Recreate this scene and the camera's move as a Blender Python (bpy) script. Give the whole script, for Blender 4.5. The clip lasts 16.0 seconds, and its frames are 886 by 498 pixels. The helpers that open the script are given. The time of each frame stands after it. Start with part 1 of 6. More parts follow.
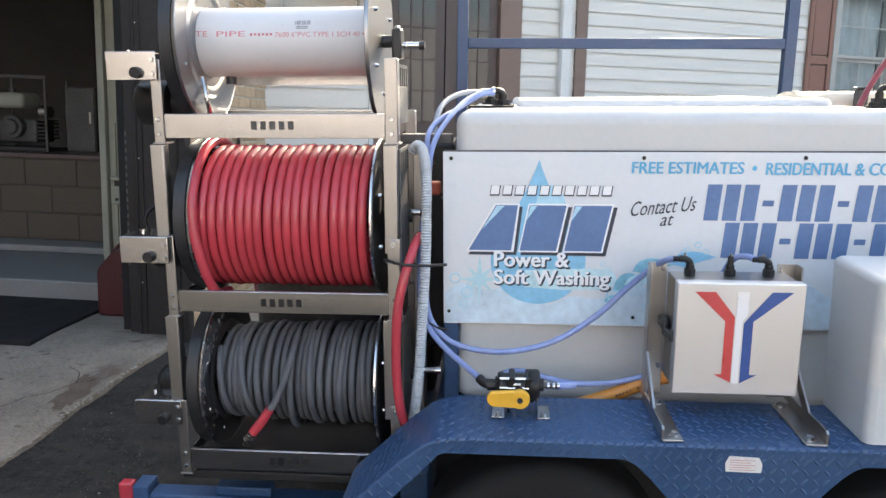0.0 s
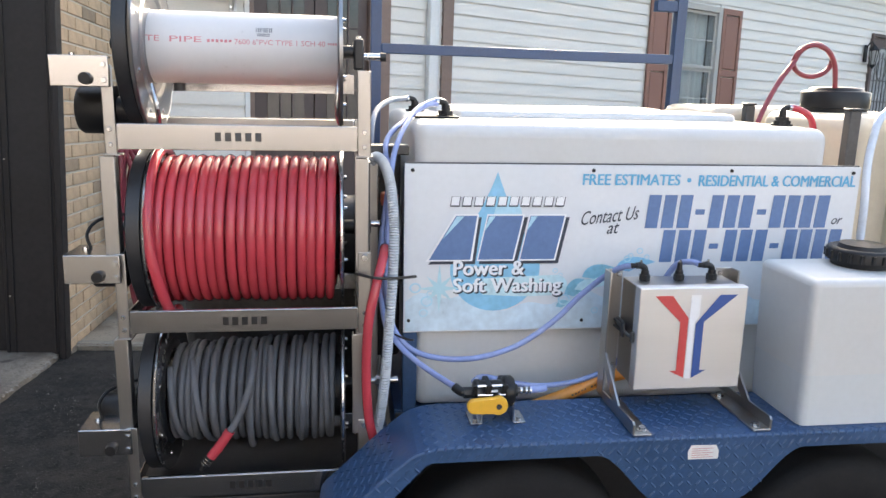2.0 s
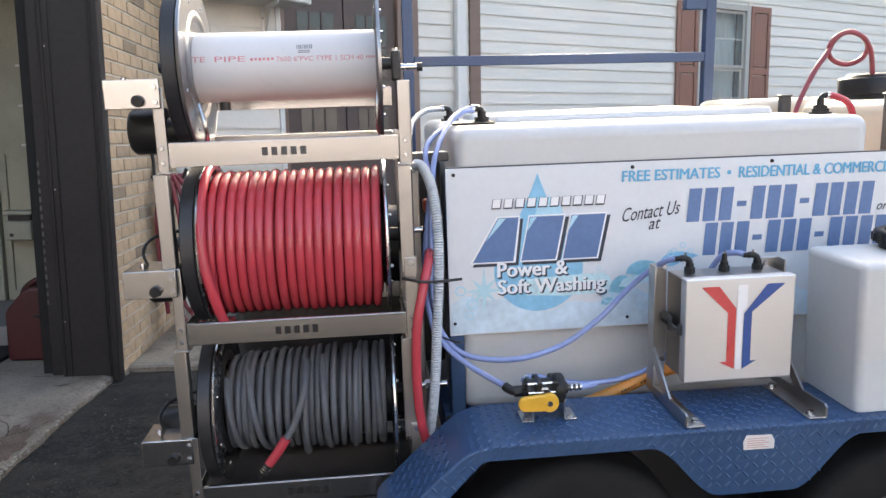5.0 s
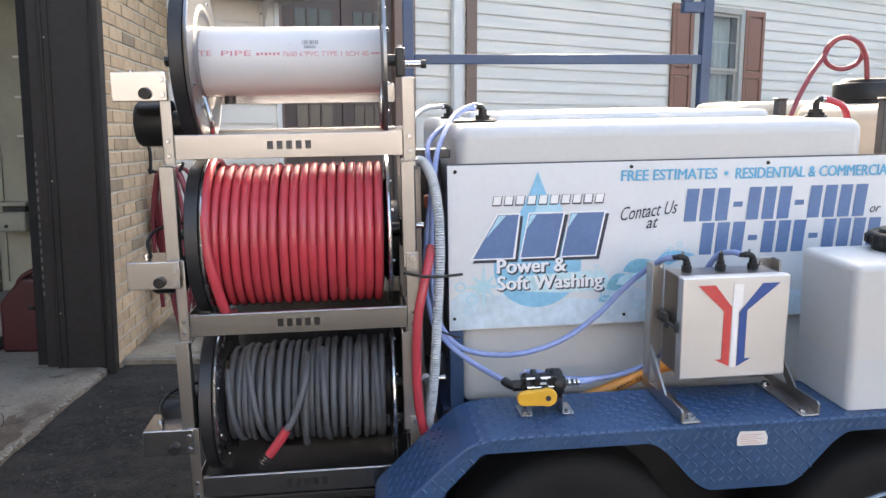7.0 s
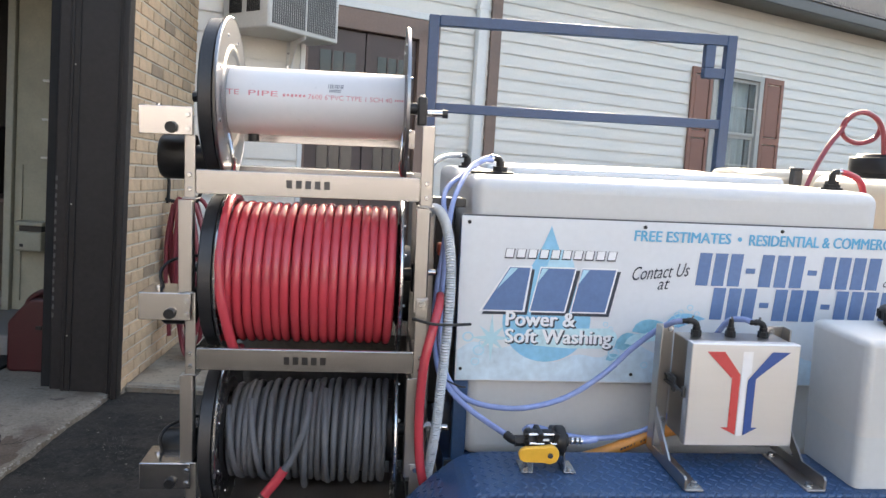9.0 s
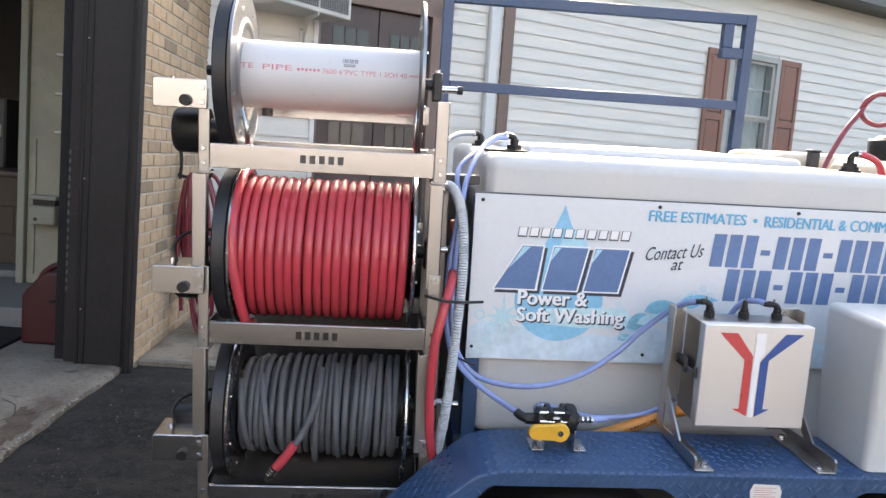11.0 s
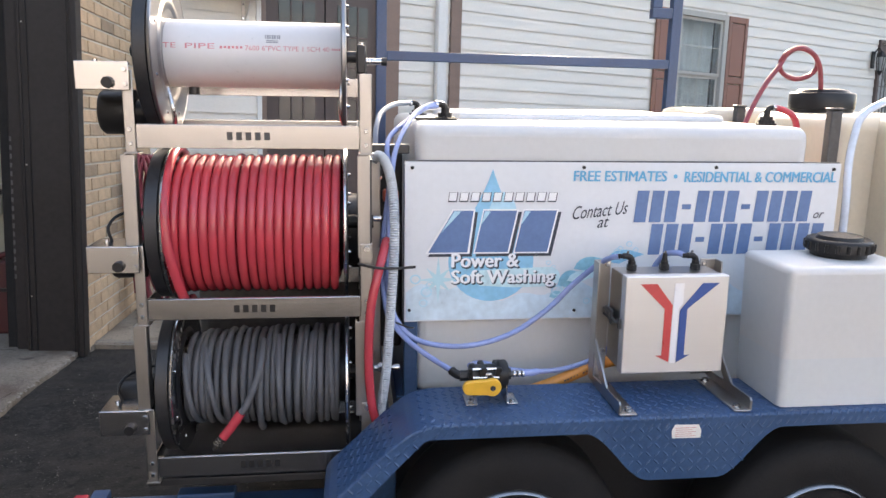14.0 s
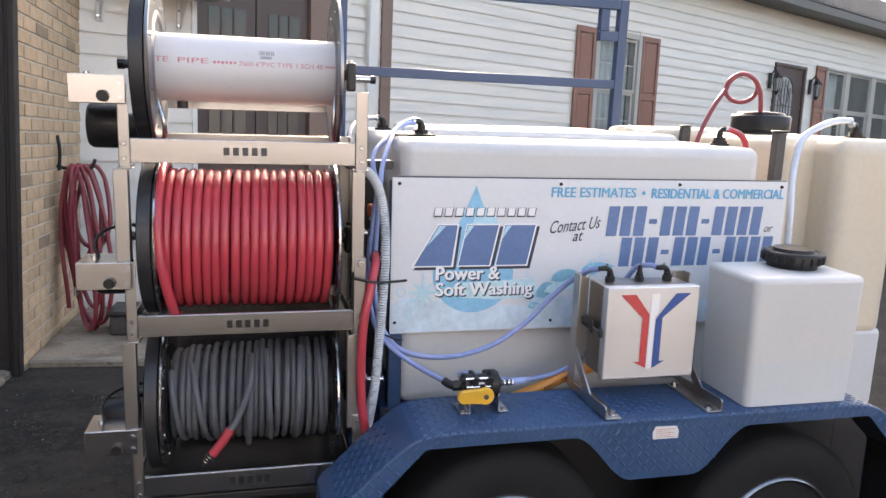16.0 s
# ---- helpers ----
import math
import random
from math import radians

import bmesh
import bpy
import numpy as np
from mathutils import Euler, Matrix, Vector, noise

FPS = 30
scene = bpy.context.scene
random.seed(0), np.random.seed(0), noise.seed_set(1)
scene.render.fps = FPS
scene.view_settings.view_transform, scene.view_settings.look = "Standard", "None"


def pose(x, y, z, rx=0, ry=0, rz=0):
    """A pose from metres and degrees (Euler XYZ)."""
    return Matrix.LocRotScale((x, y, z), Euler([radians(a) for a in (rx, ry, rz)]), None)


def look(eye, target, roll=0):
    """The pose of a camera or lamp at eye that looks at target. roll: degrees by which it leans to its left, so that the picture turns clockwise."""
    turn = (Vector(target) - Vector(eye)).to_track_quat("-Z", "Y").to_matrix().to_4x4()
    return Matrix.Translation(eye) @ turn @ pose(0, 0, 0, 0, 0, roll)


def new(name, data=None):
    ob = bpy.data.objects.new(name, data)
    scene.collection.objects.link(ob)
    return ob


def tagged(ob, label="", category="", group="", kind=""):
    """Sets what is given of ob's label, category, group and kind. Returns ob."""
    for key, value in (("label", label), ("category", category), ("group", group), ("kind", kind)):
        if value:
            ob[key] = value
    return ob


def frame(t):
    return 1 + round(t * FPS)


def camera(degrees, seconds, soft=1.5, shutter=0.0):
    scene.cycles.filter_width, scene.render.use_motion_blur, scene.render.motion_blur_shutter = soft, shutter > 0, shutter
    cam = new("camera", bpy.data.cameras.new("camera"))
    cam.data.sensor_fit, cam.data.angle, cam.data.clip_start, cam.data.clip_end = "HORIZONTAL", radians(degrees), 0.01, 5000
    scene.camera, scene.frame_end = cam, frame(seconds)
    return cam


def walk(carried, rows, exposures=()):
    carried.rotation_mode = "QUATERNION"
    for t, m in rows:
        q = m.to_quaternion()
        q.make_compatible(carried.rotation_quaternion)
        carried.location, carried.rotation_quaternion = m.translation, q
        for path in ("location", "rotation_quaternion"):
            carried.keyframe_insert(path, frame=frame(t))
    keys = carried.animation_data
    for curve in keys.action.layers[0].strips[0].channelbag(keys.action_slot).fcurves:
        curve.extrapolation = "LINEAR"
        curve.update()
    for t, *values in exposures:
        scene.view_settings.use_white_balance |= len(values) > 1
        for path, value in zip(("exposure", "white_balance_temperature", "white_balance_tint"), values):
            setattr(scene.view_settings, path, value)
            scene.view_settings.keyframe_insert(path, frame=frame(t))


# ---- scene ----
# The trailer stands a little off level on the sloping drive: TM takes trailer axes to the world.
TM = Matrix(((0.999408, -0.000844, -0.034400, 0), (-0.000844, 0.998798, -0.049000, 0), (0.034400, 0.049000, 0.998206, 0), (0, 0, 0, 1)))

cam = camera(61.3, 16.0)
PATH = [
    (0, (0.146, -1.839, 1.348), (-0.01, 0.111, 0.932), -0.2),
    (0.5, (-0.051, -1.849, 1.371), (-0.112, 0.097, 0.913), -0.3),
    (1, (-0.169, -1.859, 1.388), (-0.004, 0.077, 0.914), -0.0),
    (1.5, (-0.166, -1.854, 1.389), (0.039, 0.086, 0.948), 0.8),
    (2, (-0.158, -1.845, 1.392), (0.113, 0.09, 0.963), 1.3),
    (2.5, (-0.165, -1.851, 1.392), (0.103, 0.087, 0.976), 1.2),
    (3, (-0.174, -1.852, 1.391), (0.13, 0.083, 0.989), 1.5),
    (3.5, (-0.182, -1.856, 1.391), (0.156, 0.076, 1.0), 1.9),
    (4, (-0.188, -1.862, 1.391), (0.158, 0.07, 1.005), 1.9),
    (4.5, (-0.187, -1.869, 1.382), (0.083, 0.072, 0.983), 0.3),
    (4.7, (-0.184, -1.873, 1.369), (-0.002, 0.081, 0.982), -1.9),
    (7, (-0.212, -1.898, 1.365), (-0.008, 0.053, 0.974), -0.9),
    (7.5, (-0.214, -1.909, 1.36), (-0.026, 0.042, 0.963), 0.2),
    (8, (-0.213, -1.908, 1.376), (-0.086, 0.06, 1.046), 0.7),
    (8.5, (-0.217, -1.903, 1.376), (-0.058, 0.067, 1.074), 1.8),
    (9, (-0.219, -1.902, 1.375), (-0.039, 0.071, 1.101), 2.6),
    (11.5, (-0.23, -1.894, 1.365), (-0.078, 0.068, 1.011), 3.3),
    (12, (-0.236, -1.887, 1.366), (-0.066, 0.069, 0.987), 2.3),
    (12.5, (-0.239, -1.892, 1.364), (-0.052, 0.062, 0.981), 1.7),
    (13, (-0.225, -1.895, 1.363), (-0.004, 0.052, 0.962), 1.3),
    (13.5, (-0.183, -1.92, 1.37), (0.071, 0.022, 0.965), 0.7),
    (14, (-0.136, -1.966, 1.372), (0.102, -0.022, 0.969), 0.9),
    (14.5, (-0.122, -2.002, 1.377), (0.1, -0.054, 0.985), 0.8),
    (15, (-0.218, -1.998, 1.386), (0.029, -0.048, 1.017), 1.6),
    (15.5, (-0.304, -1.987, 1.386), (0.068, -0.057, 1.015), 1.6),
    (16, (-0.346, -1.983, 1.39), (0.128, -0.076, 1.017), 2.0),
]
walk(cam, [(t, TM @ look(e, g, r)) for t, e, g, r in PATH], exposures=[
    (0.0, 2.54, 7750, 8), (2.0, 2.54, 7750, 9), (3.5, 2.44, 7750, 10), (4.5, 2.48, 7800, 11), (7.5, 2.58, 7800, 10),
    (9.0, 2.47, 7800, 9), (12.0, 2.62, 7850, 12), (13.5, 2.57, 7950, 13), (14.5, 2.51, 8050, 13), (16.0, 2.45, 8100, 14)])

# ---- light ----
world = bpy.data.worlds.new("sky")
scene.world = world
world.use_nodes = True
wn = world.node_tree
sky = wn.nodes.new("ShaderNodeTexSky")
sky.sky_type, sky.sun_disc = "NISHITA", False
SUN_EL, SUN_AZ = 27.0, 15.0          # degrees: height, and turn from +y towards +x
sky.sun_elevation, sky.sun_rotation = radians(SUN_EL), radians(SUN_AZ)
sky.air_density, sky.dust_density, sky.ozone_density = 1.0, 3.0, 1.0
wn.links.new(sky.outputs[0], wn.nodes["Background"].inputs[0])
wn.nodes["Background"].inputs[1].default_value = 0.15
sun = new("sun", bpy.data.lights.new("sun", "SUN"))
sun.data.energy, sun.data.angle, sun.data.color = 2.5, radians(0.6), (1.0, 0.94, 0.85)
sd = Vector((math.sin(radians(SUN_AZ)) * math.cos(radians(SUN_EL)), math.cos(radians(SUN_AZ)) * math.cos(radians(SUN_EL)), math.sin(radians(SUN_EL))))
sun.matrix_world = Matrix.Translation(sd * 60) @ sd.to_track_quat("Z", "Y").to_matrix().to_4x4()


# ---- materials ----
def mat(name, base, rough=0.5, metal=0.0, var=0.12, scale=6.0, fine=90.0, bump=0.05, stretch=(1, 1, 1), sss=0.0, trans=0.0, dirt=None, dirt_amount=0.0, rand=0.0, spec=0.5, rv=0.08):
    m = bpy.data.materials.new(name)
    m.use_nodes = True
    nt = m.node_tree
    bsdf = nt.nodes["Principled BSDF"]
    tc = nt.nodes.new("ShaderNodeTexCoord")
    mp = nt.nodes.new("ShaderNodeMapping")
    mp.inputs["Scale"].default_value = stretch
    nt.links.new(tc.outputs["Object"], mp.inputs["Vector"])
    big = nt.nodes.new("ShaderNodeTexNoise")
    big.inputs["Scale"].default_value, big.inputs["Detail"].default_value = scale, 6
    small = nt.nodes.new("ShaderNodeTexNoise")
    small.inputs["Scale"].default_value, small.inputs["Detail"].default_value = fine, 4
    for n in (big, small):
        nt.links.new(mp.outputs[0], n.inputs["Vector"])
    add = nt.nodes.new("ShaderNodeMath")
    add.operation = "ADD"
    nt.links.new(big.outputs[0], add.inputs[0])
    nt.links.new(small.outputs[0], add.inputs[1])
    rng = nt.nodes.new("ShaderNodeMapRange")
    rng.inputs["From Min"].default_value, rng.inputs["From Max"].default_value = 0.7, 1.3
    rng.inputs["To Min"].default_value, rng.inputs["To Max"].default_value = 1 - var, 1 + var
    nt.links.new(add.outputs[0], rng.inputs["Value"])
    last = rng.outputs[0]
    if rand:
        oi = nt.nodes.new("ShaderNodeObjectInfo")
        r2 = nt.nodes.new("ShaderNodeMapRange")
        r2.inputs["To Min"].default_value, r2.inputs["To Max"].default_value = 1 - rand, 1 + rand
        nt.links.new(oi.outputs["Random"], r2.inputs["Value"])
        mul = nt.nodes.new("ShaderNodeMath")
        mul.operation = "MULTIPLY"
        nt.links.new(last, mul.inputs[0])
        nt.links.new(r2.outputs[0], mul.inputs[1])
        last = mul.outputs[0]
    sc = nt.nodes.new("ShaderNodeVectorMath")
    sc.operation = "SCALE"
    sc.inputs[0].default_value = base
    nt.links.new(last, sc.inputs["Scale"])
    col = sc.outputs[0]
    if dirt:
        dn = nt.nodes.new("ShaderNodeTexNoise")
        dn.inputs["Scale"].default_value, dn.inputs["Detail"].default_value, dn.inputs["Roughness"].default_value = scale * 0.55, 9, 0.65
        nt.links.new(tc.outputs["Object"], dn.inputs["Vector"])
        dr = nt.nodes.new("ShaderNodeMapRange")
        dr.inputs["From Min"].default_value, dr.inputs["From Max"].default_value = 0.48, 0.72
        dr.inputs["To Max"].default_value = dirt_amount
        nt.links.new(dn.outputs[0], dr.inputs["Value"])
        mx = nt.nodes.new("ShaderNodeMix")
        mx.data_type = "RGBA"
        nt.links.new(dr.outputs[0], mx.inputs["Factor"])
        nt.links.new(col, mx.inputs[6])
        mx.inputs[7].default_value = (*dirt, 1)
        col = mx.outputs[2]
    nt.links.new(col, bsdf.inputs["Base Color"])
    bsdf.inputs["Metallic"].default_value = metal
    bsdf.inputs["Specular IOR Level"].default_value = spec
    rr = nt.nodes.new("ShaderNodeMapRange")
    rr.inputs["From Min"].default_value, rr.inputs["From Max"].default_value = 0.7, 1.3
    rr.inputs["To Min"].default_value, rr.inputs["To Max"].default_value = max(0.03, rough - rv), min(1, rough + rv)
    nt.links.new(add.outputs[0], rr.inputs["Value"])
    nt.links.new(rr.outputs[0], bsdf.inputs["Roughness"])
    if bump:
        bp = nt.nodes.new("ShaderNodeBump")
        bp.inputs["Strength"].default_value, bp.inputs["Distance"].default_value = min(1, bump * 4), 0.004
        nt.links.new(small.outputs[0], bp.inputs["Height"])
        nt.links.new(bp.outputs[0], bsdf.inputs["Normal"])
    if sss:
        bsdf.inputs["Subsurface Weight"].default_value = sss
        bsdf.inputs["Subsurface Radius"].default_value = (0.03, 0.03, 0.028)
    if trans:
        bsdf.inputs["Transmission Weight"].default_value = trans
        bsdf.inputs["IOR"].default_value = 1.45
    return m


STEEL = mat("brushed_stainless", (0.47, 0.463, 0.468), 0.22, 1.0, 0.06, 4, 60, 0.0, (1, 30, 30), rv=0.035)
SATIN = mat("satin_stainless", (0.72, 0.725, 0.735), 0.52, 1.0, 0.02, 4, 60, 0.0, (1, 20, 20), rv=0.03)
STEEL_V = mat("brushed_stainless_upright", (0.43, 0.42, 0.41), 0.34, 1.0, 0.05, 4, 60, 0.0, (30, 30, 1), dirt=(0.30, 0.28, 0.26), dirt_amount=0.3, rv=0.04)
FLANGE = mat("dull_polished_steel", (0.31, 0.31, 0.32), 0.30, 1.0, 0.03, 3, 20, 0.0, rv=0.02)
CHROME = mat("polished_steel", (0.60, 0.60, 0.61), 0.22, 1.0, 0.05, 8, 60, 0.0)
BLACK = mat("black_painted_steel", (0.019, 0.019, 0.021), 0.42, 0, 0.3, 8, 120, 0.02)
RUBBER = mat("black_rubber", (0.013, 0.013, 0.014), 0.75, 0, 0.3, 10, 150, 0.06, dirt=(0.024, 0.023, 0.022), dirt_amount=0.5, spec=0.2)
BLKPLASTIC = mat("black_plastic", (0.011, 0.011, 0.012), 0.40, 0, 0.2, 10, 150, 0.01, spec=0.35)
FINGREY = mat("grey_fins", (0.12, 0.12, 0.12), 0.5, 0.2, 0.2, 8, 90, 0.02)
LEADGLASS = mat("obscure_glass", (0.30, 0.31, 0.31), 0.25, 0, 0.15, 6, 60, 0.05)
LEAD = mat("grey_leading", (0.09, 0.088, 0.085), 0.5, 0.2, 0.15, 8, 90, 0.02)
BLUE = mat("blue_paint", (0.027, 0.073, 0.163), 0.38, 0, 0.2, 5, 110, 0.03, dirt=(0.036, 0.075, 0.14), dirt_amount=0.5)
RACKBLUE = mat("blue_paint_rack", (0.024, 0.056, 0.125), 0.4, 0, 0.15, 5, 110, 0.03)
REDHOSE = mat("red_rubber_hose", (0.47, 0.050, 0.068), 0.20, 0, 0.08, 5, 20, 0.0, rv=0.0)
# darker red than the reel hose, for the looped and hanging hoses
DARKRED = mat("dark_red_hose", (0.215, 0.031, 0.045), 0.34, 0, 0.12, 5, 60, 0.0, rv=0.05)
GREYHOSE = mat("grey_rubber_hose", (0.100, 0.106, 0.119), 0.6, 0, 0.16, 16, 300, 0.10, dirt=(0.05, 0.05, 0.052), dirt_amount=0.6)
CLEARHOSE = mat("clear_blue_vinyl", (0.255, 0.325, 0.575), 0.16, 0, 0.1, 10, 60, 0.0, sss=0.3)
WATERHOSE = mat("clear_vinyl", (0.62, 0.68, 0.78), 0.15, 0, 0.1, 10, 60, 0.0, sss=0.3)
CORRHOSE = mat("grey_vinyl_hose", (0.50, 0.53, 0.56), 0.3, 0, 0.12, 10, 60, 0.0, sss=0.2)
ORANGE = mat("orange_hose", (0.70, 0.275, 0.055), 0.4, 0, 0.1, 10, 90, 0.02)
YELLOW = mat("yellow_plastic", (0.74, 0.40, 0.045), 0.35, 0, 0.06, 10, 90, 0.01)
POLY = mat("white_polyethylene", (0.58, 0.58, 0.575), 0.42, 0, 0.03, 3, 60, 0.02, sss=0.3)
POLYFULL = mat("filled_polyethylene", (0.55, 0.575, 0.59), 0.42, 0, 0.03, 3, 60, 0.02, sss=0.12)
POLYOLD = mat("yellowed_polyethylene", (0.62, 0.55, 0.44), 0.45, 0, 0.05, 2.5, 60, 0.02, sss=0.12, dirt=(0.6, 0.5, 0.38), dirt_amount=0.4)
PVC = mat("white_pvc", (0.605, 0.605, 0.615), 0.35, 0, 0.02, 4, 60, 0.0, dirt=(0.64, 0.63, 0.61), dirt_amount=0.15)
SIGNWHITE = mat("white_sign_panel", (0.67, 0.695, 0.725), 0.35, 0, 0.03, 3, 60, 0.0, dirt=(0.60, 0.66, 0.72), dirt_amount=0.5)
CYAN = mat("cyan_print", (0.10, 0.40, 0.62), 0.35, 0, 0.06, 6, 80, 0)
PALECYAN = mat("pale_cyan_print", (0.40, 0.66, 0.78), 0.35, 0, 0.08, 6, 80, 0)
SKYPRINT = mat("light_blue_print", (0.22, 0.52, 0.72), 0.35, 0, 0.10, 9, 80, 0)
NAVY = mat("blue_print", (0.098, 0.182, 0.36), 0.35, 0, 0.1, 9, 80, 0)
INK = mat("dark_print", (0.03, 0.04, 0.06), 0.4, 0, 0.1, 9, 80, 0)
WHITEPRINT = mat("white_print", (0.82, 0.83, 0.85), 0.35, 0, 0.02, 9, 80, 0)
REDPRINT = mat("red_print", (0.58, 0.075, 0.075), 0.35, 0, 0.06, 9, 80, 0)
BLUEPRINT = mat("royal_blue_print", (0.040, 0.092, 0.29), 0.35, 0, 0.06, 9, 80, 0)
LABEL = mat("paper_label", (0.72, 0.70, 0.68), 0.6, 0, 0.06, 30, 200, 0)
GREYPOST = mat("grey_strap_steel", (0.075, 0.075, 0.078), 0.45, 0.4, 0.2, 8, 90, 0.02)
SIDING = mat("cream_vinyl_siding", (0.655, 0.63, 0.585), 0.5, 0, 0.05, 1.2, 40, 0.03, (1, 1, 3), dirt=(0.57, 0.555, 0.50), dirt_amount=0.4, rand=0.03)
WHITETRIM = mat("white_trim", (0.62, 0.625, 0.615), 0.5, 0, 0.05, 2, 60, 0.02)
WINFRAME = mat("pale_window_vinyl", (0.37, 0.36, 0.335), 0.5, 0, 0.06, 2, 60, 0.02)
BROWNTRIM = mat("brown_trim", (0.19, 0.125, 0.10), 0.5, 0, 0.12, 3, 60, 0.03)
SHUTTER = mat("red_brown_shutter", (0.24, 0.115, 0.085), 0.55, 0, 0.08, 3, 80, 0.03)
DARKBROWN = mat("dark_brown_metal", (0.020, 0.018, 0.0183), 0.5, 0, 0.25, 2, 50, 0.03, dirt=(0.024, 0.0215, 0.0215), dirt_amount=0.6, spec=0.22)
DOORBROWN = mat("brown_door", (0.075, 0.05, 0.045), 0.5, 0, 0.15, 3, 70, 0.03)
BRICK = mat("buff_brick", (0.48, 0.345, 0.225), 0.85, 0, 0.18, 14, 160, 0.25, rand=0.11)
BRICKDARK = mat("dark_buff_brick", (0.30, 0.22, 0.15), 0.85, 0, 0.2, 14, 160, 0.25, rand=0.2)
MORTAR = mat("mortar", (0.53, 0.485, 0.41), 0.95, 0, 0.15, 8, 200, 0.3)


def layered(m, layers):
    """Lays further colours over a material's own: (scale, stretch, low, high, amount, colour, seed)."""
    nt = m.node_tree
    bsdf = nt.nodes["Principled BSDF"]
    tc = nt.nodes["Texture Coordinate"]
    for scale, stretch, low, high, amount, colour, seed in layers:
        mp = nt.nodes.new("ShaderNodeMapping")
        mp.inputs["Scale"].default_value, mp.inputs["Location"].default_value = stretch, (seed, seed * 0.7, 0)
        no = nt.nodes.new("ShaderNodeTexNoise")
        no.inputs["Scale"].default_value, no.inputs["Detail"].default_value, no.inputs["Roughness"].default_value = scale, 8, 0.6
        mr = nt.nodes.new("ShaderNodeMapRange")
        mr.inputs["From Min"].default_value, mr.inputs["From Max"].default_value, mr.inputs["To Max"].default_value = low, high, amount
        mx = nt.nodes.new("ShaderNodeMix")
        mx.data_type = "RGBA"
        nt.links.new(tc.outputs["Object"], mp.inputs["Vector"])
        nt.links.new(mp.outputs[0], no.inputs["Vector"])
        nt.links.new(no.outputs[0], mr.inputs["Value"])
        nt.links.new(mr.outputs[0], mx.inputs["Factor"])
        nt.links.new(bsdf.inputs["Base Color"].links[0].from_socket, mx.inputs[6])
        mx.inputs[7].default_value = (*colour, 1)
        nt.links.new(mx.outputs[2], bsdf.inputs["Base Color"])
    return m


ASPHALT = mat("asphalt", (0.016, 0.0157, 0.0157), 0.92, 0, 0.5, 2.2, 150, 0.6, dirt=(0.030, 0.029, 0.028), dirt_amount=0.8, spec=0.2)
CONCRETE = mat("concrete", (0.19, 0.164, 0.135), 0.92, 0, 0.3, 3, 110, 0.8, dirt=(0.085, 0.072, 0.06), dirt_amount=0.8, spec=0.3)
STAIN = mat("spill_stain", (0.090, 0.068, 0.052), 0.85, 0, 0.35, 14, 110, 0.5, dirt=(0.15, 0.128, 0.105), dirt_amount=0.8, spec=0.3)
STOOP = mat("stoop_concrete", (0.27, 0.23, 0.18), 0.9, 0, 0.2, 5, 120, 0.3, dirt=(0.14, 0.11, 0.085), dirt_amount=0.8)
CHIPPED = mat("broken_concrete", (0.23, 0.21, 0.18), 0.95, 0, 0.3, 20, 140, 0.5, dirt=(0.2, 0.18, 0.15), dirt_amount=0.6)
GRIT = mat("pale_grit", (0.13, 0.125, 0.115), 0.9, 0, 0.3, 30, 140, 0.2)
layered(ASPHALT, [(2.6, (1, 2.2, 1), 0.46, 0.66, 0.85, (0.040, 0.036, 0.032), 3.1), (26, (1, 1, 1), 0.50, 0.68, 0.65, (0.042, 0.040, 0.038), 1.0), (30, (1, 1, 1), 0.54, 0.70, 0.7, (0.006, 0.006, 0.0065), 12.0), (95, (1, 1, 1), 0.60, 0.70, 0.7, (0.085, 0.082, 0.078), 5.0)])
layered(CONCRETE, [(38, (1, 1, 1), 0.50, 0.66, 0.35, (0.24, 0.218, 0.185), 2.0), (60, (1, 1, 1), 0.54, 0.68, 0.45, (0.06, 0.052, 0.044), 8.0), (1.7, (1, 1, 1), 0.50, 0.70, 0.5, (0.22, 0.197, 0.165), 9.0), (2.7, (1, 0.7, 1), 0.55, 0.66, 0.7, (0.080, 0.055, 0.041), 6.4), (9.0, (1, 2.5, 1), 0.60, 0.66, 0.7, (0.05, 0.038, 0.030), 1.3)])
layered(STOOP, [(4, (1, 1, 1), 0.50, 0.62, 0.7, (0.13, 0.095, 0.068), 4.0), (30, (1, 1, 1), 0.58, 0.66, 0.6, (0.07, 0.055, 0.045), 2.0)])
GARAGEWALL = mat("garage_paint", (0.25, 0.24, 0.185), 0.7, 0, 0.1, 2, 60, 0.04, dirt=(0.105, 0.098, 0.08), dirt_amount=0.6)
PALEPOST = mat("pale_garage_paint", (0.22, 0.22, 0.18), 0.6, 0, 0.1, 2, 60, 0.04, dirt=(0.14, 0.135, 0.11), dirt_amount=0.5)
# near-black wall colour stands in for the unlit garage and rooms
DARKWALL = mat("dim_interior_wall", (0.045, 0.045, 0.045), 0.9, 0, 0.3, 3, 60, 0.05)
# half wall's block and mortar are darkened in place of the garage's shade
TANWALL = mat("shaded_tan_block", (0.060, 0.047, 0.035), 0.85, 0, 0.12, 3, 60, 0.1)
MORTAR_DIM = mat("shaded_mortar", (0.055, 0.045, 0.035), 0.95, 0, 0.2, 8, 100, 0.2)
LEDGE = mat("grey_white_paint", (0.145, 0.147, 0.15), 0.6, 0, 0.15, 4, 60, 0.05, dirt=(0.14, 0.135, 0.13), dirt_amount=0.6)
ROOF = mat("grey_metal_roof", (0.15, 0.14, 0.135), 0.75, 0.0, 0.12, 2, 60, 0.02)
GUTTER = mat("dark_gutter", (0.10, 0.095, 0.09), 0.5, 0, 0.15, 2, 60, 0.02)
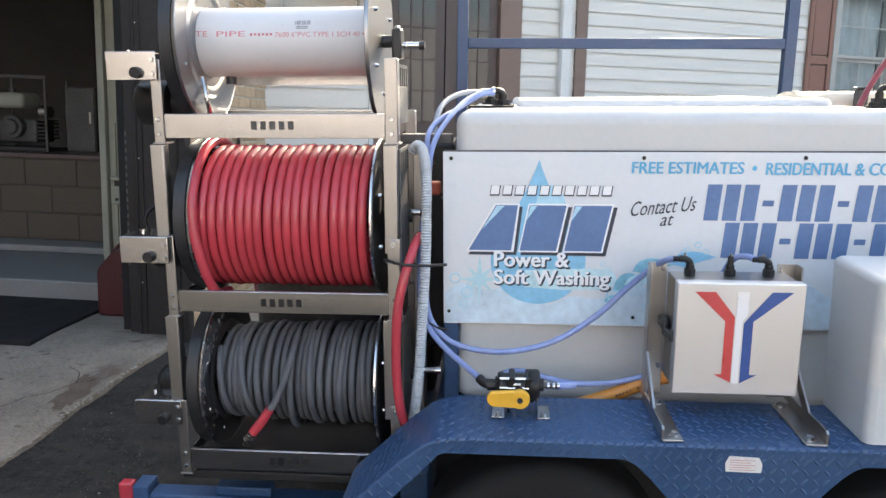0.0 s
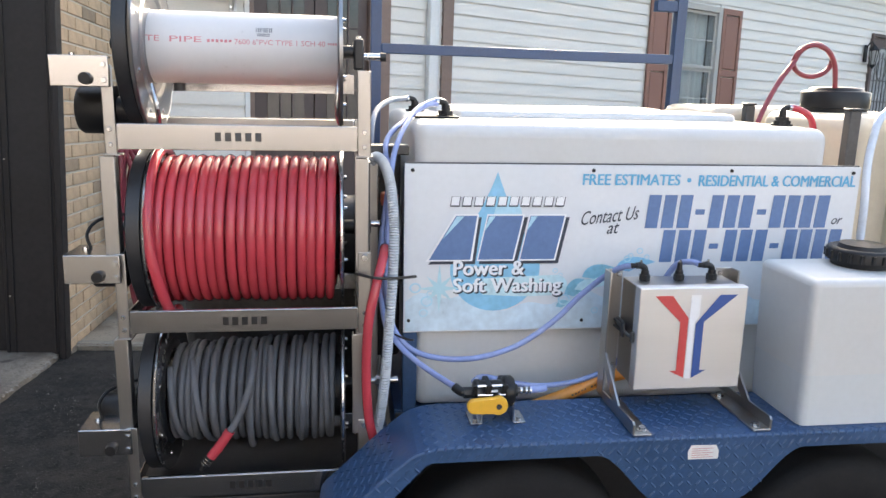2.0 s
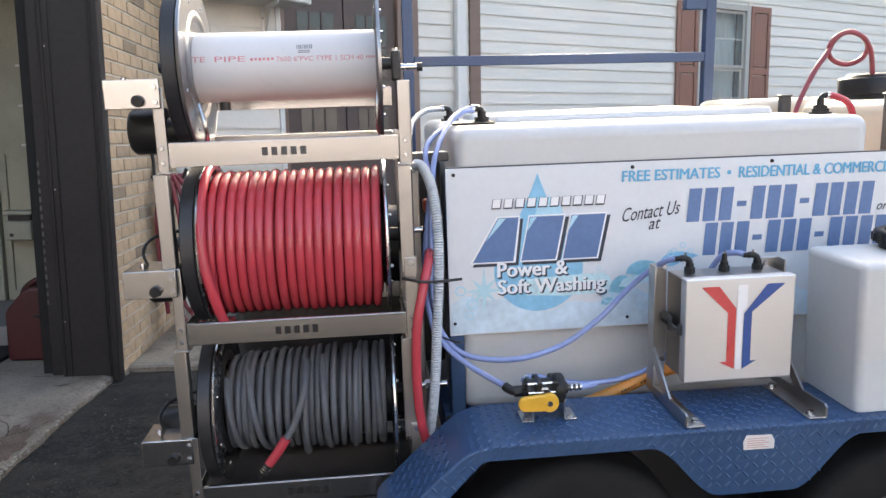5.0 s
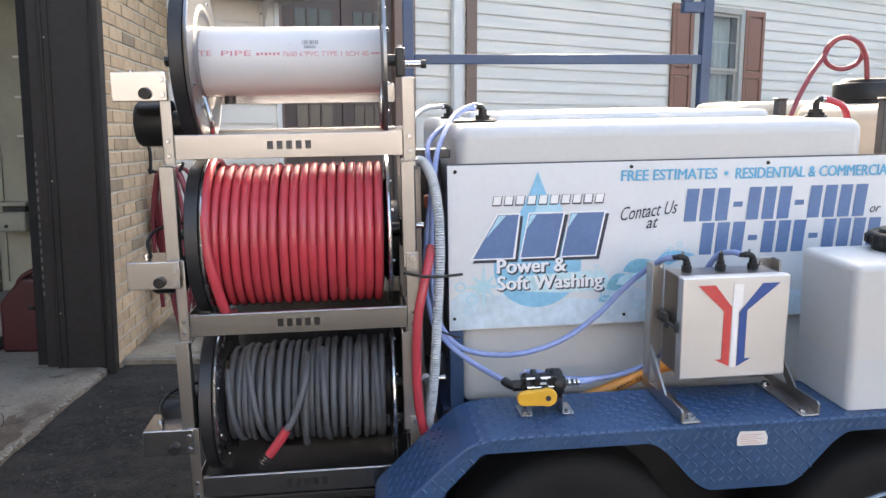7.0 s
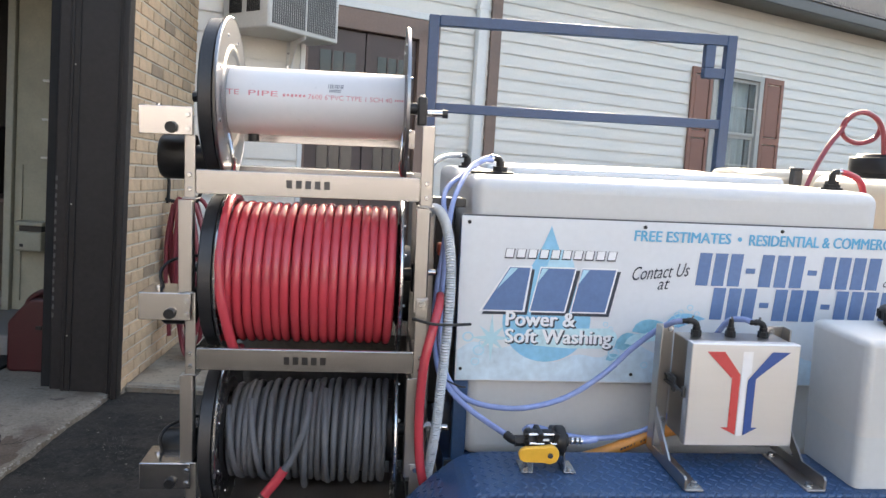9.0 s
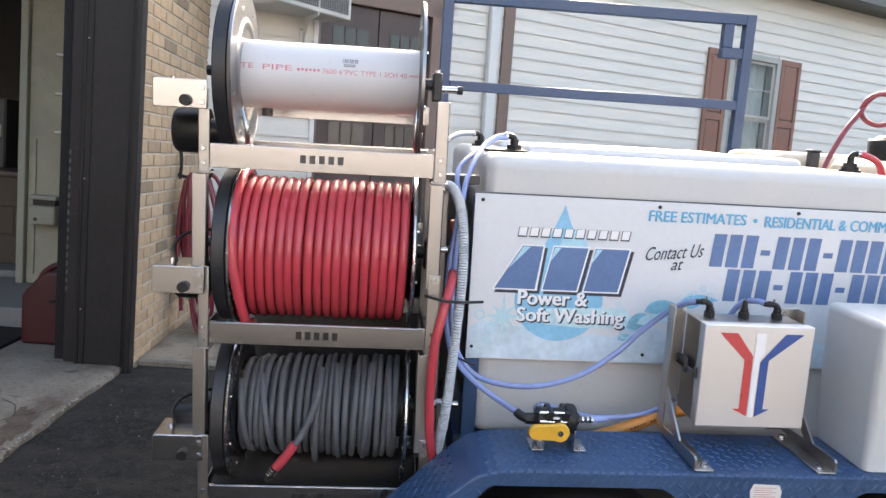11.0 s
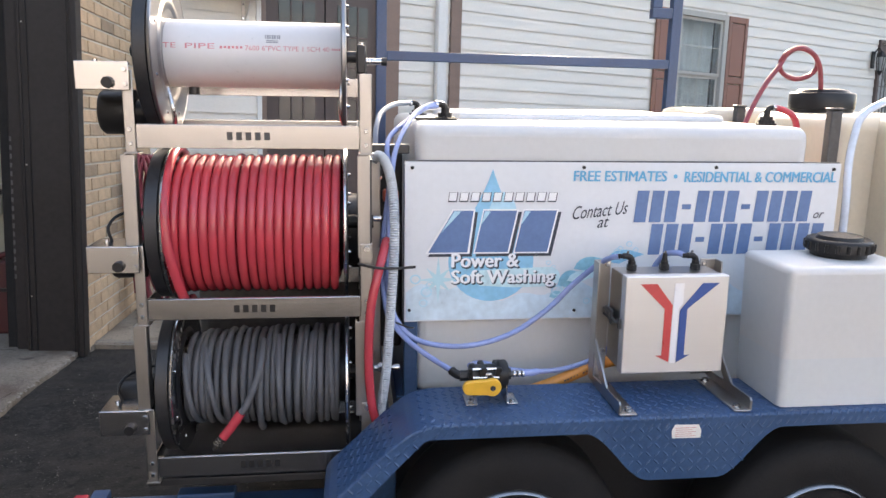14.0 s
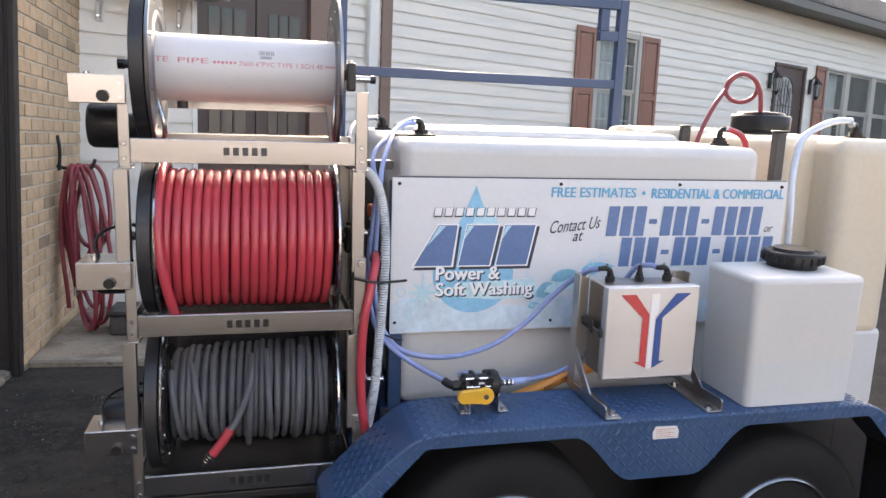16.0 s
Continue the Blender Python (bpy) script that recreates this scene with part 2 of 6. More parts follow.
REDCAN = mat("red_plastic_can", (0.042, 0.004, 0.007), 0.4, 0, 0.15, 5, 90, 0.02)
GLASS = mat("window_glass", (0.75, 0.80, 0.80), 0.06, 0, 0.02, 3, 30, 0.0, trans=0.92)
DARKGLASS = mat("dark_window_glass", (0.03, 0.033, 0.036), 0.08, 0, 0.2, 3, 30, 0.0)
CURTAIN = mat("lace_curtain", (0.78, 0.79, 0.78), 0.9, 0, 0.22, 7, 60, 0.1)
IRON = mat("black_iron", (0.015, 0.015, 0.016), 0.5, 0.3, 0.2, 8, 90, 0.02)
ACMETAL = mat("white_appliance_metal", (0.50, 0.50, 0.48), 0.45, 0, 0.06, 4, 60, 0.02)
MACHINE = mat("machine_grey", (0.05, 0.05, 0.05), 0.5, 0.3, 0.4, 6, 60, 0.05)

# ---- mesh tools ----
BASE = {}


def box(bm, a, b, bev=0.0, seg=2):
    r = bmesh.ops.create_cube(bm, size=1.0)
    c = [(p + q) / 2 for p, q in zip(a, b)]
    s = [abs(q - p) for p, q in zip(a, b)]
    for v in r["verts"]:
        v.co = Vector((c[0] + v.co.x * s[0], c[1] + v.co.y * s[1], c[2] + v.co.z * s[2]))
    if bev:
        es = list({e for v in r["verts"] for e in v.link_edges})
        made = bmesh.ops.bevel(bm, geom=es, offset=min(bev, min(s) * 0.45), segments=seg, affect="EDGES", profile=0.5)
        for f in made["faces"]:
            f.normal_update()
            f.smooth = max(abs(c) for c in f.normal) < 0.998
    return bm


def cyl(bm, p, q, r, seg=16, r2=None):
    p, q = Vector(p), Vector(q)
    d = q - p
    m = Matrix.Translation((p + q) / 2) @ d.to_track_quat("Z", "Y").to_matrix().to_4x4()
    made = bmesh.ops.create_cone(bm, cap_ends=True, segments=seg, radius1=r, radius2=r if r2 is None else r2, depth=d.length, matrix=m)
    for f in {f for v in made["verts"] for f in v.link_faces}:
        f.smooth = seg > 8 and len(f.verts) == 4
    return bm


def lathe(bm, prof, c, axis="x", seg=40):
    """prof: (along, radius) pairs turned round an axis through c; open ends are closed."""
    c = Vector(c)
    rings = []
    for a, r in prof:
        ring = []
        for i in range(seg):
            t = 2 * math.pi * i / seg
            u, v = r * math.cos(t), r * math.sin(t)
            o = {"x": (a, u, v), "y": (u, a, v), "z": (u, v, a)}[axis]
            ring.append(bm.verts.new(c + Vector(o)))
        rings.append(ring)
    for r0, r1 in zip(rings, rings[1:]):
        for i in range(seg):
            j = (i + 1) % seg
            bm.faces.new((r0[i], r0[j], r1[j], r1[i])).smooth = True
    for ring in (rings[0], rings[-1]):
        bm.faces.new(ring)
    bmesh.ops.recalc_face_normals(bm, faces=bm.faces[:])
    return bm


def spline(pts, n=8):
    p = [Vector(q) for q in pts]
    p = [2 * p[0] - p[1]] + p + [2 * p[-1] - p[-2]]
    out = []
    for a, b, c, d in zip(p, p[1:], p[2:], p[3:]):
        for i in range(n):
            t = i / n
            out.append(0.5 * ((2 * b) + (c - a) * t + (2 * a - 5 * b + 4 * c - d) * t * t + (3 * b - a - 3 * c + d) * t ** 3))
    out.append(p[-2])
    return out


def tube(bm, pts, r, seg=8, n=8, ridges=0.0):
    """A round hose along a smooth line through pts. ridges: how deep its corrugation is."""
    path = spline(pts, n) if n else [Vector(q) for q in pts]
    up = Vector((0.31, 0.2, 0.9)).normalized()
    rings = []
    for i, p in enumerate(path):
        d = (path[min(i + 1, len(path) - 1)] - path[max(i - 1, 0)]).normalized()
        u = (up - d * up.dot(d)).normalized()
        up = u
        w = d.cross(u)
        rad = r - (ridges if i % 2 else 0)
        rings.append([bm.verts.new(p + (u * math.cos(t) + w * math.sin(t)) * rad) for t in (2 * math.pi * k / seg for k in range(seg))])
    for r0, r1 in zip(rings, rings[1:]):
        for k in range(seg):
            bm.faces.new((r0[k], r0[(k + 1) % seg], r1[(k + 1) % seg], r1[k])).smooth = True
    bm.faces.new(rings[0][::-1])
    bm.faces.new(rings[-1])
    return bm


def prism(bm, poly, plane, d0, d1):
    """A flat outline in plane xz, xy or yz, drawn out along the third axis from d0 to d1."""
    def at(a, b, d):
        return {"xz": (a, d, b), "xy": (a, b, d), "yz": (d, a, b)}[plane]
    lo = [bm.verts.new(at(a, b, d0)) for a, b in poly]
    hi = [bm.verts.new(at(a, b, d1)) for a, b in poly]
    k = len(poly)
    fs = [bm.faces.new(lo), bm.faces.new(hi[::-1])]
    for i in range(k):
        fs.append(bm.faces.new((lo[i], hi[i], hi[(i + 1) % k], lo[(i + 1) % k])))
    bmesh.ops.recalc_face_normals(bm, faces=fs)
    return bm


def thing(name, label, category, base=(0, 0, 0), group="", kind="", level=TM):
    """An Empty at a thing's base. level: the axes in which its parts are given."""
    e = new(name)
    e.empty_display_size = 0.05
    e.matrix_world = level @ Matrix.Translation(base)
    BASE[e.name] = Vector(base)
    return tagged(e, label, category, group, kind)


def mesh_of(name, bm, material, shift=(0, 0, 0), smooth=True):
    me = bpy.data.meshes.new(name)
    bmesh.ops.translate(bm, verts=bm.verts[:], vec=-Vector(shift))
    if smooth:
        for e in bm.edges:
            if len(e.link_faces) == 2 and e.calc_face_angle(0.0) > 0.9:
                e.smooth = False
    bm.to_mesh(me)
    bm.free()
    me.materials.append(material)
    return me


def part(name, bm, material, parent, label="", smooth=True):
    base = BASE[parent.name]
    ob = new(name, mesh_of(name, bm, material, base, smooth))
    ob.parent = parent
    BASE[ob.name] = base
    return tagged(ob, label)


def solid(name, bm, material, label, category, base=(0, 0, 0), group="", kind="", level=TM, smooth=True):
    """A thing that is one mesh."""
    ob = new(name, mesh_of(name, bm, material, base, smooth))
    ob.matrix_world = level @ Matrix.Translation(base)
    BASE[ob.name] = Vector(base)
    return tagged(ob, label, category, group, kind)


I4 = Matrix.Identity(4)
BM = bmesh.new


def lettering(words, x0, x1, z0, z1, y, slant=0.0, turn=0.0, thick=0.0006, bold=0.0):
    """Words as a mesh that fills the box x0..x1, z0..z1 in the plane y, facing -y."""
    cu = bpy.data.curves.new("words", "FONT")
    cu.body, cu.extrude, cu.offset, cu.resolution_u = words, 0.001, bold, 3
    tmp = new("words", cu)
    bpy.context.view_layer.update()
    me = bpy.data.meshes.new_from_object(tmp)
    bpy.data.objects.remove(tmp)
    xs, zs = [v.co.x for v in me.vertices], [v.co.y for v in me.vertices]
    ax, bx, az, bz = min(xs), max(xs), min(zs), max(zs)
    bm = BM()
    bm.from_mesh(me)
    bpy.data.meshes.remove(me)
    cx, cz, ca, sa = (x0 + x1) / 2, (z0 + z1) / 2, math.cos(radians(turn)), math.sin(radians(turn))
    for v in bm.verts:
        u = (v.co.x - ax) / (bx - ax)
        w = (v.co.y - az) / (bz - az)
        x = (u - 0.5) * (x1 - x0) + slant * (w - 0.5) * (z1 - z0)
        z = (w - 0.5) * (z1 - z0)
        v.co = Vector((cx + x * ca - z * sa, y - thick * (1 if v.co.z > 0 else 0), cz + x * sa + z * ca))
    return bm


def bold_words(words, x0, x1, z0, z1, y, slant=0.0, fat=0.0011):
    """Words made heavier by laying three copies side by side."""
    bm = BM()
    for k, (dx, dz) in enumerate(((-1, 0.0), (0, 0.4), (1, 0.0), (0, -0.4))):
        one = lettering(words, x0 + fat, x1 - fat, z0 + fat * 0.4, z1 - fat * 0.4, y - 0.00012 * k, slant)
        bmesh.ops.translate(one, verts=one.verts[:], vec=(dx * fat, 0, dz * fat))
        me = bpy.data.meshes.new("words")
        one.to_mesh(me)
        one.free()
        bm.from_mesh(me)
        bpy.data.meshes.remove(me)
    return bm

# ---- ground ----
def smoothstep(t):
    t = min(1, max(0, t))
    return t * t * (3 - 2 * t)


def lie(x, y):
    """Height of the drive: it climbs towards the garage."""
    return -0.045 + 0.165 * smoothstep((y + 0.2) / 1.9) + 0.034 * max(-1.5, min(1.5, x)) * (1 - smoothstep((y + 0.2) / 1.9))


def sheet(xs, ys, f):
    bm = BM()
    g = [[bm.verts.new((x, y, f(x, y))) for x in xs] for y in ys]
    for j in range(len(ys) - 1):
        for i in range(len(xs) - 1):
            bm.faces.new((g[j][i], g[j][i + 1], g[j + 1][i + 1], g[j + 1][i])).smooth = True
    return bm


near = [i * 0.15 for i in range(-30, 31)]
far = [6, 9, 14, 22, 40, 80, 160, 320, 640]
gx = [-v for v in far[::-1]] + near + far
solid("ground", sheet(gx, gx, lambda x, y: lie(x, y) + 0.004 * noise.noise((x * 3, y * 3, 0))), ASPHALT, "dark worn asphalt drive sloping up to the garage", "ground", kind="structure", level=I4)

# apron with a chipped edge, running into the garage
bm = BM()
ys = [-3.0 + 0.02 * i for i in range(237)] + [1.8, 2.4, 3.5, 6.2]
edge = [(-1.488 - 0.172 * max(0.0, 1.55 - y) + 0.018 * noise.noise((y * 5, 0, 0)) + 0.008 * noise.noise((y * 21, 3, 0)) + 0.006 * noise.noise((y * 60, 7, 0)) if y < 1.72 else -1.45, y) for y in ys]
rows_ = []
for x, y in edge:
    z = lie(x, y) + 0.028
    rows_.append([bm.verts.new((xx, y, zz)) for xx, zz in ((-7.0, z), (-3.2, z), (x - 0.03, z + 0.002), (x, z - 0.004), (x + 0.006, z - 0.06))])
for r0, r1 in zip(rows_, rows_[1:]):
    for i in range(4):
        bm.faces.new((r0[i], r0[i + 1], r1[i + 1], r1[i]))
apron = solid("pavement", bm, CONCRETE, "weathered concrete garage apron with a chipped edge", "pavement", kind="structure", level=I4)
chips = BM()
rnd = random.Random(31)
for x, y in edge[:237]:
    for _ in range(5):
        s = rnd.uniform(0.0025, 0.008)
        cx, cy = x - rnd.uniform(-0.004, 0.012), y + rnd.uniform(-0.012, 0.012)
        z = lie(cx, cy) + 0.0255 - rnd.uniform(0, 0.010)
        vs = [chips.verts.new((cx + s * rnd.uniform(0.7, 1.2) * dx, cy + s * rnd.uniform(0.7, 1.5) * dy, z + s * 0.55 * dz)) for dx, dy, dz in ((1, 0, -0.4), (0.5, 1, 0), (-1, 0.4, 0), (-0.6, -1, 0), (0.6, -0.9, -0.3), (0.1, 0.1, 1))]
        for a in range(5):
            chips.faces.new((vs[a], vs[(a + 1) % 5], vs[5]))
tagged(part("broken_edge", chips, CHIPPED, apron, "pale crumbling edge", smooth=False), kind="stuff")
spill = BM()
mid = spill.verts.new((-1.665, 1.01, lie(-1.665, 1.01) + 0.0315))
rim = []
for k in range(48):
    a = 2 * math.pi * k / 48
    r = 1 + 0.75 * noise.noise((math.cos(a) * 1.6, math.sin(a) * 1.6, 5)) + 0.35 * noise.noise((math.cos(a) * 6, math.sin(a) * 6, 2))
    x, y = -1.665 + 0.062 * r * math.cos(a), 1.01 + 0.13 * r * math.sin(a)
    rim.append(spill.verts.new((x, y, lie(x, y) + 0.0315)))
for a, b in zip(rim, rim[1:] + rim[:1]):
    spill.faces.new((mid, a, b))
part("spill_stain", spill, STAIN, apron, "dark brown spilled stain", smooth=False)
for pts in ([(-1.578, 1.20), (-1.62, 1.13), (-1.70, 1.09), (-1.76, 1.00), (-1.83, 0.95), (-1.90, 0.86), (-2.02, 0.80)], [(-1.70, 1.09), (-1.74, 1.18), (-1.83, 1.24)]):
    run = spline([Vector((x, y, 0)) for x, y in pts], 8)
    cr = BM()
    prev = None
    for p, q in zip(run, run[1:]):
        n = Vector((q.y - p.y, p.x - q.x, 0)).normalized() * (0.0014 + 0.0016 * abs(noise.noise((p.x * 40, p.y * 40, 0))))
        j = Vector((noise.noise((p.x * 60, p.y * 60, 3)), noise.noise((p.x * 60, p.y * 60, 9)), 0)) * 0.006
        pair = [cr.verts.new((v.x, v.y, lie(v.x, v.y) + 0.0322)) for v in (p + j - n, p + j + n)]
        if prev:
            cr.faces.new((prev[0], prev[1], pair[1], pair[0]))
        prev = pair
    part("crack", cr, ASPHALT, apron, "thin dark crack", smooth=False)
solid("floor_mat", box(BM(), (-5.0, 1.43, 0.12), (-2.13, 2.26, 0.166), 0.006), RUBBER, "dark rubber mat on the garage floor", "mat", level=I4)

# ---- house axes ----
HA = radians(24.0)
HM = Matrix.Rotation(HA, 4, "Z") @ Matrix.Rotation(-0.018, 4, "Y")          # local x runs along the house wall, local y goes into it
HE = HM @ Matrix.Translation((0.036, 0, -0.03))                             # the recessed entry and the wall beside it


def siding_wall(name, x0, x1, y, z0, z1, openings, label, lap=0.1209):
    """A clapboard wall in house axes: a core with its openings cut out and one vinyl course after another."""
    core = BM()
    xs = sorted({x0, x1, *[v for o in openings for v in o[:2]]})
    zs = sorted({z0, z1, *[v for o in openings for v in o[2:]]})
    for xa, xb in zip(xs, xs[1:]):
        for za, zb in zip(zs, zs[1:]):
            xm, zm = (xa + xb) / 2, (za + zb) / 2
            if not any(o[0] < xm < o[1] and o[2] < zm < o[3] for o in openings):
                box(core, (xa, y + 0.004, za), (xb, y + 0.16, zb))
    bmesh.ops.remove_doubles(core, verts=core.verts[:], dist=1e-4)
    wall = solid(name, core, WHITETRIM, label, "wall", kind="structure", level=HM, smooth=False)
    k = 0
    while z0 + k * lap < z1 - 0.01:
        za = z0 + k * lap
        zb = min(za + lap, z1)
        zm = (za + zb) / 2
        cuts = [(x0, x1)]
        for o in openings:
            if o[2] < zm < o[3]:
                cuts = [c for a, b in cuts for c in ((a, min(b, o[0])), (max(a, o[1]), b)) if c[1] - c[0] > 0.01]
        for a, b in cuts:
            w = 0.0012 * random.uniform(-1, 1)
            bm = prism(BM(), [(y - 0.0175 + w, za), (y - 0.003, zb), (y + 0.003, zb), (y + 0.003, za + 0.013), (y - 0.0145 + w, za + 0.013), (y - 0.0155 + w, za)], "yz", a, b)
            part("siding_course", bm, SIDING, wall, smooth=False)
        k += 1
    return wall


main_openings = [(1.036, 2.236, 0.17, 2.69), (5.95, 6.825, 1.24, 2.745), (10.19, 11.02, 0.62, 2.685), (11.77, 14.62, 1.36, 2.80)]
siding_wall("wall_main", 0.536, 19.0, 4.586, 0.0038, 3.53, main_openings, "cream vinyl clapboard house wall")
siding_wall("wall_side", -0.104, 0.611, 3.34, 0.0465, 3.5, [], "cream vinyl clapboard wall beside the brick pier", 0.1303)
solid("wall_return", box(BM(), (0.456, 3.51, 0.02), (0.608, 4.57, 3.5)), SIDING, "plain return wall of the recessed entry", "wall", kind="structure", level=HM)
bm = box(BM(), (0.601, 3.318, 0.17), (0.636, 3.36, 3.5), 0.004)
solid("trim_corner", bm, WHITETRIM, "white vinyl corner trim", "trim", kind="structure", level=HM)
solid("trim_board", box(BM(), (2.875, 4.546, 0.02), (2.992, 4.583, 3.49), 0.004), BROWNTRIM, "brown vertical trim board on the siding", "trim", kind="structure", level=HM)
ds = thing("downspout", "white ribbed metal downspout on the siding", "downspout", (2.75, 4.53, 0.08), level=HM)
bm = box(BM(), (2.700, 4.49, 0.08), (2.803, 4.562, 3.49), 0.012)
part("pipe", bm, WHITETRIM, ds)
for z in (1.2, 2.9):
    part("clip", box(BM(), (2.692, 4.486, z), (2.811, 4.566, z + 0.03), 0.003), WHITETRIM, ds)

# rooms behind the openings, so that panes look into something
# their near-black wall colour takes the place of shade indoors
bm = BM()
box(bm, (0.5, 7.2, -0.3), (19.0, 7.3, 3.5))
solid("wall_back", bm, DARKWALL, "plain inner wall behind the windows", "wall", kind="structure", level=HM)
# cross walls added out of sight against sun leaking into the rooms
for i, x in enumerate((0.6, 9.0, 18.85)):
    solid("wall_inner_%d" % (i + 1), box(BM(), (x, 4.77, -0.3), (x + 0.12, 7.19, 3.44)), DARKWALL, "unseen inner cross wall added to keep stray sun out", "wall", kind="structure", level=HM)
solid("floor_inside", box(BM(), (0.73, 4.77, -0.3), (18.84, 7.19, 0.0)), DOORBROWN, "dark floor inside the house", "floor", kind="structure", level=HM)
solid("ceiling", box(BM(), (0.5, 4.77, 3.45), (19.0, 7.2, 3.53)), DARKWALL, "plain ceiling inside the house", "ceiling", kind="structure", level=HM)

# eave and metal roof
rf = thing("roof", "grey ribbed metal roof with a dark gutter", "roof", (9, 4.4, 3.6), level=HM, kind="structure")
part("gutter", box(BM(), (2.6, 4.16, 3.485), (34.0, 4.30, 3.615), 0.012), GUTTER, rf, "dark gutter")
part("soffit", box(BM(), (0.4, 4.31, 3.505), (19.2, 4.585, 3.528)), GUTTER, rf, "dark soffit")
bm = BM()
slope = math.tan(radians(27))
prism(bm, [(4.15, 3.625), (9.5, 3.625 + 5.35 * slope), (9.5, 3.585 + 5.35 * slope), (4.31, 3.60)], "yz", -4.0, 34.0)
part("roof_sheet", bm, ROOF, rf, smooth=False)
bm = BM()
for i in range(172):
    x = 2.7 + i * 0.18
    prism(bm, [(4.145, 3.627), (9.5, 3.627 + 5.35 * slope), (9.5, 3.653 + 5.35 * slope), (4.145, 3.653)], "yz", x, x + 0.03)
tagged(part("roof_rib", bm, ROOF, rf, smooth=False), kind="stuff")

# ---- windows, shutters, doors of the house ----
def sash_window(name, x0, x1, z0, z1, y, splits, label):
    w = thing(name, label, "window", ((x0 + x1) / 2, y, z0), level=HM, kind="structure")
    fr = BM()
    c = 0.04 if splits else 0.07
    half = 0.085 if splits else 0.03
    for a, b in (((x0, z0), (x0 + c, z1)), ((x1 - c, z0), (x1, z1)), ((x0 + c, z1 - c), (x1 - c, z1)), ((x0 + c, z0), (x1 - c, z0 + c))):
        box(fr, (a[0], y - 0.03, a[1]), (b[0], y + 0.05, b[1]), 0.004)
    part("window_frame", fr, WINFRAME, w)
    part("window_sill", box(BM(), (x0 - 0.02, y - 0.05, z0 - 0.035), (x1 + 0.02, y + 0.02, z0), 0.004), WINFRAME, w)
    marks = [x0 + c] + list(splits) + [x1 - c]
    lights = len(marks) - 1
    for i in range(lights):
        a, b = marks[i], marks[i + 1]
        if i:
            part("mullion", box(BM(), (a - half, y - 0.02, z0 + c), (a + half, y + 0.05, z1 - c), 0.003), WINFRAME, w)
            a += half + 0.001
        if i < lights - 1:
            b -= half + 0.001
        zm = (z0 + z1) / 2 + 0.02
        for za, zb, off in ((z0 + c, zm, 0.022), (zm, z1 - c, 0.0)):
            s = BM()
            t = 0.035
            box(s, (a, y + off, za), (a + t, y + off + 0.02, zb))
            box(s, (b - t, y + off, za), (b, y + off + 0.02, zb))
            box(s, (a + t, y + off, za), (b - t, y + off + 0.02, za + t))
            box(s, (a + t, y + off, zb - t), (b - t, y + off + 0.02, zb))
            sash = part("sash", s, WINFRAME, w)
            pane = part("pane", box(BM(), (a + t, y + off + 0.009, za + t), (b - t, y + off + 0.013, zb - t)), GLASS, sash, "clear glass pane")
            pane.visible_shadow = False
            if splits:
                continue
            mt = BM()
            xm, zq = (a + b) / 2, (za + zb) / 2
            box(mt, (xm - 0.007, y + off + 0.003, za + t), (xm + 0.007, y + off + 0.008, zb - t))
            box(mt, (a + t, y + off + 0.002, zq - 0.007), (b - t, y + off + 0.0075, zq + 0.007))
            part("glazing_bar", mt, WINFRAME, sash, smooth=False)
    cur = BM()
    n = 60
    drawn = x1 if lights == 1 else x0 + 0.70
    xs = [x0 + c + (drawn - x0 - 2 * c) * i / n for i in range(n + 1)]
    top = [cur.verts.new((x, y + 0.14 + 0.018 * math.sin(x * 55) + 0.01 * math.sin(x * 23), z1 - 0.03)) for x in xs]
    bot = [cur.verts.new((x, y + 0.14 + 0.022 * math.sin(x * 55 + 0.3), z0 + 0.05)) for x in xs]
    for i in range(n):
        cur.faces.new((top[i], top[i + 1], bot[i + 1], bot[i])).smooth = True
    cu = solid("curtain", cur, CURTAIN, "pale lace curtain hanging behind the window", "curtain", level=HM)
    sm = cu.modifiers.new("cloth", "SOLIDIFY")
    sm.thickness = 0.002
    return w


def shutter(x0, x1, z0, z1, y):
    s = thing("shutter", "red-brown two-panel vinyl shutter beside a window", "shutter", ((x0 + x1) / 2, y, z0), group="window shutters", level=HM)
    fr = BM()
    t = 0.05
    zm = (z0 + z1) / 2
    box(fr, (x0, y - 0.032, z0), (x0 + t, y - 0.004, z1), 0.004)
    box(fr, (x1 - t, y - 0.032, z0), (x1, y - 0.004, z1), 0.004)
    for za, zb in ((z0, z0 + 0.07), (zm - 0.04, zm + 0.04), (z1 - 0.07, z1)):
        box(fr, (x0 + t, y - 0.031, za), (x1 - t, y - 0.004, zb), 0.003)
    part("frame", fr, SHUTTER, s)
    for za, zb in ((z0 + 0.07, zm - 0.04), (zm + 0.04, z1 - 0.07)):
        part("panel", box(BM(), (x0 + t + 0.012, y - 0.026, za + 0.012), (x1 - t - 0.012, y - 0.008, zb - 0.012), 0.008), SHUTTER, s)


FACE = 4.568
sash_window("window_1", 5.95, 6.825, 1.24, 2.745, FACE, (), "white double-hung window with lace curtain")
shutter(5.605, 5.94, 1.22, 2.73, FACE)
shutter(6.835, 7.19, 1.22, 2.74, FACE)
sash_window("window_2", 11.77, 14.62, 1.36, 2.80, FACE, (12.555, 13.572), "wide triple window with pale frames, dark panes and a curtain")
shutter(11.41, 11.755, 1.34, 2.80, FACE)

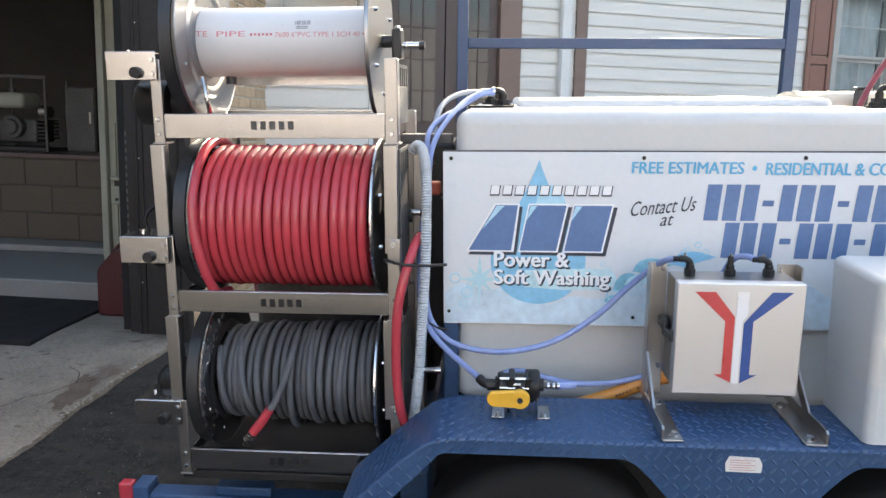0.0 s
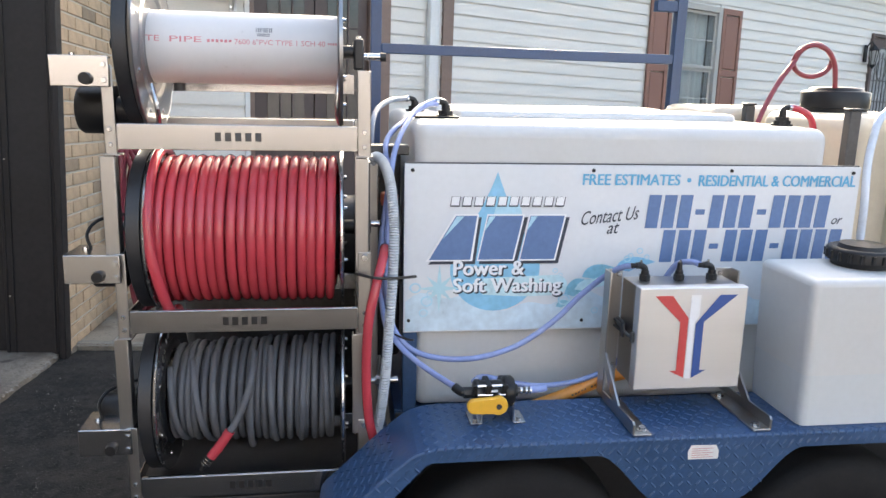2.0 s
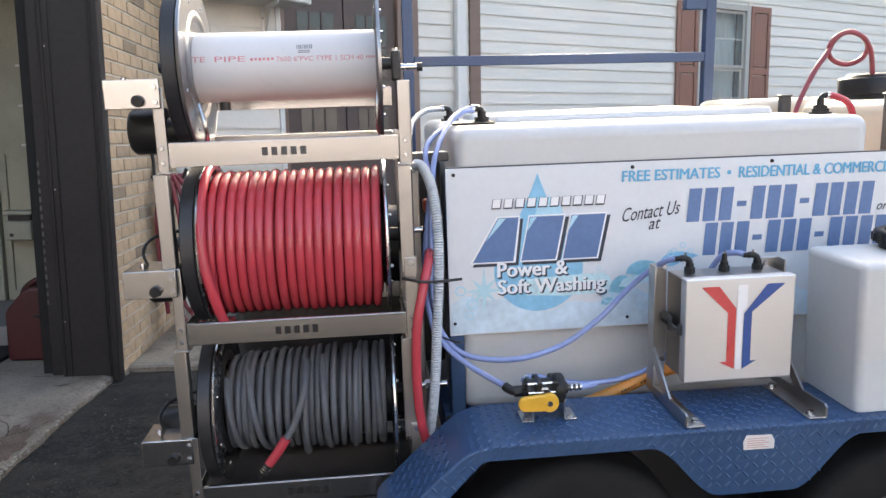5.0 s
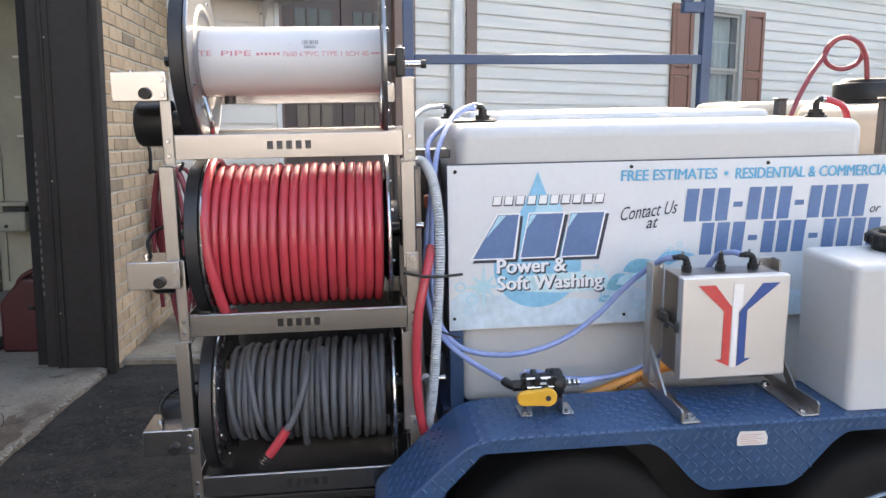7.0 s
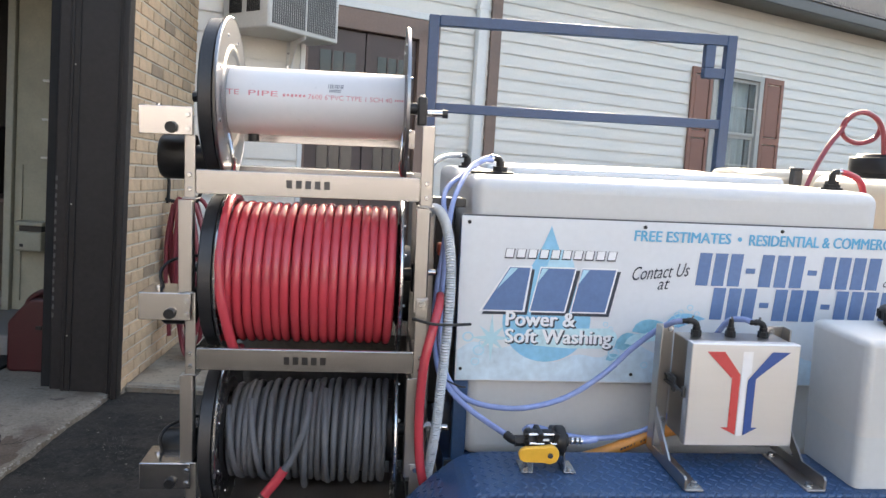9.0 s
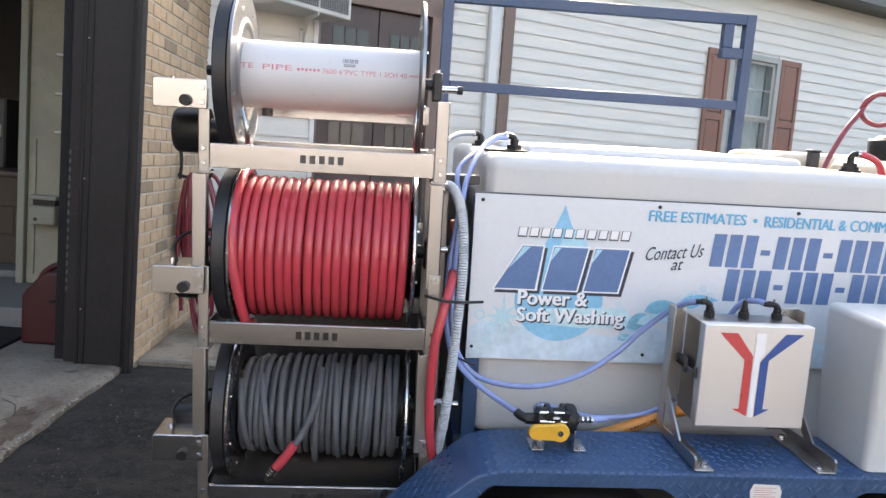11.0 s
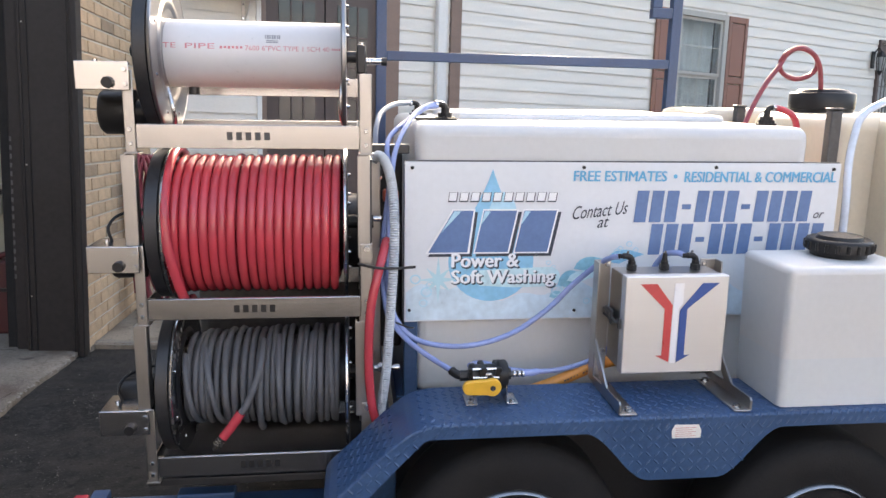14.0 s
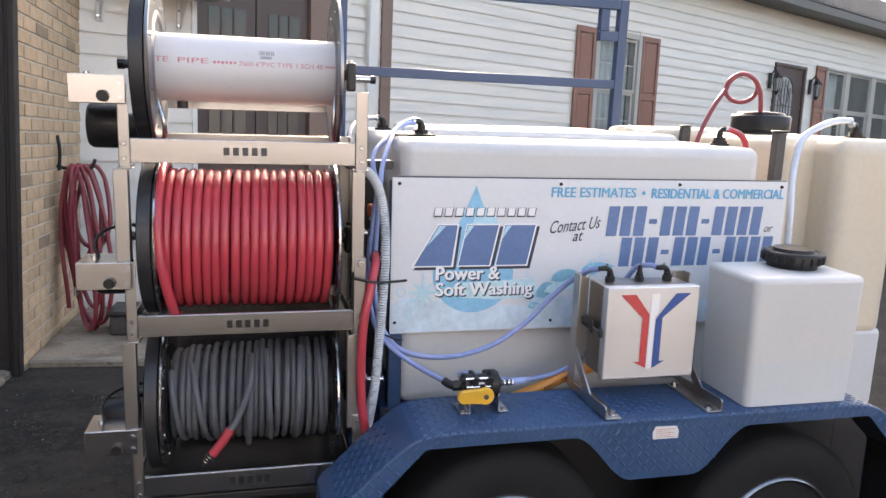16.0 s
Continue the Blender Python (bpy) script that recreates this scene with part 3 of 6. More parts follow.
dr = thing("door_1", "brown front door with an arched leaded window", "door", (10.6, FACE, 0.62), level=HM, kind="structure")
fr = BM()
box(fr, (10.13, FACE - 0.03, 0.62), (10.19, FACE + 0.06, 2.735), 0.004)
box(fr, (11.02, FACE - 0.03, 0.62), (11.08, FACE + 0.06, 2.735), 0.004)
box(fr, (10.19, FACE - 0.03, 2.685), (11.02, FACE + 0.06, 2.735), 0.004)
part("door_frame", fr, DOORBROWN, dr)
part("door_leaf", box(BM(), (10.2, FACE + 0.0, 0.63), (11.01, FACE + 0.045, 2.68), 0.004), DOORBROWN, dr)
AX, AZ = 10.47, 2.30
arch = [(AX - 0.25, 1.50), (AX + 0.25, 1.50), (AX + 0.25, AZ)] + [(AX + 0.25 * math.cos(a), AZ + 0.25 * math.sin(a)) for a in (i * math.pi / 10 for i in range(1, 10))] + [(AX - 0.25, AZ)]
gl = part("glass", prism(BM(), arch, "xz", FACE - 0.006, FACE - 0.001), LEADGLASS, dr, "pale arched glass")
ir = BM()
for dx in (-0.17, -0.085, 0.0, 0.085, 0.17):
    box(ir, (AX + dx - 0.008, FACE - 0.014, 1.50), (AX + dx + 0.008, FACE - 0.006, AZ + (0.18 if abs(dx) < 0.1 else 0.08)))
for z in (1.78, 2.08):
    box(ir, (AX - 0.25, FACE - 0.013, z - 0.008), (AX + 0.25, FACE - 0.007, z + 0.008))
tube(ir, [(x, FACE - 0.01, z) for x, z in arch[2:]], 0.012, 6, 2)
tube(ir, [(AX + 0.13 * math.cos(a), FACE - 0.01, AZ - 0.05 + 0.16 * math.sin(a)) for a in (i * math.pi / 6 for i in range(13))], 0.008, 5, 2)
part("leading", ir, LEAD, gl, "dark leading bars")


def lantern(x):
    l = thing("wall_lantern", "black iron wall lantern beside the door", "lantern", (x, FACE, 2.2), group="lanterns beside the door", level=HM)
    part("back_plate", box(BM(), (x - 0.04, FACE - 0.025, 2.32), (x + 0.04, FACE - 0.002, 2.56), 0.01), IRON, l)
    part("arm", tube(BM(), [(x, FACE - 0.02, 2.52), (x, FACE - 0.08, 2.60), (x, FACE - 0.13, 2.55)], 0.010, 6), IRON, l)
    cage = part("cage", cyl(BM(), (x, FACE - 0.13, 2.28), (x, FACE - 0.13, 2.47), 0.036, 6, 0.062), LEADGLASS, l, "grey glass cage")
    for k in range(6):
        c, s = math.cos(math.pi * k / 3), math.sin(math.pi * k / 3)
        part("cage_bar", cyl(BM(), (x + 0.037 * c, FACE - 0.13 + 0.037 * s, 2.28), (x + 0.063 * c, FACE - 0.13 + 0.063 * s, 2.47), 0.005, 5), IRON, cage)
    part("cap", cyl(BM(), (x, FACE - 0.13, 2.47), (x, FACE - 0.13, 2.56), 0.08, 6, 0.01), IRON, l)
    part("base", cyl(BM(), (x, FACE - 0.13, 2.22), (x, FACE - 0.13, 2.28), 0.012, 6, 0.042), IRON, l)


lantern(10.0)
lantern(11.257)

# recessed entry with a pair of brown glazed doors
ent = thing("door_2", "pair of dark brown entry doors with small-paned dark glass", "door", (1.6, FACE, 0.2), level=HE, kind="structure")
fr = BM()
box(fr, (0.62, FACE - 0.04, 0.2), (1.02, FACE + 0.06, 3.3), 0.004)
box(fr, (2.06, FACE - 0.05, 0.2), (2.27, FACE + 0.06, 2.66), 0.004)
box(fr, (1.02, FACE - 0.05, 2.56), (2.27, FACE + 0.06, 2.74), 0.004)
part("door_frame", fr, BROWNTRIM, ent, "reddish-brown frame")
part("head_trim", box(BM(), (0.62, FACE - 0.06, 2.74), (2.32, FACE + 0.02, 2.80), 0.004), WHITETRIM, ent, "white head trim")
for xa, xb in ((1.03, 1.555), (1.565, 2.055)):
    leaf = part("door_leaf", box(BM(), (xa, FACE, 0.22), (xb, FACE + 0.045, 2.55), 0.003), DOORBROWN, ent)
    cx0, cx1 = xa + 0.11, xb - 0.09
    for za, zb in ((1.30, 2.36), (0.45, 1.15)):
        if za > 1:
            p = part("pane", box(BM(), (cx0, FACE - 0.008, za), (cx1, FACE - 0.002, zb)), DARKGLASS, leaf, "dark glass")
            g = BM()
            for i in range(1, 3):
                x = cx0 + (cx1 - cx0) * i / 3
                box(g, (x - 0.008, FACE - 0.016, za), (x + 0.008, FACE - 0.007, zb))
            for i in range(1, 4):
                z = za + (zb - za) * i / 4
                box(g, (cx0, FACE - 0.0155, z - 0.008), (cx1, FACE - 0.0075, z + 0.008))
            part("glazing_bar", g, DOORBROWN, leaf)
        else:
            part("panel", box(BM(), (cx0, FACE - 0.008, za), (cx1, FACE + 0.001, zb), 0.004), DOORBROWN, leaf)

# ---- window air conditioner ----
ac = thing("air_conditioner", "white window air conditioner on a steel bracket", "air conditioner", (0.45, 3.1, 2.12), level=HE @ Matrix.Translation((0.215, 2.89, 0.050)) @ Matrix.Rotation(radians(26), 4, "Z") @ Matrix.Diagonal((1.28, 1.1, 1, 1)) @ Matrix.Translation((-0.22, -2.92, 0)))
part("case", box(BM(), (0.22, 2.92, 2.12), (0.70, 3.31, 2.55), 0.012), ACMETAL, ac)
gr = BM()
for i in range(16):
    box(gr, (0.245 + i * 0.0137, 2.914, 2.15), (0.245 + i * 0.0137 + 0.005, 2.921, 2.52))
    box(gr, (0.475 + i * 0.0127, 2.914, 2.15), (0.475 + i * 0.0127 + 0.005, 2.921, 2.52))
for i in range(22):
    z = 2.155 + i * 0.0165
    box(gr, (0.245, 2.9135, z), (0.462, 2.9155, z + 0.004))
    box(gr, (0.475, 2.9135, z), (0.678, 2.9155, z + 0.004))
part("grille", gr, FINGREY, ac, "grey fin grille", smooth=False)
vn = BM()
for i in range(7):
    y = 2.99 + i * 0.016
    box(vn, (0.214, y, 2.22), (0.221, y + 0.007, 2.50))
    box(vn, (0.214, y + 0.15, 2.22), (0.221, y + 0.157, 2.50))
part("side_vent", vn, IRON, ac, "dark side louvres", smooth=False)
for x in (0.036, 0.525):
    wb = thing("wall_bracket", "cream painted steel bracket under the air conditioner", "bracket", (x, 3.318, 1.95), group="air conditioner brackets", level=HM)
    part("gusset", prism(BM(), [(3.318, 1.95), (3.318, 2.136), (3.00, 2.136), (3.00, 2.112), (3.165, 2.105), (3.30, 1.95)], "yz", x - 0.003, x + 0.003), WHITETRIM, wb, smooth=False)
    part("foot", box(BM(), (x - 0.024, 3.311, 1.94), (x + 0.024, 3.3185, 2.136), 0.002), WHITETRIM, wb)
    for z in (1.97, 2.06):
        part("bolt", cyl(BM(), (x - 0.014, 3.311, z), (x - 0.014, 3.304, z), 0.008, 8), CHROME, wb)

# ---- brick pier, stoop and garage ----
pier = solid("wall_brick", box(BM(), (-1.60, 1.765, 0.10), (-1.462, 3.02, 3.4)), MORTAR, "buff brick side wall of the garage", "wall", kind="structure", level=I4)
jamb = thing("garage_door_jamb", "dark brown metal-clad garage door jamb with trim strips", "door jamb", (-1.6, 1.75, 0.12), level=I4)
part("cladding", box(BM(), (-1.715, 1.70, 0.12), (-1.475, 1.76, 2.9), 0.006), DARKBROWN, jamb)
part("edge_strip", box(BM(), (-1.476, 1.69, 0.12), (-1.449, 1.764, 2.9), 0.004), DARKBROWN, jamb)
part("stop_strip", box(BM(), (-1.775, 1.725, 0.12), (-1.7155, 1.785, 2.9), 0.006), DARKBROWN, jamb)
for x, w in ((-1.705, 0.010), (-1.672, 0.006), (-1.498, 0.008)):
    part("ridge", box(BM(), (x, 1.692, 0.12), (x + w, 1.7005, 2.9), 0.002), DARKBROWN, jamb)
for k in range(17):
    z = 0.50 + k * 0.041
    part("slot", box(BM(), (-1.772, 1.7225, z), (-1.763, 1.7255, z + 0.022), 0.001), GREYPOST, jamb)
for z in (0.42, 1.05, 1.7):
    part("screw", cyl(BM(), (-1.688, 1.700, z), (-1.688, 1.697, z), 0.0035, 8), STEEL_V, jamb)
part("seal", box(BM(), (-1.83, 1.76, 0.12), (-1.776, 1.86, 2.9), 0.006), RUBBER, jamb, "black rubber seal")
tr = BM()
box(tr, (-1.842, 1.87, 0.15), (-1.83, 1.95, 2.9))
for i in range(9):
    box(tr, (-1.845, 1.866, 0.92 + i * 0.055), (-1.827, 1.872, 0.95 + i * 0.055))
part("door_track", tr, STEEL_V, jamb, "perforated steel door track", smooth=False)
solid("wall_header", box(BM(), (-7.0, 1.77, 2.45), (-1.61, 1.95, 3.4)), DARKBROWN, "dark garage door header", "wall", kind="structure", level=I4)
solid("wall_garage_side", box(BM(), (-1.86, 2.0, 0.12), (-1.61, 6.2, 3.2)), GARAGEWALL, "painted garage side wall", "wall", kind="structure", level=I4)
solid("wall_garage_front", box(BM(), (-2.54, 3.0, 0.271), (-1.87, 3.12, 3.2), 0.004), GARAGEWALL, "pale painted partition in the garage", "wall", kind="structure", level=I4)
solid("trim_partition", box(BM(), (-2.588, 2.96, 0.271), (-2.541, 3.14, 3.2), 0.006), PALEPOST, "pale painted partition edge post", "trim", kind="structure", level=I4)
solid("wall_garage_back", box(BM(), (-7.0, 6.2, 0.12), (-1.61, 6.35, 3.2)), DARKWALL, "garage back wall darkened in colour for the dim interior", "wall", kind="structure", level=I4)
solid("wall_garage_far", box(BM(), (-7.15, 1.77, 0.0), (-7.0, 6.35, 3.4)), DARKWALL, "garage far side wall darkened in colour for the dim interior", "wall", kind="structure", level=I4)
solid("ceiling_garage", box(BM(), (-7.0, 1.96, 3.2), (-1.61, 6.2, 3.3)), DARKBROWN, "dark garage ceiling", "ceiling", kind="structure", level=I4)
low_wall = solid("wall_low", box(BM(), (-6.5, 3.40, 0.28), (-2.60, 3.52, 0.925)), MORTAR_DIM, "tan block half wall in the garage, its shade put into the colour", "wall", kind="structure", level=I4)
lg = thing("ledge", "grey-white painted stepped ledge at the foot of the half wall", "ledge", (-4, 3.0, 0.13), level=I4)
part("lower_step", box(BM(), (-6.5, 2.27, 0.13), (-1.87, 3.39, 0.27), 0.012, 3), LEDGE, lg)
part("upper_step", box(BM(), (-6.5, 3.13, 0.271), (-2.595, 3.395, 0.318), 0.01, 3), LEDGE, lg)
for k, za in enumerate((0.322, 0.522, 0.722)):
    x = -2.605 - (0.2 if k % 2 else 0.0)
    edges = [-2.605] + [x - 0.4 * i for i in range(0 if k % 2 else 1, 10)]
    for xb, xa in zip(edges, edges[1:]):
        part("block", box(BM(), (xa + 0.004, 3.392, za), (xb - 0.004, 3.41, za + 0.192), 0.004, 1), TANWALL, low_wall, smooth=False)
solid("bench_top", box(BM(), (-6.5, 3.38, 0.926), (-2.60, 4.30, 0.955), 0.004), DOORBROWN, "dark bench top above the half wall", "bench", (-4.5, 3.9, 0.926), level=I4)
st = thing("pad_stoop", "low worn concrete stoop at the brick wall", "stoop", (-0.9, 2.3, 0.12), level=I4)
slab = part("slab", box(BM(), (-1.455, 1.835, 0.03), (0.35, 3.28, 0.155), 0.014, 3), STOOP, st)
bm = BM()
for i in range(91):
    x = -1.45 + 0.0197 * i
    bm.verts.new((x, 1.842, 0.154))
    bm.verts.new((x, 1.87 + 0.02 * noise.noise((x * 9, 0, 4)) + 0.012 * noise.noise((x * 33, 0, 1)), 0.1575))
    bm.verts.new((x, 1.833, 0.142))
bm.verts.ensure_lookup_table()
for i in range(90):
    bm.faces.new([bm.verts[k] for k in (3 * i, 3 * i + 3, 3 * i + 4, 3 * i + 1)])
    bm.faces.new([bm.verts[k] for k in (3 * i + 2, 3 * i + 5, 3 * i + 3, 3 * i)])
part("worn_edge", bm, CHIPPED, slab, "pale worn front edge", smooth=False)


# unseen street slab added behind the walk to bounce sunlight onto the trailer
solid("road", box(BM(), (-22.0, -15.95, -0.3), (29.9, -3.4, 0.02)), mat("bounce_slab", (0.15, 0.148, 0.144), 0.95, 0, 0.25, 1.5, 60, 0.2, dirt=(0.10, 0.098, 0.095), dirt_amount=0.6, spec=0.2), "unseen grey street slab added to bounce sunlight onto the trailer", "road", kind="structure", level=I4)
# plain unseen wall added across the street, behind the walk; patchy for uneven reflections
solid("wall_bounce", box(BM(), (-22, -16.4, -0.2), (26, -16.0, 6.0)), mat("bounce_wall", (0.33, 0.335, 0.375), 0.9, 0, 0.5, 0.35, 30, 0.1), "plain unseen pale wall added to reflect light onto the steel", "wall", kind="structure", level=I4)
# unseen dark wall added on the left to hold back low sky light
solid("wall_sky_block", box(BM(), (-9.4, -15.9, -0.2), (-9.0, 1.6, 8.0)), mat("sky_block_dark", (0.10, 0.095, 0.09), 0.9, 0, 0.25, 1.2, 30, 0.1), "plain unseen dark wall added to block sky light from the left", "wall", kind="structure", level=I4)
# unseen wall added on the right so window panes mirror something dark
solid("wall_reflected", box(BM(), (30.0, -15.9, -0.2), (30.4, 16.0, 7.5)), mat("reflected_dull", (0.16, 0.15, 0.14), 0.9, 0, 0.25, 1.2, 30, 0.1), "plain unseen dull wall added to darken reflections in the panes", "wall", kind="structure", level=I4)
# ---- trailer ----
trailer = thing("trailer", "blue painted tandem-axle utility trailer with tread-plate fenders", "trailer", (0.65, 0.6, -0.03))
for y in (0.04, 1.14):
    part("side_rail", box(BM(), (-0.02, y - 0.03, 0.40), (1.40, y + 0.03, 0.514), 0.004), BLUE, trailer)
    part("low_rail", box(BM(), (1.30, y - 0.03, 0.29), (1.70, y + 0.03, 0.399), 0.004), BLUE, trailer)
for x in (0.01, 0.5, 1.0, 1.37):
    part("crossmember", box(BM(), (x - 0.025, 0.071, 0.41), (x + 0.025, 1.109, 0.513), 0.004), BLUE, trailer)
part("deck", box(BM(), (-0.02, 0.012, 0.515), (1.40, 1.18, 0.54), 0.003), BLUE, trailer)
part("low_deck", box(BM(), (1.401, 0.012, 0.4), (1.705, 1.18, 0.425), 0.003), BLUE, trailer)
for x in (0.019,):
    part("stake_post", box(BM(), (x - 0.019, 0.004, 0.52), (x + 0.019, 0.044, 1.19), 0.003), BLUE, trailer)
bm = BM()
box(bm, (-0.80, -0.06, 0.215), (-0.03, 0.0, 0.276), 0.004)
box(bm, (-0.55, 0.30, 0.285), (-0.03, 0.36, 0.345), 0.004)
box(bm, (-0.10, -0.15, 0.28), (-0.03, 1.16, 0.42), 0.004)
part("tongue", bm, BLUE, trailer)
part("gusset", box(BM(), (-0.617, -0.052, 0.2765), (-0.463, -0.008, 0.302), 0.004), BLUE, trailer)
part("end_block", box(BM(), (-0.845, -0.062, 0.220), (-0.801, 0.002, 0.300), 0.004), BLUE, trailer)
part("tongue_plate", box(BM(), (-0.665, -0.132, 0.373), (-0.05, 0.38, 0.3938), 0.003), BLACK, trailer, "black tongue plate")
part("marker_light", box(BM(), (-0.885, -0.062, 0.255), (-0.846, -0.028, 0.306), 0.006), REDHOSE, trailer, "red marker light")
part("jack", cyl(BM(), (-0.60, 0.6, 0.03), (-0.60, 0.6, 0.36), 0.03), BLUE, trailer)
part("jack_foot", cyl(BM(), (-0.60, 0.6, -0.06), (-0.60, 0.6, 0.03), 0.045), BLACK, trailer)

# fender: a folded tread plate over both wheels with a shaped skirt
BEND = [(-0.216, 0.18), (-0.213, 0.41), (-0.209, 0.435), (-0.198, 0.452), (-0.182, 0.466), (-0.062, 0.580), (-0.015, 0.618), (0.0, 0.6265), (0.02, 0.633), (0.05, 0.6385), (0.08, 0.640)]
TOP = BEND + [(1.28 - x, z) for x, z in reversed(BEND)]
skin = BM()
low = [(x + (0.005 if x < -0.19 else -0.005 if x > 1.47 else 0), z - (0.005 if z > 0.44 else 0)) for x, z in TOP]
prism(skin, TOP + low[::-1], "xz", -0.40, -0.178)
fender = part("fender", skin, BLUE, trailer, "blue tread-plate fender")
# thin black layer stands in for shade on the fender's underside
under = [(x + (0.010 if x < 0.64 else -0.010) * (z < 0.64), z - 0.0075) for x, z in TOP]
under_low = [(x + (0.003 if x < 0.64 else -0.003) * (z < 0.64), z - 0.003) for x, z in under]
part("shade_liner", prism(BM(), under + under_low[::-1], "xz", -0.398, -0.19), BLACK, fender, "black underside layer standing in for fender shade", smooth=False)


def skirt_low(x):
    """Lower edge of the skirt: two wheel arches and a drop between the wheels."""
    c = abs(x - 0.64)
    arch = 0.606
    if c > 0.62:
        return arch - (c - 0.62) * 1.04 - 0.004
    k = smoothstep((0.245 - c) / 0.16)
    return arch + (0.482 - arch) * k


sk = BM()
n = 150
xs = [-0.206 + 1.692 * i / n for i in range(n + 1)]


def skirt_top(x):
    for (xa, za), (xb, zb) in zip(TOP, TOP[1:]):
        if xa <= x <= xb:
            return za + (zb - za) * (x - xa) / (xb - xa)
    return 0.44


quad = []
for x in xs:
    t = skirt_top(x)
    l = min(skirt_low(x), t - 0.012)
    quad.append([sk.verts.new(p) for p in ((x, -0.4035, t - 0.004), (x, -0.4045, l), (x, -0.400, l - 0.001), (x, -0.3995, t - 0.006))])
for a, b in zip(quad, quad[1:]):
    for i in range(4):
        sk.faces.new((a[i], b[i], b[(i + 1) % 4], a[(i + 1) % 4]))
bmesh.ops.recalc_face_normals(sk, faces=sk.faces[:])
skirt = part("skirt", sk, BLUE, fender)


def lozenge(bm, c, u, v, w, a=0.0098, b=0.0034, h=0.0019):
    """One raised tread mark round c: long axis u, short axis v, out along w."""
    c, u, v, w = Vector(c), Vector(u), Vector(v), Vector(w)
    rim = [bm.verts.new(c + u * a * x + v * b * y) for x, y in ((1, 0), (0.5, 0.85), (-0.5, 0.85), (-1, 0), (-0.5, -0.85), (0.5, -0.85))]
    cap = [bm.verts.new(c + u * a * 0.6 * s + w * h) for s in (1, -1)]
    for f in ((0, 1, 6), (1, 2, 7, 6), (2, 3, 7), (3, 4, 7), (4, 5, 6, 7), (5, 0, 6)):
        vs = [rim[i] if i < 6 else cap[i - 6] for i in f]
        bm.faces.new(vs)


tread = BM()
P = 0.0212
for i in range(-18, 80):
    for j in range(0, 11):
        x, y = i * P, -0.392 + j * P * 0.97
        s = 1 if (i + j) % 2 else -1
        if 0.012 < x < 1.268:
            lozenge(tread, (x, y, skirt_top(x) + 0.0003), (0.707, 0.707 * s, 0), (-0.707 * s, 0.707, 0), (0, 0, 1))
        for x0, z0, sx in ((-0.182, 0.466, 1), (1.462, 0.466, -1)):
            k = (i + 18) * P
            if k < 0.185:
                d = Vector((sx * 0.725, 0, 0.689))
                c = Vector((x0, y, z0)) + d * (k + 0.01)
                lozenge(tread, c + Vector((-sx * 0.0004, 0, 0.0004)), d * 0.707 + Vector((0, 0.707 * s, 0)), Vector((0, 0.707, 0)) - d * 0.707 * s, (-sx * 0.689, 0, 0.725))
    for j in range(-2, 30):
        x, z = i * P, 0.632 - j * P * 0.98
        if -0.19 < x < 1.47 and skirt_low(x) + 0.006 < z < skirt_top(x) - 0.008:
            s = 1 if (i + j) % 2 else -1
            lozenge(tread, (x, -0.4042, z), (0.707, 0, 0.707 * s), (-0.707 * s, 0, 0.707), (0, -1, 0))
bmesh.ops.recalc_face_normals(tread, faces=tread.faces[:])
tagged(part("tread", tread, BLUE, fender, smooth=False), kind="stuff")
edge_marks = BM()
for i in range(-6, 70):
    x = i * P * 0.95
    if 0.02 < x < 1.262:
        z = skirt_top(x)
        lozenge(edge_marks, (x, -0.4026, z - 0.0022), (0.60, 0.566, 0.566), (0.80, -0.424, -0.424), (0, -0.707, 0.707), 0.0090, 0.0036, 0.0026)
        if z - 0.022 > skirt_low(x) + 0.006:
            lozenge(edge_marks, (x + 0.008, -0.4045, z - 0.020), (0.62, 0, 0.78), (-0.78, 0, 0.62), (0, -1, 0), 0.0095, 0.0034, 0.0019)
bmesh.ops.recalc_face_normals(edge_marks, faces=edge_marks.faces[:])
tagged(part("edge_tread", edge_marks, BLUE, fender, smooth=False), kind="stuff")
part("folded_edge", tube(BM(), [(x, -0.3975, z - 0.0055) for x, z in TOP[2:-2]], 0.0064, 10, 0), BLUE, fender)
# two black sheets added where the wheel wells lie in shade
part("rear_shade", box(BM(), (1.501, -0.026, 0.02), (1.95, -0.020, 0.425), 0.002), BLACK, trailer, "black sheet standing in for shade below the tanks")
part("well_shade", box(BM(), (-0.02, -0.026, 0.02), (1.50, -0.020, 0.549), 0.002), BLACK, trailer, "black sheet standing in for wheel-well shade")
part("inner_lip", box(BM(), (0.02, -0.184, 0.585), (1.26, -0.179, 0.634), 0.001), BLUE, fender)
lab = part("sticker", prism(BM(), [(0.606, 0.588), (0.604, 0.606), (0.611, 0.622), (0.670, 0.620), (0.677, 0.606), (0.676, 0.587)], "xz", -0.4066, -0.4055), LABEL, fender, "worn white sticker")
bm = BM()
for k in range(5):
    box(bm, (0.613, -0.4072, 0.592 + k * 0.0052), (0.664 - 0.010 * (k % 2), -0.4066, 0.5933 + k * 0.0052))
part("print_bar", bm, mat("pale_red_print", (0.50, 0.22, 0.22), 0.5, 0, 0.2, 60, 200, 0), lab, smooth=False)


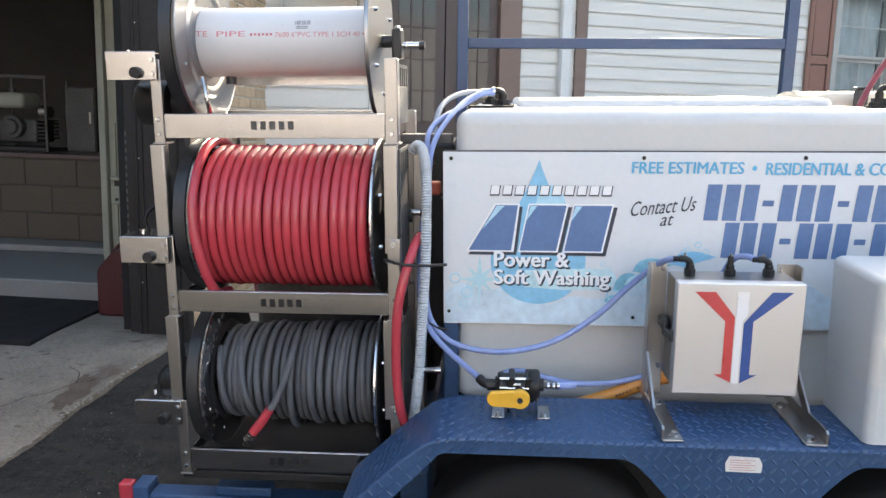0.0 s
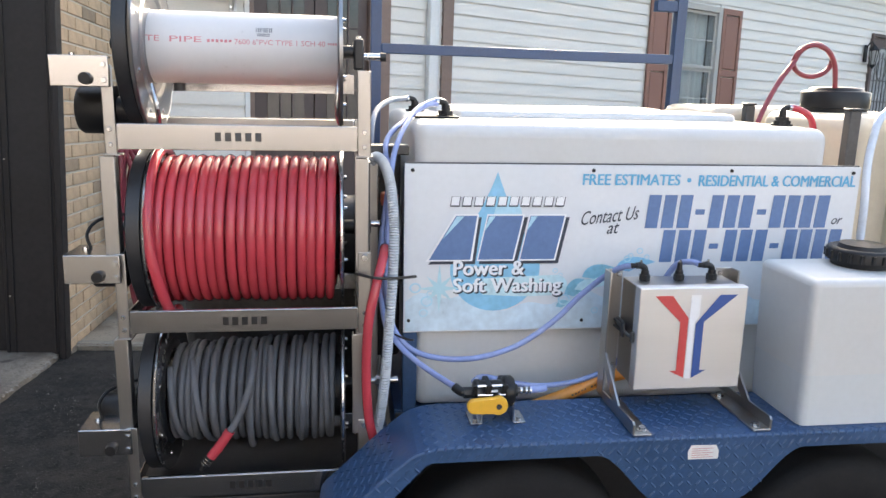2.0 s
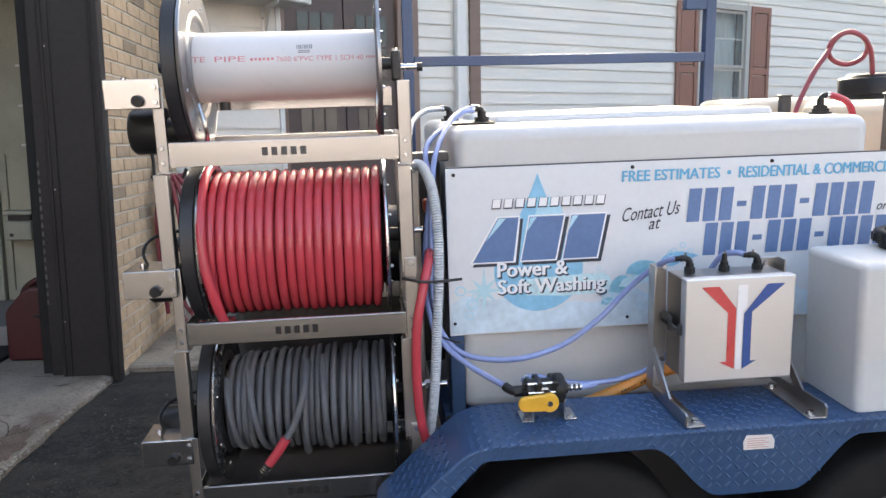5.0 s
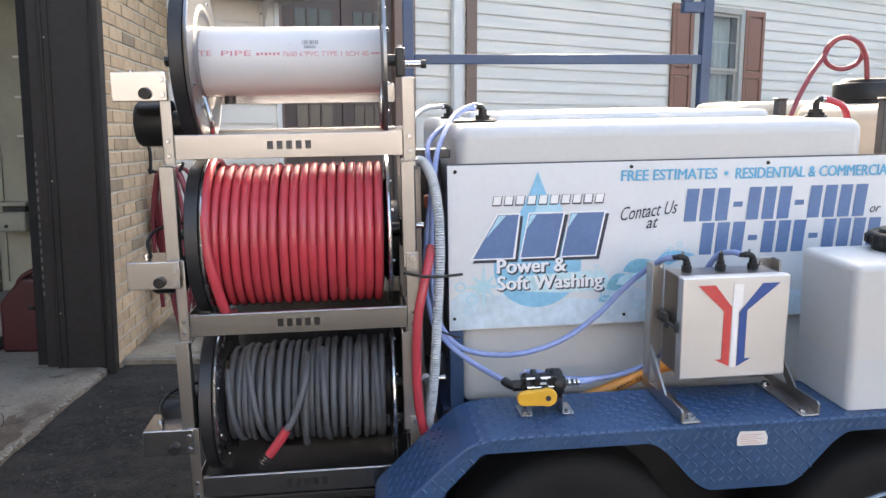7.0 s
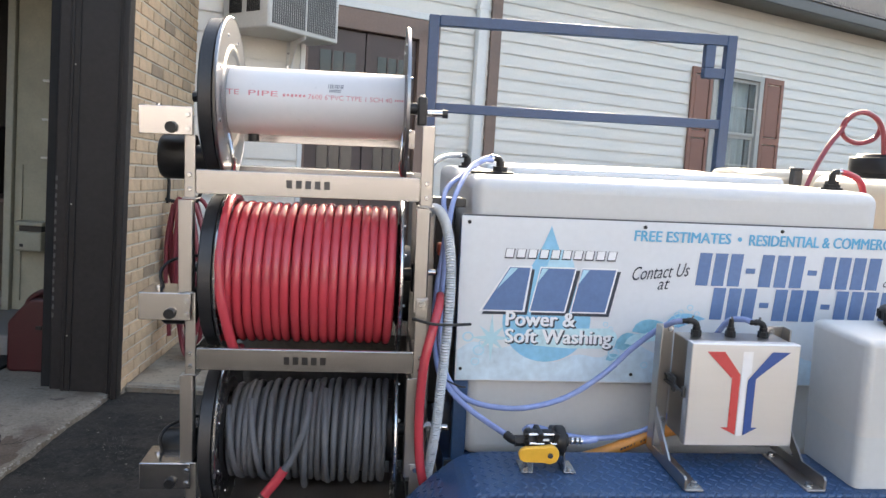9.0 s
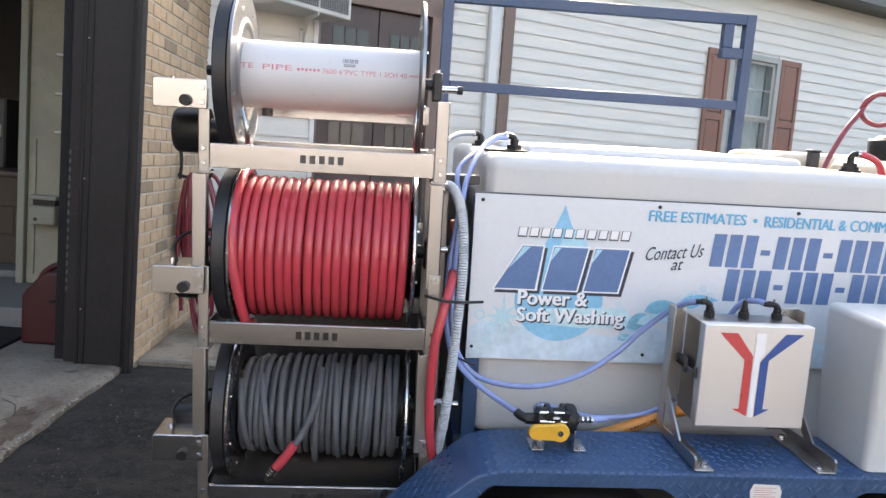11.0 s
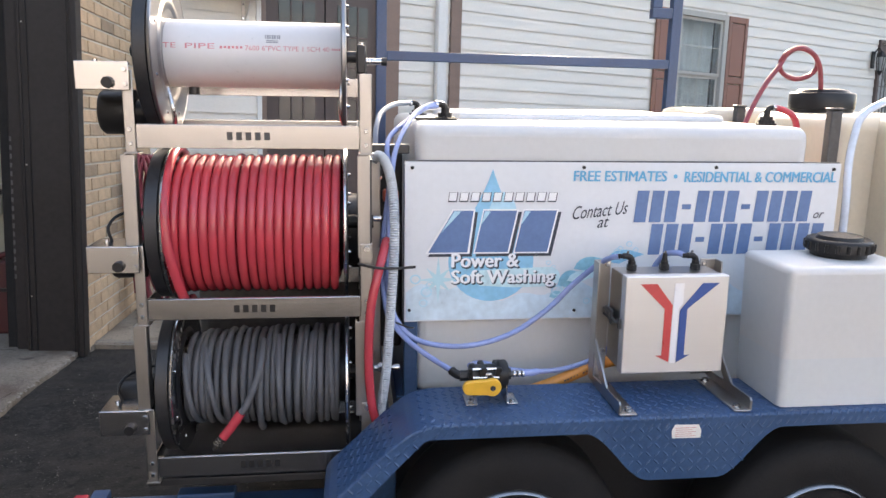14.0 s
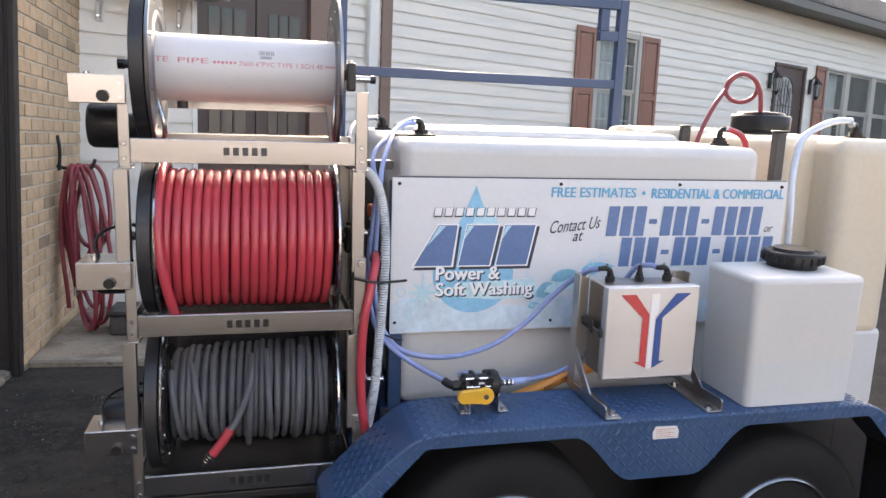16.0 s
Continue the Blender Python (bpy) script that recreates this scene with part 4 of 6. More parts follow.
def wheel(x, hz):
    tyre = BM()
    lathe(tyre, [(-0.355, 0.175), (-0.362, 0.20), (-0.360, 0.255), (-0.345, 0.282), (-0.32, 0.29), (-0.20, 0.29), (-0.175, 0.282), (-0.160, 0.255), (-0.160, 0.20), (-0.165, 0.175)], (x, 0, hz), "y", 48)
    w = part("wheel", wheel_disc(x, hz), FLANGE, trailer, "silver steel wheel")
    part("tyre", tyre, RUBBER, w, "black rubber tyre")
    rim = BM()
    lathe(rim, [(-0.352, 0.150), (-0.358, 0.166), (-0.366, 0.170), (-0.362, 0.176), (-0.352, 0.178), (-0.17, 0.176), (-0.17, 0.14)], (x, 0, hz), "y", 48)
    part("rim", rim, FLANGE, w, "dull silver rim lip")
    for k in range(5):
        a = 2 * math.pi * k / 5 + 0.3
        part("wheel_nut", cyl(BM(), (x + 0.057 * math.cos(a), -0.315, hz + 0.057 * math.sin(a)), (x + 0.057 * math.cos(a), -0.34, hz + 0.057 * math.sin(a)), 0.011, 6), CHROME, w)
    part("axle", cyl(BM(), (x, -0.2, hz), (x, 1.35, hz), 0.03), BLACK, trailer)


def wheel_disc(x, hz):
    bm = BM()
    lathe(bm, [(-0.31, 0.02), (-0.352, 0.03), (-0.352, 0.045), (-0.318, 0.05), (-0.315, 0.08), (-0.325, 0.12), (-0.335, 0.152), (-0.30, 0.155), (-0.25, 0.02)], (x, 0, hz), "y", 40)
    return bm


wheel(0.245, 0.268)
wheel(1.045, 0.245)

# ladder rack on the far side
rack = thing("ladder_rack", "blue painted tubular steel rack rising from the trailer", "rack", (0.6, 1.2, 0.54), level=TM @ Matrix.Translation((0.004, 0, 1.528)) @ Matrix.Rotation(0.010, 4, "Y") @ Matrix.Translation((0, 0, -1.528)))
R2 = 0.021
for x in (-0.02, 1.224):
    part("post", box(BM(), (x - R2, 1.2 - R2, 0.54), (x + R2, 1.2 + R2, 1.893), 0.003), RACKBLUE, rack)
part("top_rail", box(BM(), (0.002, 1.2 - R2, 1.851), (1.203, 1.2 + R2, 1.893), 0.003), RACKBLUE, rack)
part("middle_rail", box(BM(), (0.002, 1.2 - R2 + 0.002, 1.508), (1.203, 1.2 + R2 - 0.002, 1.546), 0.003), RACKBLUE, rack)
bm = BM()
box(bm, (1.115, 1.18, 1.715), (1.203, 1.22, 1.757), 0.003)
box(bm, (1.115, 1.181, 1.757), (1.157, 1.219, 1.850), 0.003)
part("corner_hook", bm, RACKBLUE, rack)

# ---- tanks ----
front_tank = thing("water_tank", "white polyethylene water tank with a stepped top behind the sign", "tank", (0.58, 0.55, 0.54))
bm = box(BM(), (0.030, 0.018, 0.542), (1.147, 1.12, 1.299), 0.035, 5)
part("shell", bm, POLY, front_tank)
part("upper_step", box(BM(), (0.19, 0.37, 1.26), (1.068, 0.72, 1.321), 0.018, 4), POLY, front_tank)
part("rear_step", box(BM(), (0.18, 0.86, 1.26), (1.045, 1.08, 1.321), 0.018, 4), POLY, front_tank)

big_tank = thing("chemical_tank", "large yellowed polyethylene tank with a black lid", "tank", (1.8, 0.6, 0.54))
part("shell", box(BM(), (1.31, 0.16, 0.542), (1.66, 0.655, 1.332), 0.045, 5), POLYOLD, big_tank)
part("inner_shell", box(BM(), (1.155, 0.70, 0.542), (1.70, 1.15, 1.338), 0.045, 5), POLYOLD, big_tank)
part("rear_shell", box(BM(), (1.45, 0.03, 0.670), (1.70, 1.16, 1.335), 0.05, 6), POLYOLD, big_tank)
part("filled_part", box(BM(), (1.452, 0.032, 0.427), (1.698, 1.158, 0.705), 0.02, 4), POLYFULL, big_tank, "lower wall tinted by the liquid")
lid = BM()
lathe(lid, [(1.300, 0.100), (1.322, 0.101), (1.324, 0.105), (1.372, 0.106), (1.378, 0.101), (1.379, 0.086), (1.388, 0.080), (1.392, 0.05), (1.393, 0.008)], (1.479, 0.50, 0.022), "z", 48)
part("lid", lid, BLKPLASTIC, big_tank, "black screw lid")
for y in (0.12, 0.675):
    s = thing("tank_stake", "dark grey steel stake holding the tank", "stake", (1.27, y, 0.54), group="tank stakes")
    part("tube", box(BM(), (1.258, y - 0.016, 0.54), (1.292, y + 0.016, 1.346), 0.004), GREYPOST, s)
    part("end_cap", box(BM(), (1.255, y - 0.019, 1.346), (1.295, y + 0.019, 1.353), 0.003), GREYPOST, s)

cube = thing("soap_tank", "small white cube tank half filled with liquid on the fender", "tank", (1.07, -0.26, 0.642))


def tapered(z0, z1, grow, bev):
    bm = BM()
    def ring(z):
        k = 0.010 * (1 - (z - 0.642) / 0.345) * grow
        return [(0.880 + k * 0.5, -0.376, z), (1.213 - k, -0.376, z), (1.213 - k, -0.150 - k, z), (0.880 + k * 0.5, -0.150 - k, z)]
    lo, hi = ([bm.verts.new(p) for p in ring(z)] for z in (z0, z1))
    bm.faces.new(lo[::-1])
    bm.faces.new(hi)
    for i in range(4):
        bm.faces.new((lo[i], lo[(i + 1) % 4], hi[(i + 1) % 4], hi[i]))
    if bev:
        up = [e for e in bm.edges if min(v.co.z for v in e.verts) > z1 - 1e-4 or (abs(e.verts[0].co.z - e.verts[1].co.z) > 0.01)]
        bmesh.ops.bevel(bm, geom=up, offset=bev, segments=5, affect="EDGES", profile=0.5)
    else:
        bmesh.ops.bevel(bm, geom=[e for e in bm.edges if abs(e.verts[0].co.z - e.verts[1].co.z) > 0.01], offset=0.017, segments=4, affect="EDGES", profile=0.5)
    for f in bm.faces:
        f.normal_update()
        f.smooth = max(abs(c) for c in f.normal) < 0.99
    return bm


part("shell", tapered(0.764, 0.988, 1.0, 0.017), POLY, cube)
part("filled_part", tapered(0.642, 0.764, 1.0, 0.0), POLYFULL, cube, "lower wall tinted by the liquid")
cap = BM()
lathe(cap, [(0.960, 0.066), (0.972, 0.066), (0.980, 0.068), (0.981, 0.077), (1.006, 0.079), (1.011, 0.075), (1.013, 0.069), (1.009, 0.065), (1.010, 0.056), (1.020, 0.052), (1.022, 0.03), (1.025, 0.005)], (1.092, -0.232, 0.020), "z", 48)
lidp = part("lid", cap, BLKPLASTIC, cube, "black screw lid")
for k in range(20):
    lug = BM()
    a = 2 * math.pi * k / 20
    c, s = math.cos(a), math.sin(a)
    cyl(lug, (1.092 + 0.078 * c, -0.232 + 0.078 * s, 1.004), (1.092 + 0.078 * c, -0.232 + 0.078 * s, 1.024), 0.005, 8)
    part("lug", lug, BLKPLASTIC, lidp)

# ---- sign ----
sign = thing("sign_board", "white printed sign panel with blue lettering and a water drop", "sign", (0.615, 0.0, 0.76))
part("panel", box(BM(), (0.0, -0.003, 0.762), (1.232, 0.003, 1.200), 0.0012), SIGNWHITE, sign)
# dark strip drawn for the shadow line between sign and tank
part("shadow_strip", box(BM(), (0.001, 0.0035, 0.763), (1.231, 0.0095, 1.2035), 0.001), GREYPOST, sign, "dark strip standing in for the shadow above the sign")
Z0 = -0.0042


def flat(name, poly, material, y, label=""):
    return part(name, prism(BM(), poly, "xz", y, y - 0.0005), material, sign, label, smooth=False)


def ellipse(cx, cz, rx, rz, n=40, a0=0, a1=360):
    return [(cx + rx * math.cos(radians(a0 + (a1 - a0) * i / n)), cz + rz * math.sin(radians(a0 + (a1 - a0) * i / n))) for i in range(n + (a1 - a0 < 360))]


# water along the foot of the panel
wash = [(0.004 + 1.224 * i / 60, 0.845 + 0.020 * math.sin(i * 0.33) + 0.012 * math.sin(i * 0.9)) for i in range(61)]
flat("wash", [(0.004, 0.766), (1.228, 0.766)] + wash[::-1], mat("wash_print", (0.55, 0.68, 0.77), 0.35, 0, 0.14, 9, 50, 0), Z0)
drop = [(0.235, 1.182)] + [(0.235 + 0.118 * f, 1.182 - h) for f, h in ((0.06, 0.02), (0.16, 0.05), (0.32, 0.09), (0.55, 0.14), (0.78, 0.185), (0.93, 0.225))] + ellipse(0.237, 0.930, 0.118, 0.112, 24, 10, -190) + [(0.235 - 0.118 * f, 1.182 - h) for f, h in ((0.93, 0.225), (0.78, 0.185), (0.55, 0.14), (0.32, 0.09), (0.16, 0.05), (0.06, 0.02))]
flat("water_drop", drop, SKYPRINT, Z0 - 0.0006, "light blue water drop")
flat("drop_gloss", ellipse(0.265, 1.045, 0.040, 0.075), PALECYAN, Z0 - 0.0012)
# breaking waves at the right of the logo
TEAL = mat("teal_print", (0.22, 0.50, 0.62), 0.35, 0, 0.16, 14, 80, 0)
FOAM = mat("foam_print", (0.52, 0.72, 0.77), 0.35, 0, 0.12, 20, 80, 0)
flat("caption_plate", [(0.205, 0.862), (0.30, 0.856)] + ellipse(0.400, 0.885, 0.031, 0.028, 16, -80, 80) + [(0.30, 0.910), (0.205, 0.905)], FOAM, Z0 - 0.0010)


def crest(x, z, w, h, lean, material, y):
    """A breaking wave: a curled horn that thins to its tip."""
    up = [(x + w * k / 14, z + h * math.sin(math.pi * (k / 14) ** 0.62 * 0.80)) for k in range(15)]
    dn = [(x + w * (0.97 - lean * math.sin(math.pi * k / 14) - 0.62 * k / 14), z + h * (0.55 * (1 - k / 14) ** 1.6 - 0.16 * k / 14)) for k in range(15)]
    flat("wave", up + dn, material, y)


crest(0.425, 0.860, 0.078, 0.042, 0.12, TEAL, Z0 - 0.0007)
crest(0.470, 0.906, 0.100, 0.034, 0.10, TEAL, Z0 - 0.0011)
crest(0.452, 0.872, 0.110, 0.030, 0.16, FOAM, Z0 - 0.0009)
crest(0.404, 0.826, 0.042, 0.018, 0.10, TEAL, Z0 - 0.0007)
crest(0.560, 0.925, 0.110, 0.034, 0.12, SKYPRINT, Z0 - 0.0007)
crest(1.010, 0.842, 0.150, 0.050, 0.12, SKYPRINT, Z0 - 0.0007)
crest(1.080, 0.825, 0.140, 0.040, 0.12, TEAL, Z0 - 0.0011)
for cx, cz, r in ((0.030, 0.882, 0.015), (0.068, 0.866, 0.009), (0.060, 0.846, 0.016), (0.052, 0.815, 0.012), (0.412, 0.912, 0.006), (0.425, 0.845, 0.017), (0.60, 0.962, 0.008), (0.625, 0.975, 0.009), (0.645, 0.958, 0.008), (0.511, 0.814, 0.010), (0.592, 0.954, 0.010), (0.397, 0.924, 0.007)):
    ring = BM()
    prism(ring, ellipse(cx, cz, r, r * 0.9, 14, 0, 350) + ellipse(cx, cz, r * 0.72, r * 0.64, 14, 350, 0), "xz", Z0 - 0.0008, Z0 - 0.0013)
    part("bubble", ring, PALECYAN, sign, smooth=False)
star = []
for k in range(16):
    a = math.pi / 8 * k + math.pi / 2
    r = (0.066 if k % 8 == 0 else 0.056 if k % 4 == 0 else 0.046) if k % 2 == 0 else 0.0155
    star.append((0.092 + r * math.cos(a), 0.880 + r * math.sin(a)))
flat("starburst", star, mat("star_print", (0.43, 0.67, 0.74), 0.35, 0, 0.05, 9, 80, 0), Z0 - 0.0012, "pale cyan starburst")
# the emblem stays plain: a bar and three slanted blocks with a dark edge
def block(x0, x1, z0, z1, slant, y, material, name):
    s = slant * (z1 - z0)
    flat(name, [(x0, z0), (x1, z0), (x1 + s, z1), (x0 + s, z1)], material, y)


for k in range(10):
    x = 0.115 + k * 0.0302
    block(x, x + 0.024, 1.093, 1.119, 0.15, Z0 - 0.0016, INK, "emblem_bar_edge")
    block(x + 0.002, x + 0.022, 1.0965, 1.1185, 0.15, Z0 - 0.0022, WHITEPRINT, "emblem_bar")
for dx, dz, y, m in ((0.007, -0.008, Z0 - 0.0016, INK), (0, 0, Z0 - 0.0022, WHITEPRINT)):
    flat("emblem_edge", [(0.056 + dx, 0.952 + dz), (0.176 + dx, 0.952 + dz), (0.190 + dx, 1.074 + dz), (0.128 + dx, 1.074 + dz)], m, y)
flat("emblem_block", [(0.064, 0.956), (0.170, 0.956), (0.185, 1.070), (0.131, 1.070)], NAVY, Z0 - 0.0028)
flat("emblem_gloss", [(0.098, 1.010), (0.133, 1.0685), (0.152, 1.0685)], PALECYAN, Z0 - 0.0034)
for x0, x1 in ((0.187, 0.285), (0.297, 0.395)):
    block(x0 + 0.006, x1 + 0.008, 0.944, 1.066, 0.20, Z0 - 0.0016, INK, "emblem_shadow")
    block(x0, x1, 0.952, 1.074, 0.20, Z0 - 0.0022, WHITEPRINT, "emblem_edge")
    block(x0 + 0.004, x1 - 0.004, 0.956, 1.070, 0.20, Z0 - 0.0028, NAVY, "emblem_block")
    flat("emblem_gloss", [(x0 + 0.017, 1.028), (x0 + 0.045, 1.0685), (x0 + 0.029, 1.0685)], PALECYAN, Z0 - 0.0034)
for words, x0, x1, za, zb in (("Power &", 0.127, 0.314, 0.914, 0.953), ("Soft Washing", 0.127, 0.416, 0.857, 0.907)):
    part("caption_shadow", bold_words(words, x0 + 0.001, x1 + 0.005, za - 0.005, zb - 0.001, Z0 - 0.0016, fat=0.0034), INK, sign, smooth=False)
    part("caption", bold_words(words, x0, x1, za, zb, Z0 - 0.0024, fat=0.0017), WHITEPRINT, sign, smooth=False)
part("caption", bold_words("FREE ESTIMATES", 0.457, 0.721, 1.149, 1.178, Z0, slant=0.03, fat=0.0011), CYAN, sign, smooth=False)
flat("dot", ellipse(0.745, 1.163, 0.006, 0.006, 12), CYAN, Z0)
part("caption", bold_words("RESIDENTIAL & COMMERCIAL", 0.771, 1.220, 1.147, 1.177, Z0, slant=0.03, fat=0.0011), CYAN, sign, smooth=False)
part("caption", lettering("Contact Us", 0.460, 0.615, 1.052, 1.088, Z0, slant=0.35, turn=6), INK, sign, smooth=False)
part("caption", lettering("at", 0.533, 0.562, 1.022, 1.048, Z0, slant=0.35, turn=4), INK, sign, smooth=False)
part("caption", lettering("or", 1.164, 1.193, 1.045, 1.062, Z0, slant=0.35), INK, sign, smooth=False)
for x0, za, zb in ((0.633, 1.036, 1.124), (0.680, 0.944, 1.031)):
    step = 0.0435
    for k in range(12):
        if k in (3, 7):
            block(x0 + k * step + 0.006, x0 + k * step + 0.032, (za + zb) / 2 - 0.008, (za + zb) / 2 + 0.006, 0.08, Z0, NAVY, "number_bar")
        else:
            block(x0 + k * step, x0 + k * step + 0.034, za, zb, 0.08, Z0, NAVY, "number_bar")
for x, z in ((0.020, 1.184), (0.485, 1.1865), (0.861, 1.188), (1.210, 1.184), (0.477, 0.787), (0.014, 0.795), (0.861, 0.787), (1.21, 0.79)):
    s = BM()
    cyl(s, (x, -0.003, z), (x, -0.008, z), 0.0052, 10, 0.0038)
    part("screw", s, IRON, sign, "dark screw head")

# ---- spray box ----
bx = thing("spray_box", "brushed stainless box with a red, white and blue arrow emblem", "control box", (0.65, -0.2, 0.642))
part("body", box(BM(), (0.523, -0.246, 0.704), (0.779, -0.156, 0.946), 0.003), STEEL_V, bx)
part("door", box(BM(), (0.519, -0.277, 0.700), (0.783, -0.2465, 0.949), 0.003), SATIN, bx, "brushed front door")
FY = -0.2775


def stripe(poly, material, name):
    part(name, prism(BM(), poly, "xz", FY, FY - 0.0008), material, bx, smooth=False)


stripe([(0.5552, 0.930), (0.598, 0.930), (0.6405, 0.876), (0.6405, 0.735), (0.640, 0.729), (0.604, 0.747), (0.621, 0.747), (0.621, 0.866)], REDPRINT, "red_arrow")
stripe([(0.643, 0.931), (0.667, 0.931), (0.667, 0.880), (0.657, 0.868), (0.657, 0.727), (0.643, 0.727)], WHITEPRINT, "white_stripe")
stripe([(0.757, 0.931), (0.714, 0.931), (0.6705, 0.876), (0.660, 0.862), (0.660, 0.728), (0.694, 0.747), (0.679, 0.747), (0.679, 0.866)], BLUEPRINT, "blue_arrow")
for x0, sx in ((0.4805, 1), (0.8055, -1)):
    br = BM()
    x1 = x0 - 0.0025, x0 + 0.0025
    box(br, (x1[0], -0.190, 0.646), (x1[1], -0.150, 0.965), 0.002)
    prism(br, [(-0.190, 0.764), (-0.296, 0.672), (-0.262, 0.668), (-0.190, 0.728)], "yz", *x1)
    prism(br, [(-0.190, 0.644), (-0.390, 0.644), (-0.390, 0.668), (-0.384, 0.674), (-0.296, 0.672), (-0.262, 0.668), (-0.190, 0.664)], "yz", *x1)
    xa, xb = sorted((x0, x0 + sx * 0.042))
    box(br, (xa, -0.393, 0.6415), (xb, -0.188, 0.6465), 0.0015)
    box(br, (xa, -0.1545, 0.6465), (xb, -0.150, 0.965), 0.0018)
    b = part("bracket", br, STEEL_V, bx, "bent stainless bracket")
    for y in (-0.372, -0.205):
        bo = BM()
        cyl(bo, (x0 + sx * 0.027, y, 0.6465), (x0 + sx * 0.027, y, 0.648), 0.011, 14)
        cyl(bo, (x0 + sx * 0.027, y, 0.648), (x0 + sx * 0.027, y, 0.655), 0.0075, 6)
        part("bolt", bo, STEEL, b)
    for z in (0.72, 0.952):
        part("bolt", cyl(BM(), (x0 + sx * 0.032, -0.1545, z), (x0 + sx * 0.032, -0.160, z), 0.006, 8), STEEL, b)
for z in (0.86, 0.89):
    part("hinge_pin", box(BM(), (0.783, -0.255, z), (0.787, -0.247, z + 0.014), 0.001), IRON, bx, "dark hinge knuckle")
la = BM()
box(la, (0.512, -0.20, 0.815), (0.521, -0.155, 0.845), 0.003)
tube(la, [(0.514, -0.16, 0.83), (0.509, -0.19, 0.834), (0.511, -0.235, 0.826), (0.515, -0.256, 0.826)], 0.004, 6)
box(la, (0.512, -0.262, 0.812), (0.5185, -0.250, 0.838), 0.002)
for z in (0.822, 0.838):
    cyl(la, (0.510, -0.150, z), (0.510, -0.215, z), 0.0028, 8)
box(la, (0.506, -0.222, 0.812), (0.512, -0.205, 0.848), 0.002)
box(la, (0.508, -0.15, 0.80), (0.5215, -0.125, 0.86), 0.002)
part("latch", la, GREYPOST, bx, "dark steel toggle latch")
for x, kind in ((0.561, 1), (0.647, 0), (0.730, -1)):
    e = BM()
    cyl(e, (x, -0.196, 0.946), (x, -0.196, 0.961), 0.0125, 6)
    cyl(e, (x, -0.196, 0.961), (x, -0.196, 0.970), 0.0095, 12)
    if kind:
        tube(e, [(x, -0.196, 0.964), (x - 0.002, -0.196, 0.976), (x - 0.013, -0.197, 0.983), (x - 0.024, -0.198, 0.983)], 0.0078, 10)
        for i in range(3):
            cyl(e, (x - 0.024 - i * 0.005, -0.198, 0.983), (x - 0.028 - i * 0.005, -0.198, 0.983), 0.0068, 10, 0.0048)
    else:
        cyl(e, (x, -0.196, 0.968), (x, -0.196, 0.990), 0.0075, 10, 0.0055)
    fitp = part("hose_fitting", e, BLKPLASTIC, bx, "black barbed fitting")
    part("screw", cyl(BM(), (x - 0.012 * abs(kind), -0.197, 0.988), (x - 0.012 * abs(kind), -0.197, 0.996), 0.003, 6), STEEL, fitp)

# ---- ball valve on the fender ----
vl = thing("ball_valve", "black three-piece ball valve with a yellow lever on steel feet", "valve", (0.185, -0.27, 0.642))
VY, VZ = -0.265, 0.706
b = BM()
lathe(b, [(0.140, 0.010), (0.141, 0.024), (0.145, 0.028), (0.152, 0.0285), (0.156, 0.0255), (0.206, 0.0255), (0.209, 0.032), (0.213, 0.035), (0.229, 0.035), (0.234, 0.031), (0.233, 0.012)], (0, VY, VZ), "x", 32)
box(b, (0.150, VY - 0.024, VZ - 0.034), (0.222, VY + 0.024, VZ - 0.018), 0.004)
cyl(b, (0.118, VY, VZ - 0.002), (0.141, VY, VZ - 0.002), 0.014, 8)
cyl(b, (0.232, VY, VZ), (0.243, VY, VZ), 0.015, 8)
cyl(b, (0.184, VY, VZ - 0.006), (0.190, -0.307, 0.694), 0.017, 16)
part("body", b, BLKPLASTIC, vl, "black valve body")
for x, lean in ((0.160, 0.010), (0.197, 0.010)):
    sad = prism(BM(), [(x, VZ - 0.006), (x + 0.011, VZ - 0.006), (x + 0.011 + lean, VZ + 0.0215), (x + 0.008 + lean, VZ + 0.0262), (x + lean - 0.002, VZ + 0.0262), (x + lean - 0.004, VZ + 0.0215)], "xz", VY - 0.031, VY + 0.031)
    bmesh.ops.bevel(sad, geom=sad.edges[:], offset=0.0022, segments=2, affect="EDGES", profile=0.5)
    part("clamp_strap", sad, BLKPLASTIC, vl)
for z, y in ((VZ + 0.0215, VY - 0.021), (VZ + 0.003, VY - 0.0295)):
    part("tie_bolt", cyl(BM(), (0.146, y, z), (0.224, y, z), 0.0030, 8), CHROME, vl)
for x, z in ((0.136, VZ + 0.020), (0.136, VZ + 0.004)):
    part("bolt_nut", cyl(BM(), (x, VY - 0.020, z), (x + 0.008, VY - 0.020, z), 0.0056, 6), BLKPLASTIC, vl)
part("tag", box(BM(), (0.176, VY - 0.0300, VZ + 0.009), (0.192, VY - 0.0230, VZ + 0.0125), 0.0005), LABEL, vl, "small pale tag")
lv = prism(BM(), ellipse(0.190, 0.692, 0.0218, 0.0218, 18, -118, 118) + ellipse(0.1355, 0.6915, 0.0170, 0.0172, 14, 90, 270), "xz", -0.320, -0.306)
bmesh.ops.bevel(lv, geom=[e for e in lv.edges if abs(e.verts[0].co.y - e.verts[1].co.y) < 1e-5], offset=0.003, segments=2, affect="EDGES", profile=0.5)
lever = part("lever", lv, YELLOW, vl, "yellow lever handle")
part("screw", cyl(BM(), (0.190, -0.319, 0.692), (0.190, -0.3235, 0.692), 0.0065, 10), STEEL, lever)
